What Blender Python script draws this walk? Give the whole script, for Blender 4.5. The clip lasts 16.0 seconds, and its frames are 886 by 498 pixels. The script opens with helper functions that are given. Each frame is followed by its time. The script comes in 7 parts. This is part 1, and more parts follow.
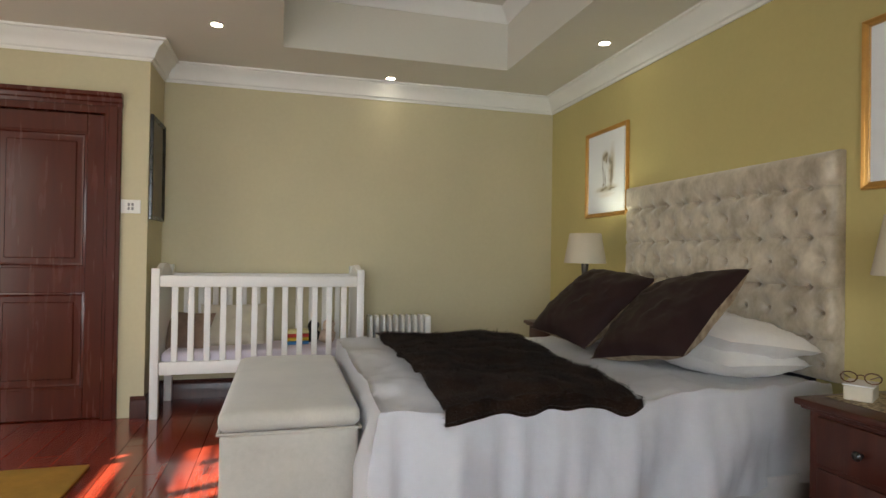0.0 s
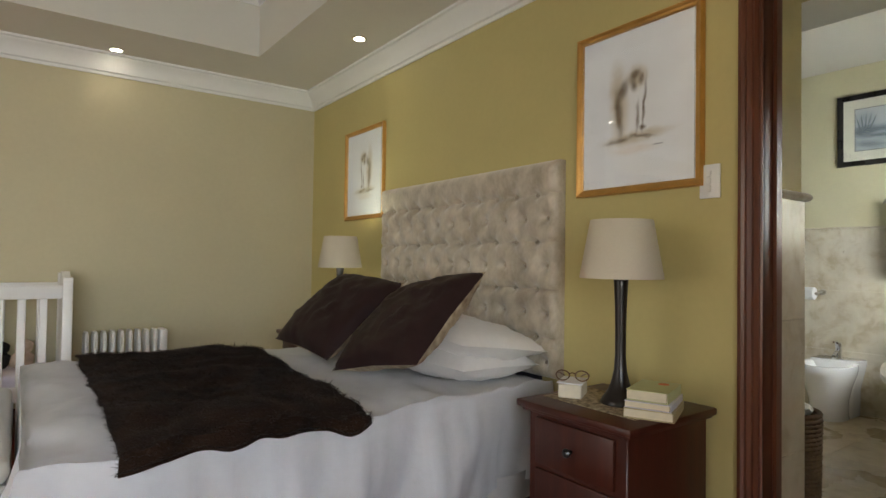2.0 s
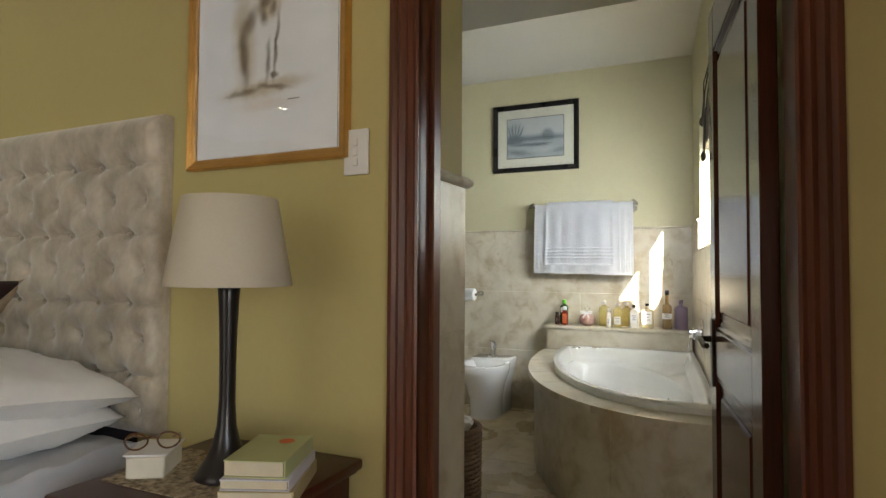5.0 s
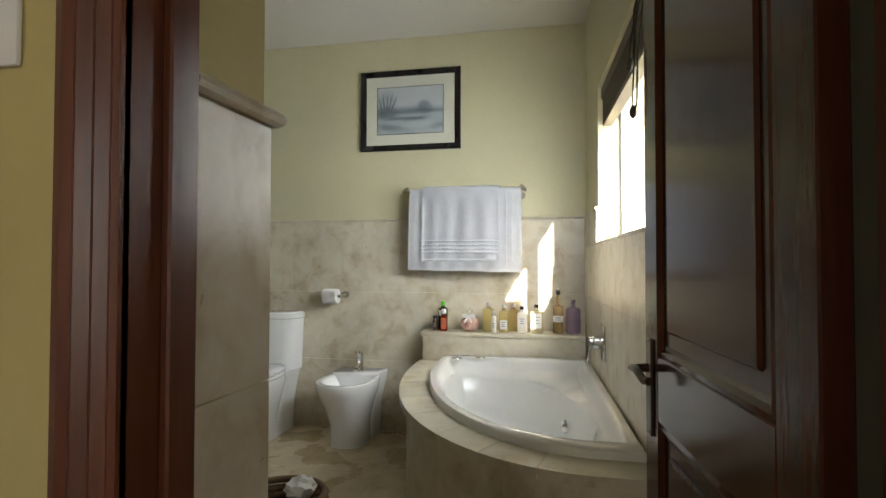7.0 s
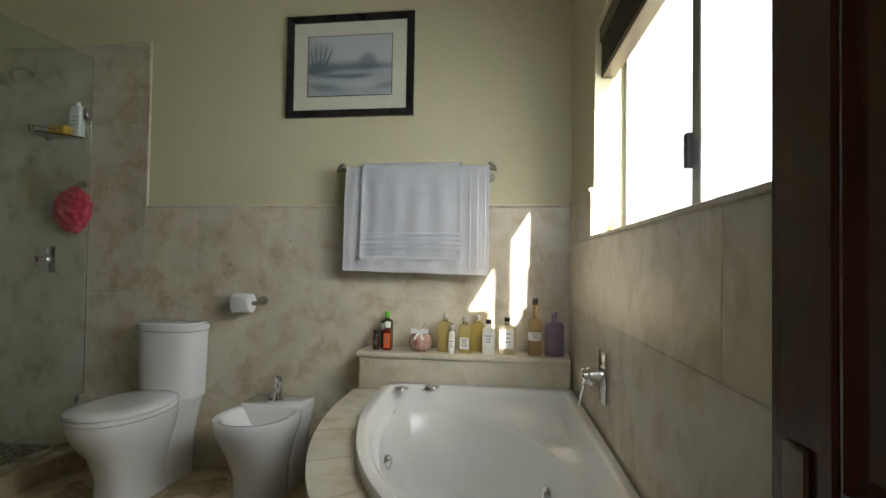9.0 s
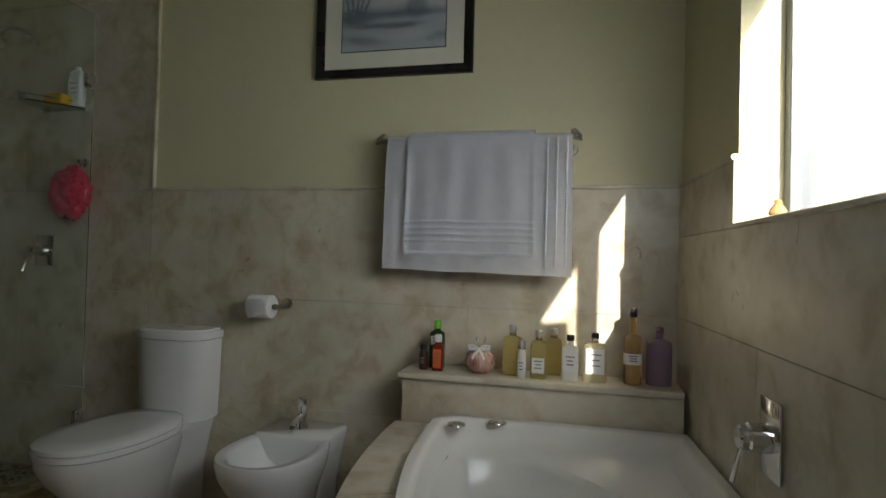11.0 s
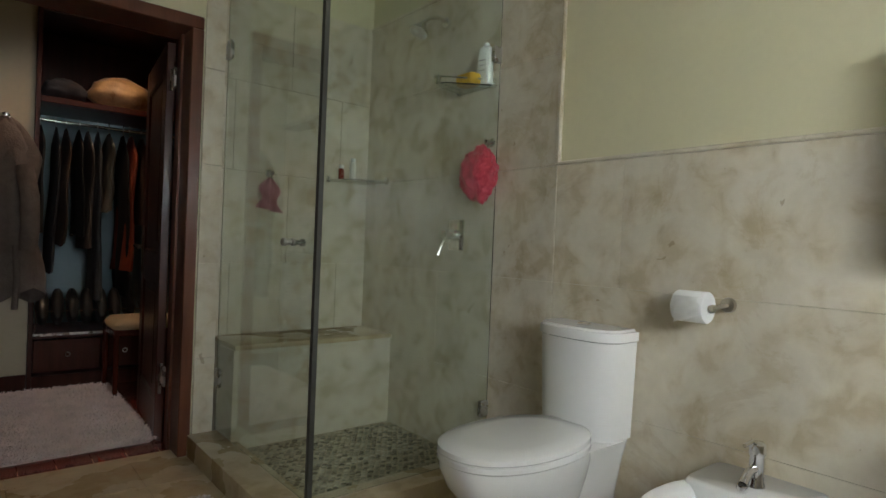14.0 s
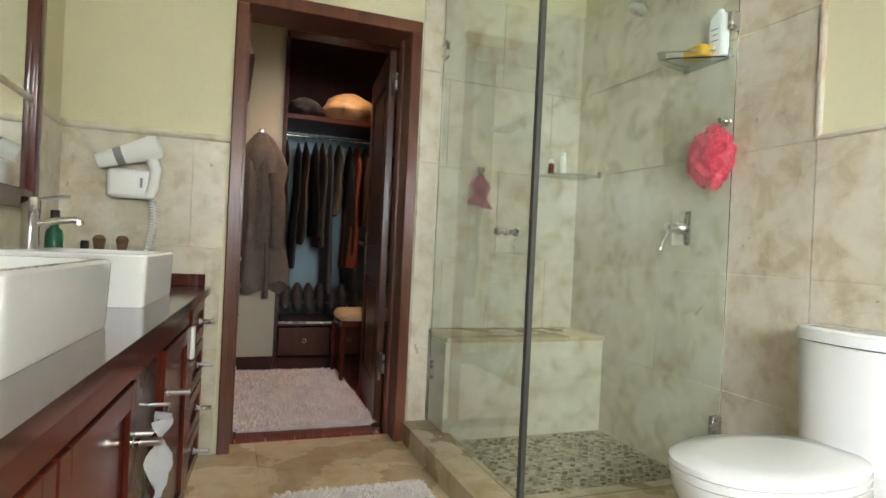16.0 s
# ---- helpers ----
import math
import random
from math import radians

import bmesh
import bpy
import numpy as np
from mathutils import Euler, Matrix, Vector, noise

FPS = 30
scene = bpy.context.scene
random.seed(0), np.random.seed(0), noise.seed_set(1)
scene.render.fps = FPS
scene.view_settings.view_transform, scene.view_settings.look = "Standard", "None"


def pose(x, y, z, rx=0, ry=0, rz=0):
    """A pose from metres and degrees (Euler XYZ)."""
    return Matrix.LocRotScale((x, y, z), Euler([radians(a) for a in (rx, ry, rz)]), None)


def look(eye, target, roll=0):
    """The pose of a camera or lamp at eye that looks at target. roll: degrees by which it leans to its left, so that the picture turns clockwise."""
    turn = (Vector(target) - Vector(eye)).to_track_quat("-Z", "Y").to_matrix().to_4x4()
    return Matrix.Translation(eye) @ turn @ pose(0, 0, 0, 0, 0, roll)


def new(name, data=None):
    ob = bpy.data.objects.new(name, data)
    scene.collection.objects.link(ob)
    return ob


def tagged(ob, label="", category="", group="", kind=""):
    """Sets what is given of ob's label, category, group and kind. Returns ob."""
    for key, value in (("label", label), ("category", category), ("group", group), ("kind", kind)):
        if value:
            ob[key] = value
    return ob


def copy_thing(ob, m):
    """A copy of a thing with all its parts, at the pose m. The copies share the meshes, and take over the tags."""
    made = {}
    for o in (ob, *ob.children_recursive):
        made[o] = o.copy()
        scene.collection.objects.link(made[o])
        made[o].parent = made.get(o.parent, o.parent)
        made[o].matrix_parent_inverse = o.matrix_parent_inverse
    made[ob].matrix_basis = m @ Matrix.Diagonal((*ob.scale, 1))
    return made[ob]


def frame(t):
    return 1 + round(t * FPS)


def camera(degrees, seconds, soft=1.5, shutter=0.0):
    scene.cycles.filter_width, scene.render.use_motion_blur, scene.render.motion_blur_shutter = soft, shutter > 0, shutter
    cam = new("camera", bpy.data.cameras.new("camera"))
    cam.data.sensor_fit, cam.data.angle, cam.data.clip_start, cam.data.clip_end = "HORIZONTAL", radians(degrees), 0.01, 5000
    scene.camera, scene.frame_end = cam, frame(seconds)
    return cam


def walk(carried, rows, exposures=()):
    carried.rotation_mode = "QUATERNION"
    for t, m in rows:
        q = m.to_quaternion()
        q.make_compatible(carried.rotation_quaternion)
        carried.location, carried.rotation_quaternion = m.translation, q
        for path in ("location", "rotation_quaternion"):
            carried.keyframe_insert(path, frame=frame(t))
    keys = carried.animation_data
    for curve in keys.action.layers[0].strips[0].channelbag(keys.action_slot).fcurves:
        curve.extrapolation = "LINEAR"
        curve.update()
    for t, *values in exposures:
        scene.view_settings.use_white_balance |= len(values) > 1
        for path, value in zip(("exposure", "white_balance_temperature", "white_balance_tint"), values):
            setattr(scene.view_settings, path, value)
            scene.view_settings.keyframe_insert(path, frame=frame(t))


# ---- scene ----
cam = camera(74.7, 16.0)
PATH = [
    (0, (0.939, 0.548, 1.107), (1.47, 2.477, 1.124), 0.9),
    (0.5, (1.026, 0.568, 1.107), (1.698, 2.451, 1.13), 0.8),
    (1, (1.097, 0.582, 1.104), (1.918, 2.406, 1.132), 0.8),
    (1.5, (1.157, 0.619, 1.102), (2.13, 2.366, 1.136), 0.9),
    (2, (1.233, 0.673, 1.111), (2.415, 2.286, 1.152), 0.8),
    (2.5, (1.298, 0.709, 1.099), (2.684, 2.149, 1.149), 0.8),
    (3, (1.406, 0.722, 1.092), (2.931, 2.015, 1.15), 0.6),
    (3.5, (1.553, 0.749, 1.097), (3.161, 1.936, 1.158), 0.5),
    (4, (1.671, 0.813, 1.099), (3.345, 1.907, 1.162), 0.5),
    (4.5, (1.787, 0.904, 1.106), (3.542, 1.861, 1.171), 0.4),
    (5, (1.903, 0.933, 1.1), (3.725, 1.754, 1.169), 0.3),
    (7.3, (2.758, 1.102, 1.116), (4.717, 1.5, 1.177), 0.3),
    (7.5, (2.845, 1.100, 1.100), (4.805, 1.479, 1.171), 0.5),
    (8, (3.056, 1.136, 1.087), (5.025, 1.477, 1.161), 0.7),
    (8.2, (3.145, 1.138, 1.104), (5.115, 1.473, 1.171), 0.7),
    (10.3, (3.872, 1.281, 1.113), (5.847, 1.588, 1.163), 1.1),
    (10.5, (3.925, 1.297, 1.111), (5.897, 1.629, 1.16), 1.2),
    (11, (4.078, 1.344, 1.111), (6.02, 1.823, 1.15), 1.5),
    (11.5, (4.195, 1.398, 1.102), (6.062, 2.114, 1.133), 1.6),
    (12, (4.298, 1.487, 1.113), (6.084, 2.389, 1.125), 1.8),
    (12.5, (4.355, 1.59, 1.103), (6.074, 2.613, 1.116), 2.0),
    (13, (4.424, 1.674, 1.105), (6.042, 2.849, 1.096), 1.8),
    (13.5, (4.494, 1.727, 1.086), (5.94, 3.109, 1.066), 1.9),
    (14, (4.514, 1.772, 1.059), (5.788, 3.313, 1.044), 2.3),
    (14.5, (4.543, 1.795, 1.027), (5.619, 3.481, 1.02), 2.5),
    (15, (4.542, 1.818, 1.009), (5.464, 3.593, 1.0), 2.7),
    (15.5, (4.541, 1.857, 0.992), (5.329, 3.694, 0.984), 2.7),
    (16, (4.517, 1.889, 0.973), (5.206, 3.766, 0.97), 2.7),
]
walk(cam, [(t, look(eye, target, roll)) for t, eye, target, roll in PATH],
     [(0.0, 2.88), (2.0, 2.86), (3.5, 2.75), (5.0, 2.72), (7.3, 2.5), (8.2, 2.2), (10.3, 1.4), (11.0, 1.08), (12.0, 1.08), (12.5, 1.25), (13.5, 2.1), (14.0, 2.5), (14.5, 3.02), (15.0, 3.66), (16.0, 4.05)])

# ---- world, sun, lamps ----
SUN = Vector((1.0, 0.41, -0.55)).normalized()
world = bpy.data.worlds.new("sky")
scene.world = world
world.use_nodes = True
wn = world.node_tree
sky = wn.nodes.new("ShaderNodeTexSky")
sky.sky_type, sky.sun_disc = "NISHITA", False
sky.sun_elevation = math.asin(-SUN.z)
sky.sun_rotation = math.atan2(-SUN.x, -SUN.y)
wn.links.new(sky.outputs[0], wn.nodes["Background"].inputs[0])
wn.nodes["Background"].inputs[1].default_value = 0.05
sun = new("sun", bpy.data.lights.new("sun", "SUN"))
sun.data.energy, sun.data.angle, sun.data.color = 5.0, radians(0.6), (1.0, 0.93, 0.82)
sun.matrix_world = look((0, 0, 0), SUN)


def window_light(name, eye, target, w, h, watts, color):
    ob = new(name, bpy.data.lights.new(name, "AREA"))
    ob.data.shape, ob.data.size, ob.data.size_y, ob.data.energy, ob.data.color = "RECTANGLE", w, h, watts, color
    ob.matrix_world = look(eye, target)
    return ob


window_light("sky_through_bath_window", (5.05, 0.72, 1.53), (6.30, 2.10, 1.05), 1.2, 0.56, 3.0, (0.88, 0.94, 1.0)).data.spread = radians(140)
window_light("sky_through_patio_door", (-1.97, 2.6, 1.15), (1.0, 2.6, 0.8), 2.4, 2.0, 4.5, (0.98, 0.95, 0.89))
window_light("sky_through_rear_window", (0.45, -0.78, 1.3), (0.9, 2.0, 0.9), 2.0, 1.5, 3.8, (0.86, 0.92, 1.0)).data.spread = radians(100)

# ---- materials ----


def mat(name, color, rough=0.5, metal=0.0, var=0.12, scale=6.0, bump=0.0, bscale=60.0, coat=0.0, color2=None, fine=40.0, stretch=None, emit=None, sheen=0.0, trans=0.0, ior=1.45, piece=0.0, rvar=0.08):
    m = bpy.data.materials.new(name)
    m.use_nodes = True
    nt = m.node_tree
    b = nt.nodes["Principled BSDF"]
    L = nt.links.new
    tc = nt.nodes.new("ShaderNodeTexCoord")
    vec = tc.outputs["Object"]
    geo = nt.nodes.new("ShaderNodeNewGeometry")
    vec = geo.outputs["Position"] if stretch != "object" else tc.outputs["Object"]
    if isinstance(stretch, tuple):
        mp = nt.nodes.new("ShaderNodeMapping")
        mp.inputs["Scale"].default_value = stretch
        L(vec, mp.inputs[0])
        vec = mp.outputs[0]
    n1 = nt.nodes.new("ShaderNodeTexNoise")
    n1.inputs["Scale"].default_value, n1.inputs["Detail"].default_value = scale, 5
    n2 = nt.nodes.new("ShaderNodeTexNoise")
    n2.inputs["Scale"].default_value, n2.inputs["Detail"].default_value = fine, 3
    L(vec, n1.inputs["Vector"])
    L(vec, n2.inputs["Vector"])
    mix = nt.nodes.new("ShaderNodeMath")
    mix.operation = "MULTIPLY_ADD"
    L(n2.outputs[0], mix.inputs[0])
    mix.inputs[1].default_value = 0.35
    L(n1.outputs[0], mix.inputs[2])
    ramp = nt.nodes.new("ShaderNodeValToRGB")
    c2 = color2 or tuple(min(1, c * (1 + var)) for c in color)
    c1 = color if color2 else tuple(c * (1 - var) for c in color)
    ramp.color_ramp.elements[0].position, ramp.color_ramp.elements[1].position = 0.45, 0.9
    ramp.color_ramp.elements[0].color, ramp.color_ramp.elements[1].color = (*c1, 1), (*c2, 1)
    L(mix.outputs[0], ramp.inputs[0])
    out = ramp.outputs[0]
    if piece:
        oi = nt.nodes.new("ShaderNodeObjectInfo")
        hsv = nt.nodes.new("ShaderNodeHueSaturation")
        mr = nt.nodes.new("ShaderNodeMapRange")
        mr.inputs[3].default_value, mr.inputs[4].default_value = 1 - piece, 1 + piece
        L(oi.outputs["Random"], mr.inputs[0])
        L(mr.outputs[0], hsv.inputs["Value"])
        L(out, hsv.inputs["Color"])
        out = hsv.outputs[0]
    L(out, b.inputs["Base Color"])
    b.inputs["Metallic"].default_value = metal
    rr = nt.nodes.new("ShaderNodeMapRange")
    rr.inputs[3].default_value, rr.inputs[4].default_value = max(0.02, rough - rvar), min(1, rough + rvar)
    L(n1.outputs[0], rr.inputs[0])
    L(rr.outputs[0], b.inputs["Roughness"])
    b.inputs["Coat Weight"].default_value = coat
    b.inputs["Coat Roughness"].default_value = 0.12
    b.inputs["Sheen Weight"].default_value = sheen
    b.inputs["Transmission Weight"].default_value = trans
    b.inputs["IOR"].default_value = ior
    if bump:
        n3 = nt.nodes.new("ShaderNodeTexNoise")
        n3.inputs["Scale"].default_value, n3.inputs["Detail"].default_value = bscale, 4
        L(vec, n3.inputs["Vector"])
        bp = nt.nodes.new("ShaderNodeBump")
        bp.inputs["Strength"].default_value, bp.inputs["Distance"].default_value = bump, 0.01
        L(n3.outputs[0], bp.inputs["Height"])
        L(bp.outputs[0], b.inputs["Normal"])
    if emit:
        b.inputs["Emission Color"].default_value, b.inputs["Emission Strength"].default_value = (*emit[0], 1), emit[1]
    return m


def travertine(name, light, dark, rough=0.32, piece=0.05):
    """Travertine: broad clouds, veins and small pits."""
    m = mat(name, dark, rough, var=0.1, scale=3.2, color2=light, fine=22, bump=0.03, bscale=50, piece=piece)
    nt = m.node_tree
    L = nt.links.new
    b = nt.nodes["Principled BSDF"]
    src = b.inputs["Base Color"].links[0].from_socket
    geo = nt.nodes.new("ShaderNodeNewGeometry")
    warp = nt.nodes.new("ShaderNodeTexNoise")
    warp.inputs["Scale"].default_value, warp.inputs["Detail"].default_value, warp.inputs["Distortion"].default_value = 9.0, 12, 0.4
    L(geo.outputs["Position"], warp.inputs["Vector"])
    rp = nt.nodes.new("ShaderNodeValToRGB")
    e = rp.color_ramp.elements
    e[0].position, e[0].color = 0.44, (1.0, 1.0, 1.0, 1)
    e[1].position, e[1].color = 0.66, (0.73, 0.66, 0.53, 1)
    e.new(0.54).color = (0.93, 0.90, 0.84, 1)
    L(warp.outputs[0], rp.inputs[0])
    mx = nt.nodes.new("ShaderNodeMixRGB")
    mx.blend_type, mx.inputs[0].default_value = "MULTIPLY", 0.8
    L(src, mx.inputs[1])
    L(rp.outputs[0], mx.inputs[2])
    pit = nt.nodes.new("ShaderNodeTexNoise")
    pit.inputs["Scale"].default_value, pit.inputs["Detail"].default_value, pit.inputs["Distortion"].default_value = 13.0, 8, 0.9
    L(geo.outputs["Position"], pit.inputs["Vector"])
    pr = nt.nodes.new("ShaderNodeValToRGB")
    pr.color_ramp.elements[0].position, pr.color_ramp.elements[0].color = 0.27, (0.52, 0.44, 0.32, 1)
    pr.color_ramp.elements[1].position, pr.color_ramp.elements[1].color = 0.285, (1, 1, 1, 1)
    L(pit.outputs[0], pr.inputs[0])
    m2 = nt.nodes.new("ShaderNodeMixRGB")
    m2.blend_type, m2.inputs[0].default_value = "MULTIPLY", 0.6
    L(mx.outputs[0], m2.inputs[1])
    L(pr.outputs[0], m2.inputs[2])
    fill = nt.nodes.new("ShaderNodeTexNoise")
    fill.inputs["Scale"].default_value, fill.inputs["Detail"].default_value, fill.inputs["Roughness"].default_value, fill.inputs["Distortion"].default_value = 3.0, 12, 0.70, 0.5
    L(geo.outputs["Position"], fill.inputs["Vector"])
    fr = nt.nodes.new("ShaderNodeValToRGB")
    fe = fr.color_ramp.elements
    fe[0].position, fe[0].color = 0.40, (1.12, 1.10, 1.06, 1)
    fe[1].position, fe[1].color = 0.70, (0.74, 0.65, 0.50, 1)
    fe.new(0.56).color = (0.98, 0.96, 0.92, 1)
    fe.new(0.585).color = (0.86, 0.80, 0.69, 1)
    L(fill.outputs[0], fr.inputs[0])
    m3 = nt.nodes.new("ShaderNodeMixRGB")
    m3.blend_type, m3.inputs[0].default_value = "MULTIPLY", 0.55
    L(m2.outputs[0], m3.inputs[1])
    L(fr.outputs[0], m3.inputs[2])
    L(m3.outputs[0], b.inputs["Base Color"])
    return m


def glass(name, color=(0.93, 0.97, 0.95), rough=0.0):
    m = bpy.data.materials.new(name)
    m.use_nodes = True
    b = m.node_tree.nodes["Principled BSDF"]
    b.inputs["Base Color"].default_value = (*color, 1)
    b.inputs["Roughness"].default_value = rough
    b.inputs["Transmission Weight"].default_value = 1.0
    b.inputs["IOR"].default_value = 1.45
    return m


M_OLIVE = mat("olive_wall_paint", (0.53, 0.455, 0.195), 0.62, var=0.05, scale=1.5, bump=0.05, bscale=240)
M_BEIGE = mat("beige_wall_paint", (0.56, 0.50, 0.325), 0.62, var=0.05, scale=1.5, bump=0.05, bscale=240)
M_CREAM = mat("cream_bath_paint", (0.63, 0.59, 0.385), 0.6, var=0.04, scale=1.5, bump=0.05, bscale=240)
M_WHITE = mat("ceiling_white", (0.68, 0.655, 0.585), 0.7, var=0.03, scale=1.2, bump=0.03, bscale=200)
M_CROWN = mat("cornice_white", (0.82, 0.82, 0.79), 0.5, var=0.03, scale=3)
M_MAHOG = mat("mahogany_stain", (0.082, 0.015, 0.008), 0.27, var=0.14, scale=3, fine=14, stretch=(9, 9, 0.7), bump=0.006, bscale=40, coat=0.2, rvar=0.02)
M_MAHOG_DARK = mat("dark_mahogany_stain", (0.055, 0.014, 0.008), 0.36, var=0.25, scale=3, fine=14, stretch=(9, 9, 0.7), bump=0.05, bscale=40, coat=0.12)
M_DOOR = mat("polished_dark_mahogany", (0.060, 0.019, 0.009), 0.15, var=0.25, scale=3, fine=14, stretch=(9, 9, 0.7), bump=0.02, bscale=40, rvar=0.03)
M_FRAME = mat("brown_mahogany_frame", (0.125, 0.040, 0.019), 0.34, var=0.3, scale=3, fine=14, stretch=(9, 9, 0.7), bump=0.012, bscale=40, coat=0.1, rvar=0.04)
M_TOP = mat("polished_brown_worktop", (0.085, 0.040, 0.030), 0.14, var=0.2, scale=4, fine=20, stretch=(6, 0.8, 6), coat=0.6)
M_CABINET = mat("red_cabinet_wood", (0.090, 0.018, 0.010), 0.20, var=0.25, scale=3, fine=14, stretch=(9, 9, 0.8), bump=0.04, bscale=40, coat=0.12)
M_FLOORWOOD = mat("red_jarrah_boards", (0.21, 0.028, 0.013), 0.16, var=0.35, scale=2.5, fine=22, stretch=(10, 0.8, 1), coat=0.5, piece=0.16)
M_TRAV = travertine("travertine_wall", (0.66, 0.615, 0.505), (0.54, 0.495, 0.395))
M_TRAVFLOOR = travertine("travertine_floor", (0.60, 0.51, 0.34), (0.47, 0.38, 0.24), 0.28)
M_GROUT = mat("pale_grout", (0.50, 0.43, 0.30), 0.85, var=0.1, scale=20)
M_PORC = mat("white_porcelain", (0.82, 0.82, 0.80), 0.10, var=0.02, scale=3, coat=0.5, rvar=0.02)
M_ACRYL = mat("white_acrylic", (0.82, 0.81, 0.77), 0.12, var=0.02, scale=3, coat=0.4, rvar=0.03)
M_CHROME = mat("chrome", (0.78, 0.78, 0.78), 0.10, 1.0, var=0.03, scale=10, rvar=0.03)
M_STEEL = mat("brushed_steel", (0.55, 0.54, 0.51), 0.28, 1.0, var=0.06, scale=20)
M_PEWTER = mat("antique_pewter", (0.40, 0.36, 0.29), 0.32, 1.0, var=0.15, scale=20)
M_ALU = mat("grey_aluminium_frame", (0.12, 0.13, 0.14), 0.45, 0.2, var=0.08, scale=12)
M_GOLD = mat("gilded_moulding", (0.62, 0.35, 0.10), 0.32, 0.7, var=0.10, scale=12, bump=0.03, bscale=60)
M_PAPER = mat("watercolour_paper", (0.76, 0.76, 0.75), 0.8, var=0.02, scale=8)
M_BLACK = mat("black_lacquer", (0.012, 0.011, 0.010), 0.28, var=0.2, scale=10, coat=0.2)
M_SWITCH = mat("white_plastic", (0.80, 0.80, 0.77), 0.35, var=0.02, scale=10)
M_GREYPL = mat("grey_plastic", (0.25, 0.25, 0.25), 0.4, var=0.05, scale=10)
M_SHADE = mat("linen_lampshade", (0.55, 0.49, 0.375), 0.85, var=0.06, scale=4, fine=160, bump=0.2, bscale=380)
M_LAMPBLACK = mat("black_lamp_base", (0.013, 0.010, 0.010), 0.30, var=0.2, scale=8, coat=0.15)
M_DUVET = mat("white_cotton_duvet", (0.85, 0.845, 0.855), 0.7, var=0.03, scale=5, bump=0.22, bscale=9, sheen=0.2)
M_PILLOW = mat("white_satin_pillow", (0.76, 0.73, 0.70), 0.5, var=0.05, scale=5, bump=0.12, bscale=20, sheen=0.3)
M_CUSHION = mat("brown_taffeta", (0.022, 0.0105, 0.0105), 0.5, var=0.2, scale=7, fine=240, bump=0.04, bscale=260)
M_PRINT = mat("floral_cushion_fabric", (0.20, 0.13, 0.08), 0.8, scale=16, color2=(0.62, 0.52, 0.36), fine=30)
M_FUR = mat("dark_brown_faux_fur", (0.016, 0.008, 0.005), 0.75, scale=9, color2=(0.058, 0.030, 0.017), fine=120, bump=0.5, bscale=160, sheen=0.05)
M_VELVET = mat("beige_crushed_velvet", (0.34, 0.285, 0.205), 0.36, scale=13, color2=(0.60, 0.53, 0.42), fine=55, stretch=(1, 1, 0.7), bump=0.3, bscale=26, sheen=0.6)
M_SUEDE = mat("grey_beige_suede", (0.43, 0.40, 0.34), 0.8, var=0.1, scale=5, fine=60, bump=0.12, bscale=140, sheen=0.4)
M_COT = mat("white_painted_wood", (0.80, 0.79, 0.76), 0.4, var=0.03, scale=6, bump=0.03, bscale=60)
M_TOWEL = mat("white_terry_towel", (0.87, 0.88, 0.91), 0.95, var=0.04, scale=10, fine=180, bump=0.5, bscale=320, sheen=0.3)
M_RUGY = mat("ochre_wool_rug", (0.42, 0.23, 0.035), 0.95, var=0.15, scale=10, fine=90, bump=0.4, bscale=200)
M_SHAG = mat("pale_pink_shag", (0.80, 0.70, 0.66), 0.95, var=0.12, scale=12, fine=70, bump=0.3, bscale=120, sheen=0.3)
M_DARKBASE = mat("dark_bed_base", (0.030, 0.024, 0.030), 0.85, var=0.2, scale=20, bump=0.1, bscale=200)
M_PINE = mat("golden_bed_rail_wood", (0.40, 0.20, 0.07), 0.4, var=0.2, scale=4, stretch=(1, 8, 8))
M_BATHGLASS = glass("shower_glass", (0.85, 0.92, 0.87))
M_WINGLASS = glass("window_glass", (0.97, 0.98, 0.99))
M_PICGLASS = glass("picture_glass", (0.99, 0.99, 0.99))
M_MIRROR = mat("mirror_silver", (0.88, 0.90, 0.88), 0.02, 1.0, var=0.01, scale=4, rvar=0.005)
M_EDGE = mat("green_glass_edge", (0.28, 0.42, 0.36), 0.15, var=0.1, scale=10)

for m_, level in ((M_DOOR, 0.28), (M_CUSHION, 0.2), (M_FUR, 0.2), (M_MAHOG_DARK, 0.35), (M_CABINET, 0.35)):
    m_.node_tree.nodes["Principled BSDF"].inputs["Specular IOR Level"].default_value = level


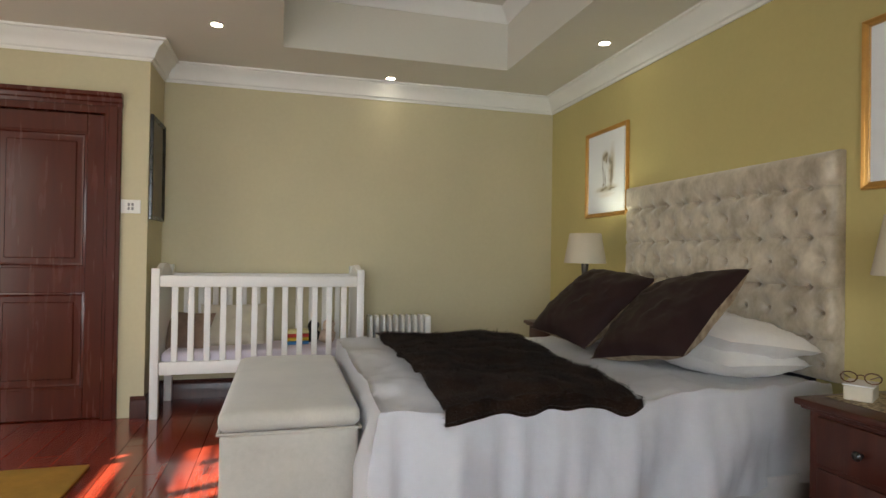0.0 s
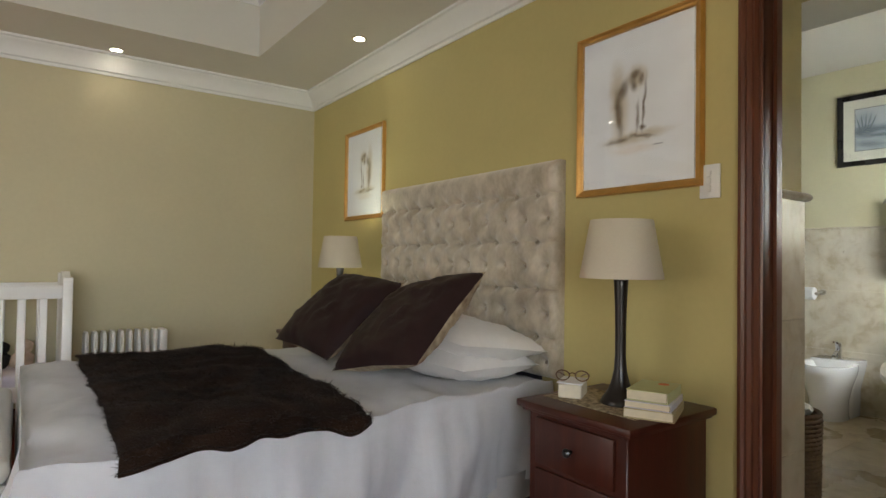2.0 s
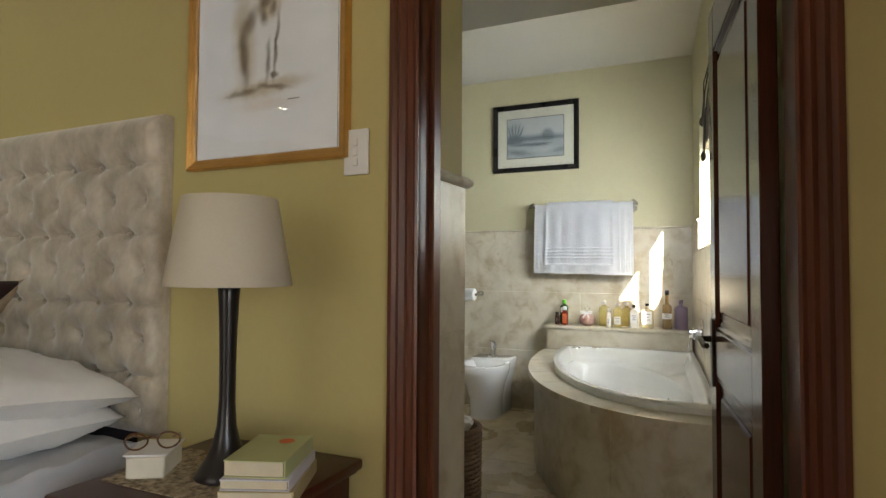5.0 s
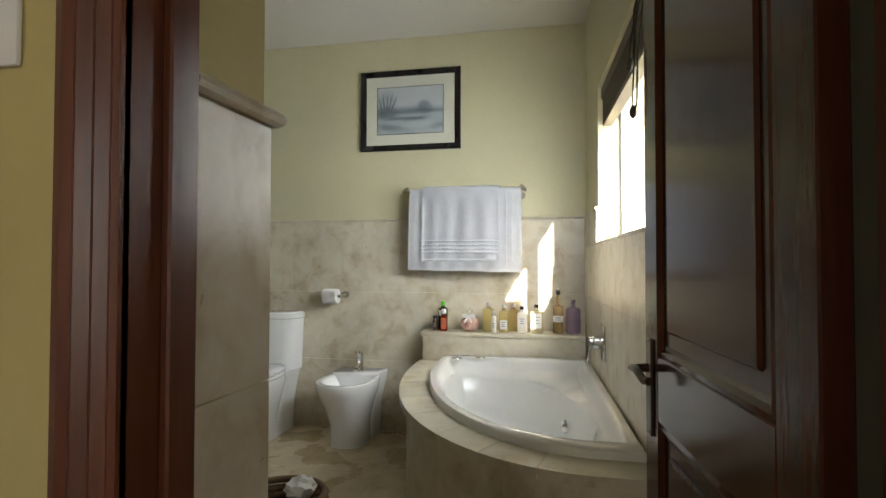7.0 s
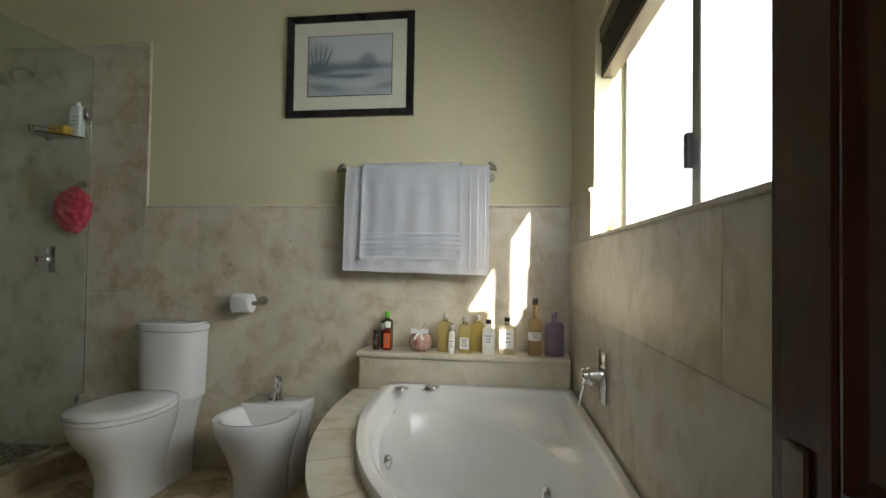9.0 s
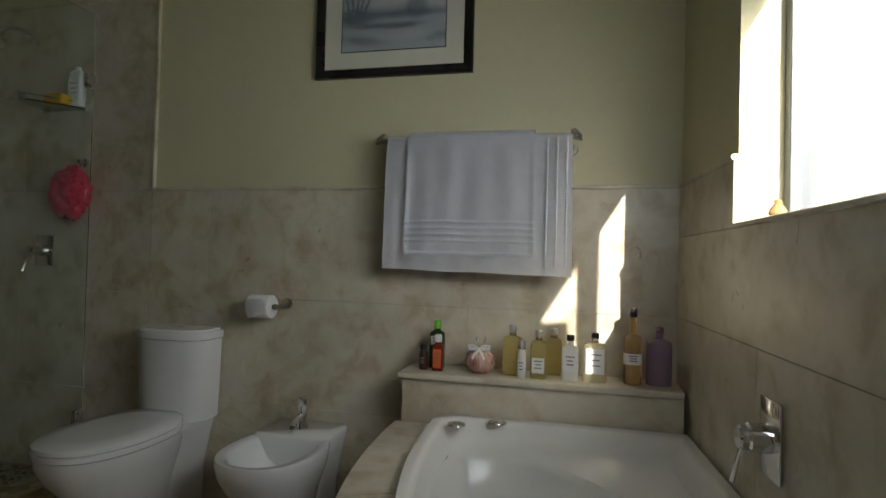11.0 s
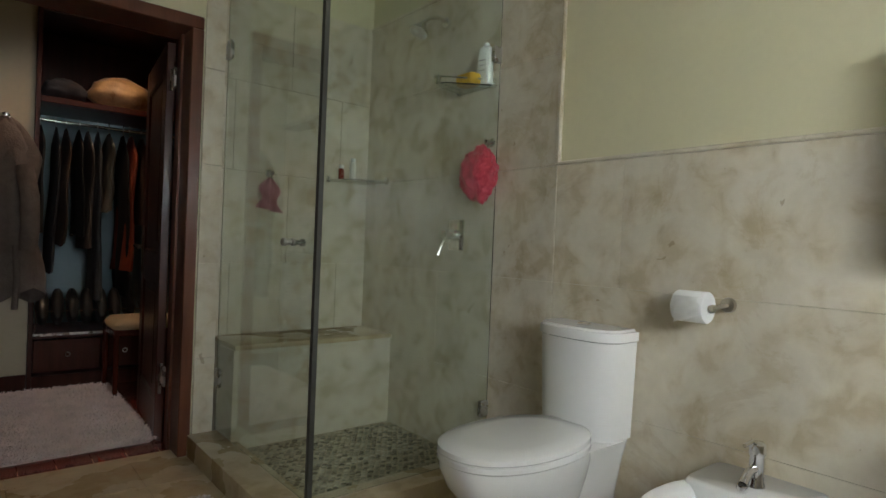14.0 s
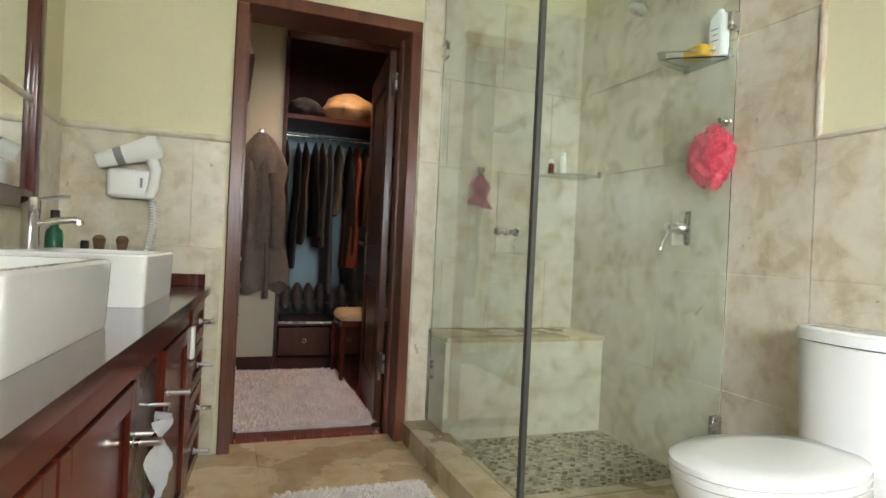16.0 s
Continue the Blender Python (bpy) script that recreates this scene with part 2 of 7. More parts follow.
def painted(name, paper, strokes, waver=0.012, grain=28.0):
    """A painted sheet: soft-edged strokes (x, z, half width, half height, turn, softness, opacity, colour) over the paper's colour."""
    m = mat(name, paper, 0.8, var=0.03, scale=8, stretch="object")
    nt = m.node_tree
    L = nt.links.new
    b = nt.nodes["Principled BSDF"]
    out = b.inputs["Base Color"].links[0].from_socket
    tc = nt.nodes.new("ShaderNodeTexCoord")
    nz = nt.nodes.new("ShaderNodeTexNoise")
    nz.inputs["Scale"].default_value, nz.inputs["Detail"].default_value = grain, 5
    L(tc.outputs["Object"], nz.inputs["Vector"])
    shift = nt.nodes.new("ShaderNodeVectorMath")
    shift.operation = "MULTIPLY_ADD"
    L(nz.outputs["Color"], shift.inputs[0])
    shift.inputs[1].default_value = (waver * 2, 0, waver * 2)
    L(tc.outputs["Object"], shift.inputs[2])

    def calc(op, a, b_, c_=None):
        n = nt.nodes.new("ShaderNodeMath")
        n.operation = op
        for k, v in enumerate((a, b_, c_)):
            if v is None:
                continue
            if isinstance(v, (int, float)):
                n.inputs[k].default_value = v
            else:
                L(v, n.inputs[k])
        return n.outputs[0]

    for x, z, rx, rz_, turn, soft, opacity, colour in strokes:
        c, sn = math.cos(radians(turn)), math.sin(radians(turn))
        x, z = x + waver, z + waver
        axes = []
        for k, r in (((c, 0, sn), rx), ((-sn, 0, c), rz_)):
            d = nt.nodes.new("ShaderNodeVectorMath")
            d.operation = "DOT_PRODUCT"
            L(shift.outputs[0], d.inputs[0])
            d.inputs[1].default_value = tuple(v / r for v in k)
            axes.append(calc("SUBTRACT", d.outputs["Value"], (x * k[0] + z * k[2]) / r))
        dist = calc("SQRT", calc("MULTIPLY_ADD", axes[0], axes[0], calc("MULTIPLY", axes[1], axes[1])), 0.0)
        mr = nt.nodes.new("ShaderNodeMapRange")
        mr.interpolation_type = "SMOOTHSTEP"
        mr.inputs[1].default_value, mr.inputs[2].default_value = 1 - soft, 1 + soft
        mr.inputs[3].default_value, mr.inputs[4].default_value = opacity, 0.0
        L(dist, mr.inputs[0])
        fac = calc("MULTIPLY", mr.outputs[0], calc("MULTIPLY_ADD", nz.outputs[0], 0.9, 0.55))
        mx = nt.nodes.new("ShaderNodeMixRGB")
        L(calc("MINIMUM", fac, 1.0), mx.inputs[0])
        L(out, mx.inputs[1])
        mx.inputs[2].default_value = (*colour, 1)
        out = mx.outputs[0]
    L(out, b.inputs["Base Color"])
    return m


# ---- mesh helpers ----


def bm_box(x0, y0, z0, x1, y1, z1, bevel=0.0, seg=2, bm=None):
    bm = bm or bmesh.new()
    m = Matrix.Translation(((x0 + x1) / 2, (y0 + y1) / 2, (z0 + z1) / 2)) @ Matrix.Diagonal((abs(x1 - x0), abs(y1 - y0), abs(z1 - z0), 1))
    g = bmesh.ops.create_cube(bm, size=1, matrix=m)
    if bevel:
        es = list({e for v in g["verts"] for e in v.link_edges})
        bmesh.ops.bevel(bm, geom=es, offset=bevel, segments=seg, affect="EDGES", profile=0.5)
    return bm


def bm_lathe(profile, seg=32, bm=None, at=(0, 0, 0), sx=1.0, sy=1.0, axis="z", cap=True):
    """A turned body from (radius, height) pairs."""
    bm = bm or bmesh.new()
    rings = []
    for r, h in profile:
        ring = []
        for i in range(seg):
            a = 2 * math.pi * i / seg
            u, v = r * math.cos(a) * sx, r * math.sin(a) * sy
            p = {"z": (u, v, h), "x": (h, u, v), "y": (u, h, v)}[axis]
            ring.append(bm.verts.new((p[0] + at[0], p[1] + at[1], p[2] + at[2])))
        rings.append(ring)
    for a, b in zip(rings, rings[1:]):
        for i in range(seg):
            j = (i + 1) % seg
            bm.faces.new((a[i], a[j], b[j], b[i]))
    if cap:
        for ring in (rings[0], rings[-1]):
            try:
                bm.faces.new(ring)
            except ValueError:
                pass
    bmesh.ops.recalc_face_normals(bm, faces=bm.faces)
    return bm


def bm_tube(points, r, seg=10, bm=None, closed=False, taper=None):
    """A round bar along a polyline."""
    bm = bm or bmesh.new()
    pts = [Vector(p) for p in points]
    n = len(pts)
    rings, up = [], None
    for i, p in enumerate(pts):
        a = pts[(i - 1) % n] if closed or i > 0 else p
        b = pts[(i + 1) % n] if closed or i < n - 1 else p
        d = (b - a).normalized()
        if up is None:
            up = d.orthogonal().normalized()
        up = (up - d * up.dot(d)).normalized()
        side = d.cross(up)
        rr = r * (taper(i / (n - 1)) if taper else 1)
        rings.append([bm.verts.new(p + (up * math.cos(2 * math.pi * k / seg) + side * math.sin(2 * math.pi * k / seg)) * rr) for k in range(seg)])
    pairs = list(zip(rings, rings[1:])) + ([(rings[-1], rings[0])] if closed else [])
    for a, b in pairs:
        for k in range(seg):
            bm.faces.new((a[k], a[(k + 1) % seg], b[(k + 1) % seg], b[k]))
    if not closed:
        bm.faces.new(rings[0][::-1])
        bm.faces.new(rings[-1])
    bmesh.ops.recalc_face_normals(bm, faces=bm.faces)
    return bm


def bm_grid(f, nu, nv, bm=None, thick=0.0):
    """A sheet f(u, v) -> (x, y, z) with u, v in 0..1, given a thickness when thick."""
    bm = bm or bmesh.new()
    vs = [[bm.verts.new(f(i / nu, j / nv)) for j in range(nv + 1)] for i in range(nu + 1)]
    fs = [bm.faces.new((vs[i][j], vs[i + 1][j], vs[i + 1][j + 1], vs[i][j + 1])) for i in range(nu) for j in range(nv)]
    if thick:
        bmesh.ops.solidify(bm, geom=fs, thickness=thick)
    bmesh.ops.recalc_face_normals(bm, faces=bm.faces)
    return bm


def bm_extrude(poly, z0, z1, bm=None):
    """An upright prism over a plan polygon."""
    bm = bm or bmesh.new()
    lo = [bm.verts.new((x, y, z0)) for x, y in poly]
    hi = [bm.verts.new((x, y, z1)) for x, y in poly]
    bm.faces.new(lo[::-1])
    bm.faces.new(hi)
    n = len(poly)
    for i in range(n):
        j = (i + 1) % n
        bm.faces.new((lo[i], lo[j], hi[j], hi[i]))
    bmesh.ops.recalc_face_normals(bm, faces=bm.faces)
    return bm


def bm_profile(profile, path, bm=None, closed=False):
    """A moulding: a profile of (out, up) swept along plan points (x, y, z); out lies to the right of the way."""
    bm = bm or bmesh.new()
    pts = [Vector(p) for p in path]
    n = len(pts)
    rings = []
    for i, p in enumerate(pts):
        a = (p - pts[i - 1]) if closed or i > 0 else (pts[1] - p)
        b = (pts[(i + 1) % n] - p) if closed or i < n - 1 else a
        a, b = a.normalized(), b.normalized()
        na, nb = Vector((a.y, -a.x, 0)), Vector((b.y, -b.x, 0))
        m = (na + nb) / max(0.3, 1 + na.dot(nb))
        rings.append([bm.verts.new(p + m * o + Vector((0, 0, u))) for o, u in profile])
    k = len(profile)
    for a, b in list(zip(rings, rings[1:])) + ([(rings[-1], rings[0])] if closed else []):
        for i in range(k):
            bm.faces.new((a[i], a[(i + 1) % k], b[(i + 1) % k], b[i]))
    if not closed:
        bm.faces.new(rings[0])
        bm.faces.new(rings[-1][::-1])
    bmesh.ops.recalc_face_normals(bm, faces=bm.faces)
    return bm


def mesh_of(name, bm, material, smooth=None):
    me = bpy.data.meshes.new(name)
    bm.to_mesh(me)
    bm.free()
    me.materials.append(material)
    if smooth:
        me.polygons.foreach_set("use_smooth", [True] * len(me.polygons))
        me.set_sharp_from_angle(angle=radians(smooth))
    return me


def part(name, bm, material, parent, label="", smooth=40, kind=""):
    ob = new(name, mesh_of(name, bm, material, smooth))
    ob.parent = parent
    if parent is not None:
        ob.matrix_parent_inverse = Matrix.Identity(4)
    return tagged(ob, label, kind=kind)


def thing(name, label, category, at=(0, 0, 0), rz=0.0, group="", kind=""):
    ob = new(name)
    ob.empty_display_size = 0.1
    ob.matrix_world = pose(*at, 0, 0, rz)
    return tagged(ob, label, category, group, kind)


def solid(name, bm, material, label, category, smooth=40, group="", kind=""):
    """A thing of one mesh."""
    return tagged(new(name, mesh_of(name, bm, material, smooth)), label, category, group, kind)


def structure(name, bm, material, label="", smooth=30):
    return tagged(new(name, mesh_of(name, bm, material, smooth)), label or name.replace("_", " "), "", "", "structure")


def pad(w, d, h, bulge=0.5, n=26, power=2.6, bm=None, m=None):
    """A stuffed cushion lying flat: w along x, d along y, h thick, pinched at its edge."""
    bm = bm or bmesh.new()
    m = m or Matrix.Identity(4)
    top, bot = [], []
    for i in range(n + 1):
        rt, rb = [], []
        for j in range(n + 1):
            u, v = 2 * i / n - 1, 2 * j / n - 1
            e = max(0.0, (1 - abs(u) ** power) * (1 - abs(v) ** power)) ** bulge
            pinch = 1 - 0.06 * (1 - abs(u * v)) * (abs(u) ** 4 + abs(v) ** 4)
            wr = h * e * (0.10 * noise.noise(Vector((u * 3, v * 3, w * 7 + h))) + 0.07 * noise.noise(Vector((u * 7 + v * 3, v * 6 - u * 2, w * 9))))
            x, y = u * w / 2 * pinch, v * d / 2 * pinch
            rt.append(bm.verts.new(m @ Vector((x, y, h / 2 * e + wr))))
            edge = i in (0, n) or j in (0, n)
            rb.append(rt[-1] if edge else bm.verts.new(m @ Vector((x, y, -h / 2 * e + wr))))
        top.append(rt)
        bot.append(rb)
    for i in range(n):
        for j in range(n):
            bm.faces.new((top[i][j], top[i + 1][j], top[i + 1][j + 1], top[i][j + 1]))
            bm.faces.new((bot[i][j], bot[i][j + 1], bot[i + 1][j + 1], bot[i + 1][j]))
    bmesh.ops.recalc_face_normals(bm, faces=bm.faces)
    return bm


def about(x, y, degrees):
    """A turn about the upright line through (x, y)."""
    return Matrix.Translation((x, y, 0)) @ pose(0, 0, 0, 0, 0, degrees) @ Matrix.Translation((-x, -y, 0))


SKEW_HEAD = about(3.17, 1.6, -0.8)     # the headboard wall and the window wall are not quite square to the rest
SKEW_WIN = about(6.385, 1.0, 4.2)

# ---- bedroom shell ----
HW, BACK, DW, RX = 3.17, 5.24, 4.768, 0.07     # headboard wall, back wall, door wall, recess side
CEIL, TRAY = 2.485, 2.93
FW, WW, CW, VW = 6.385, 1.0, 4.68, 3.84        # bath: far wall, window wall, closet wall, vanity wall
DADO, RDADO = 1.40, 1.342
D0, D1, DH = 0.775, 1.565, 2.03                # bath doorway
C0, C1 = 4.555, 5.32                           # closet doorway
BCEIL = 2.645

w = bm_box(HW, D1 + 0.03, 0, 3.495, BACK + 0.2, 3.1)
bm_box(HW, 0.25, 0, 3.30, D0 - 0.03, 2.484, bm=w)
bm_box(HW, D0 - 0.03, DH + 0.03, 3.495, D1 + 0.03, 3.1, bm=w)
structure("wall_headboard", w, M_OLIVE, "olive painted bedroom wall with the bathroom doorway").matrix_world = SKEW_HEAD
structure("wall_back", bm_box(RX - 0.2, BACK, 0, HW + 0.1, BACK + 0.2, 3.1), M_BEIGE, "olive painted bedroom back wall")
w = bm_box(-0.09 + 0.0, DW, 0, RX, BACK, 3.1)
bm_box(-2.0, DW, 0, -1.02, BACK, 3.1, bm=w)
bm_box(-1.02, DW, 2.05, -0.09, BACK, 3.1, bm=w)
bm_box(-1.02, DW + 0.3, 0, -0.09, BACK, 2.05, bm=w)
structure("wall_door", w, M_BEIGE, "olive painted wall beside the bedroom door")
w = bm_box(-2.2, -0.8, 0, -2.0, 1.0, 3.1)
bm_box(-2.2, 3.7, 0, -2.0, BACK, 3.1, bm=w)
bm_box(-2.2, 1.0, 2.15, -2.0, 3.7, 3.1, bm=w)
structure("wall_patio", w, M_BEIGE, "olive painted wall with a wide patio doorway")
w = bm_box(-2.2, -1.0, 0, -0.6, -0.8, 2.55)
bm_box(-0.6, -1.0, 2.1, 1.5, -0.8, 2.55, bm=w)
bm_box(-0.6, -1.0, 0, 1.5, -0.8, 0.5, bm=w)
bm_box(1.5, -1.0, 0, 1.9, -0.8, 2.55, bm=w)
bm_box(1.9, -1.0, 0, 2.1, 0.25, 2.484, bm=w)
bm_box(2.1, 0.19, 0, 3.30, 0.25, 2.484, bm=w)
structure("wall_rear", w, M_BEIGE, "olive painted rear bedroom walls")

# ceiling with a raised tray
TX0, TX1, TY0, TY1 = 0.917, 2.53, 0.35, 4.597
c = bm_box(-2.2, -1.0, CEIL, TX0, BACK + 0.2, CEIL + 0.06)
bm_box(TX1, 0.19, CEIL, HW + 0.1, BACK + 0.2, CEIL + 0.06, bm=c)
bm_box(TX0, TY1, CEIL, TX1, BACK + 0.2, CEIL + 0.06, bm=c)
bm_box(TX0, -1.0, CEIL, TX1, TY0, CEIL + 0.06, bm=c)
bm_box(TX0 - 0.05, TY0, CEIL + 0.06, TX0, TY1, TRAY, bm=c)
bm_box(TX1, TY0, CEIL + 0.06, TX1 + 0.05, TY1, TRAY, bm=c)
bm_box(TX0 - 0.05, TY1, CEIL + 0.06, TX1 + 0.05, TY1 + 0.05, TRAY, bm=c)
bm_box(TX0 - 0.05, TY0 - 0.05, CEIL + 0.06, TX1 + 0.05, TY0, TRAY, bm=c)
bm_box(TX0 - 0.05, TY0 - 0.05, TRAY, TX1 + 0.05, TY1 + 0.05, TRAY + 0.05, bm=c)
structure("ceiling", c, M_WHITE, "white plaster ceiling with a raised tray")
CROWN = [(0, 0), (0, -0.135), (0.012, -0.135), (0.016, -0.118), (0.03, -0.112), (0.038, -0.085), (0.06, -0.05), (0.085, -0.035), (0.095, -0.018), (0.112, -0.014), (0.112, 0)]
structure("trim_cornice", bm_profile(CROWN, [(-1.995, DW, CEIL), (RX, DW, CEIL), (RX, BACK, CEIL), (HW + 0.05, BACK, CEIL), (HW - 0.019, 0.26, CEIL)]), M_CROWN, "white moulded plaster cornice")
TCROWN = [(0, 0), (0, -0.10), (0.01, -0.10), (0.02, -0.075), (0.045, -0.04), (0.07, -0.02), (0.08, 0)]
structure("trim_tray", bm_profile(TCROWN, [(TX0, TY0, TRAY), (TX0, TY1, TRAY), (TX1, TY1, TRAY), (TX1, TY0, TRAY)], closed=True), M_CROWN, "white moulded cornice inside the ceiling tray")
SKIRT = [(0, 0), (0.018, 0), (0.018, 0.10), (0.012, 0.115), (0.014, 0.125), (0.006, 0.14), (0, 0.14)]
k = bm_profile(SKIRT, [(-0.012, DW, 0), (RX, DW, 0), (RX, BACK, 0), (HW + 0.05, BACK, 0), (HW, D1 + 0.085, 0)])
bm_profile(SKIRT, [(HW, D0 - 0.085, 0), (HW, 0.26, 0)], bm=k)
structure("baseboard", k, M_MAHOG_DARK, "dark stained moulded wooden skirting")

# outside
# added board that glows in place of bright daylight behind the bath window
structure("backdrop", bm_box(3.7, -0.75, -0.12, 18, -0.6, 7), mat("daylight_glow", (0.9, 0.9, 0.9), 0.9, var=0.02, emit=((0.90, 0.96, 1.0), 0.75)), "added glowing board standing in for overexposed daylight outside the bathroom window")
structure("ground", bm_box(-60, -60, -0.25, 60, 60, -0.12), mat("lawn_and_paving", (0.16, 0.17, 0.09), 0.9, var=0.3, scale=1.2), "garden ground outside")
# unseen roof on posts, added to limit how far sun reaches the bedroom floor
v = bm_box(-3.3, -1.5, 2.46, -2.2, 6.5, 2.54)
for yy in (-1.2, 5.0):
    bm_box(-3.28, yy, -0.12, -3.16, yy + 0.12, 2.46, bm=v)
structure("veranda_roof", v, M_WHITE, "white unseen roof added outside the patio door to cut the sun")
# sub floors
structure("floor_slab", bm_box(-2.2, -1.0, -0.12, HW + 0.10, BACK + 0.2, -0.012), M_DARKBASE, "floor slab")

# ---- bathroom shell ----
w = bm_box(3.495, 2.12, 0, VW, 4.9, 3.1)
structure("wall_vanity", w, M_CREAM, "cream painted wall behind the vanity")
w = bm_box(FW, 0.6, 0, FW + 0.2, 4.96, 3.1)
structure("wall_far", w, M_CREAM, "cream painted bathroom far wall")
WX0, WX1, WZ0, WZ1 = 4.245, 5.76, 1.217, 2.04
w = bm_box(4.185, 0.70, 0, FW, WW, WZ0)
bm_box(4.185, 0.83, WZ1, FW, WW, 3.1, bm=w)
bm_box(4.185, 0.70, WZ1 + 0.22, FW, 0.83, 3.1, bm=w)
bm_box(WX1, 0.70, WZ0, FW, WW, WZ1, bm=w)
bm_box(4.185, 0.70, WZ0, WX0, WW, WZ1, bm=w)
structure("wall_window", w, M_CREAM, "cream painted wall with the bathroom window").matrix_world = SKEW_WIN
structure("wall_lobby", bm_box(3.30, 0.62, 0, 4.19, 0.70, 2.55), M_CREAM, "cream painted wall behind the open door")
w = bm_box(VW, CW, 0, C0 - 0.035, 4.90, 3.1)
bm_box(C1 + 0.035, CW, 0, 5.47, 4.90, 3.1, bm=w)
bm_box(C0 - 0.035, CW, 2.065, C1 + 0.035, 4.90, 3.1, bm=w)
bm_box(5.47, 4.775, 0, FW, 4.90, 3.1, bm=w)
structure("wall_closet", w, M_CREAM, "cream painted wall with the closet doorway")
XB = 5.35
c = bm_box(XB, 0.65, BCEIL, FW, 4.9, BCEIL + 0.06)
bm_box(XB, 0.65, BCEIL + 0.06, XB + 0.05, 4.9, 2.98, bm=c)
bm_box(3.52, 0.65, 2.98, XB + 0.05, 4.9, 3.04, bm=c)
bm_box(3.30, 0.62, 2.55, 4.19, 0.75, 2.61, bm=c)
bm_box(3.30, 0.75, 2.55, 4.19, 0.79, 2.98, bm=c)
structure("ceiling_bath", c, M_WHITE, "white bathroom ceiling with a stepped bulkhead")
structure("floor_bath_slab", bm_box(HW + 0.11, 0.5, -0.12, FW, 4.9, -0.013), M_GROUT, "bathroom floor slab with pale grout")

# travertine cladding, row by row


def clad(name, origin, along, out, length, heights, pitch, start=0.0, material=M_TRAV, hole=None):
    """A wall's stone slabs: origin, way along the wall, way out of it; each slab an object of its own."""
    base = tagged(new(name, mesh_of(name, bmesh.new(), M_GROUT)), "travertine wall cladding", kind="structure")
    base.matrix_world = Matrix.Translation(origin)
    a, o = Vector(along), Vector(out)
    z = 0.0
    for r, h in enumerate(heights):
        s = -start - (pitch / 2 if r % 2 else 0)
        while s < length - 0.001:
            s0, s1 = max(0, s) + 0.0006, min(length, s + pitch) - 0.0006
            z0, z1 = z + 0.0006, z + h - 0.0006
            if s1 - s0 > 0.02 and not (hole and s1 > hole[0] and s0 < hole[1] and z1 > hole[2] and z0 < hole[3]):
                bm = bmesh.new()
                q = [(s0, z0), (s1, z0), (s1, z1), (s0, z1)]
                t = 0.012
                back = [bm.verts.new(a * u + Vector((0, 0, k)) + o * 0.001) for u, k in q]
                mid = [bm.verts.new(a * u + Vector((0, 0, k)) + o * (t - 0.002)) for u, k in q]
                e = 0.0008
                fr = [bm.verts.new(a * (u + (e if i in (0, 3) else -e)) + Vector((0, 0, k + (e if i < 2 else -e))) + o * t) for i, (u, k) in enumerate(q)]
                for g, hh in ((back, mid), (mid, fr)):
                    for i in range(4):
                        j = (i + 1) % 4
                        bm.faces.new((g[i], g[j], hh[j], hh[i]))
                bm.faces.new(fr)
                bmesh.ops.recalc_face_normals(bm, faces=bm.faces)
                part("slab", bm, material, base, smooth=None)
            s += pitch
        z += h
    return base


clad("wall_far_cladding", (FW, WW, 0), (0, 1, 0), (-1, 0, 0), 3.31 - WW, [0.462, 0.462, 0.476], 2.4, 0.4)
clad("wall_far_shower_cladding", (FW, 3.312, 0), (0, 1, 0), (-1, 0, 0), 4.775 - 3.312, [0.462, 0.462, 0.476, 0.462, 0.462], 1.5, 0.0)
clad("wall_window_cladding", (FW - 0.012, WW, 0), (-1, 0, 0), (0, 1, 0), 2.185, [0.462, 0.462, WZ0 - 0.924], 2.2, 0.3).matrix_world = SKEW_WIN @ Matrix.Translation((FW - 0.012, WW, 0))
clad("wall_window_upper_cladding", (FW - 0.012, WW, WZ0), (-1, 0, 0), (0, 1, 0), FW - 0.012 - WX1, [DADO - WZ0], 1.0, 0.2).matrix_world = SKEW_WIN @ Matrix.Translation((FW - 0.012, WW, WZ0))
clad("wall_closet_cladding", (VW, CW, 0), (1, 0, 0), (0, -1, 0), 4.485 - VW, [0.462, 0.462, 0.476], 0.61, 0.1)
clad("wall_vanity_cladding", (VW, 2.12, 0.77), (0, 1, 0), (1, 0, 0), CW - 0.012 - 2.12, [DADO - 0.77], 0.61, 0.1)
clad("wall_shower_cladding", (5.47, 4.775, 0), (1, 0, 0), (0, -1, 0), FW - 0.012 - 5.47, [0.462, 0.462, 0.476, 0.462, 0.462], 0.61, 0.2)
clad("wall_shower_return_cladding", (5.385, CW, 0), (1, 0, 0), (0, -1, 0), 5.482 - 5.385, [0.462, 0.462, 0.476, 0.462, 0.462], 0.61, 0.2)
clad("wall_reveal_cladding", (3.29, D1 + 0.03, 0), (1, 0, 0), (0, -1, 0), 3.507 - 3.29, [0.462, 0.462, RDADO - 0.924], 0.61)
clad("wall_return_cladding", (3.495, D1 + 0.03, 0), (0, 1, 0), (1, 0, 0), 0.50, [0.462, 0.462, RDADO - 0.924], 0.61)
CAP = [(0, 0), (0.020, 0), (0.028, 0.006), (0.031, 0.014), (0.028, 0.022), (0.020, 0.028), (0, 0.028)]
k = bm_profile(CAP, [(3.495, 2.10, RDADO), (3.495, D1 + 0.03, RDADO), (3.29, D1 + 0.03, RDADO)][::-1])
structure("trim_reveal_cap", k, M_TRAV, "rounded stone cap along the dado")
THIN = [(0, 0), (0.015, 0), (0.019, 0.005), (0.019, 0.012), (0.014, 0.016), (0, 0.016)]
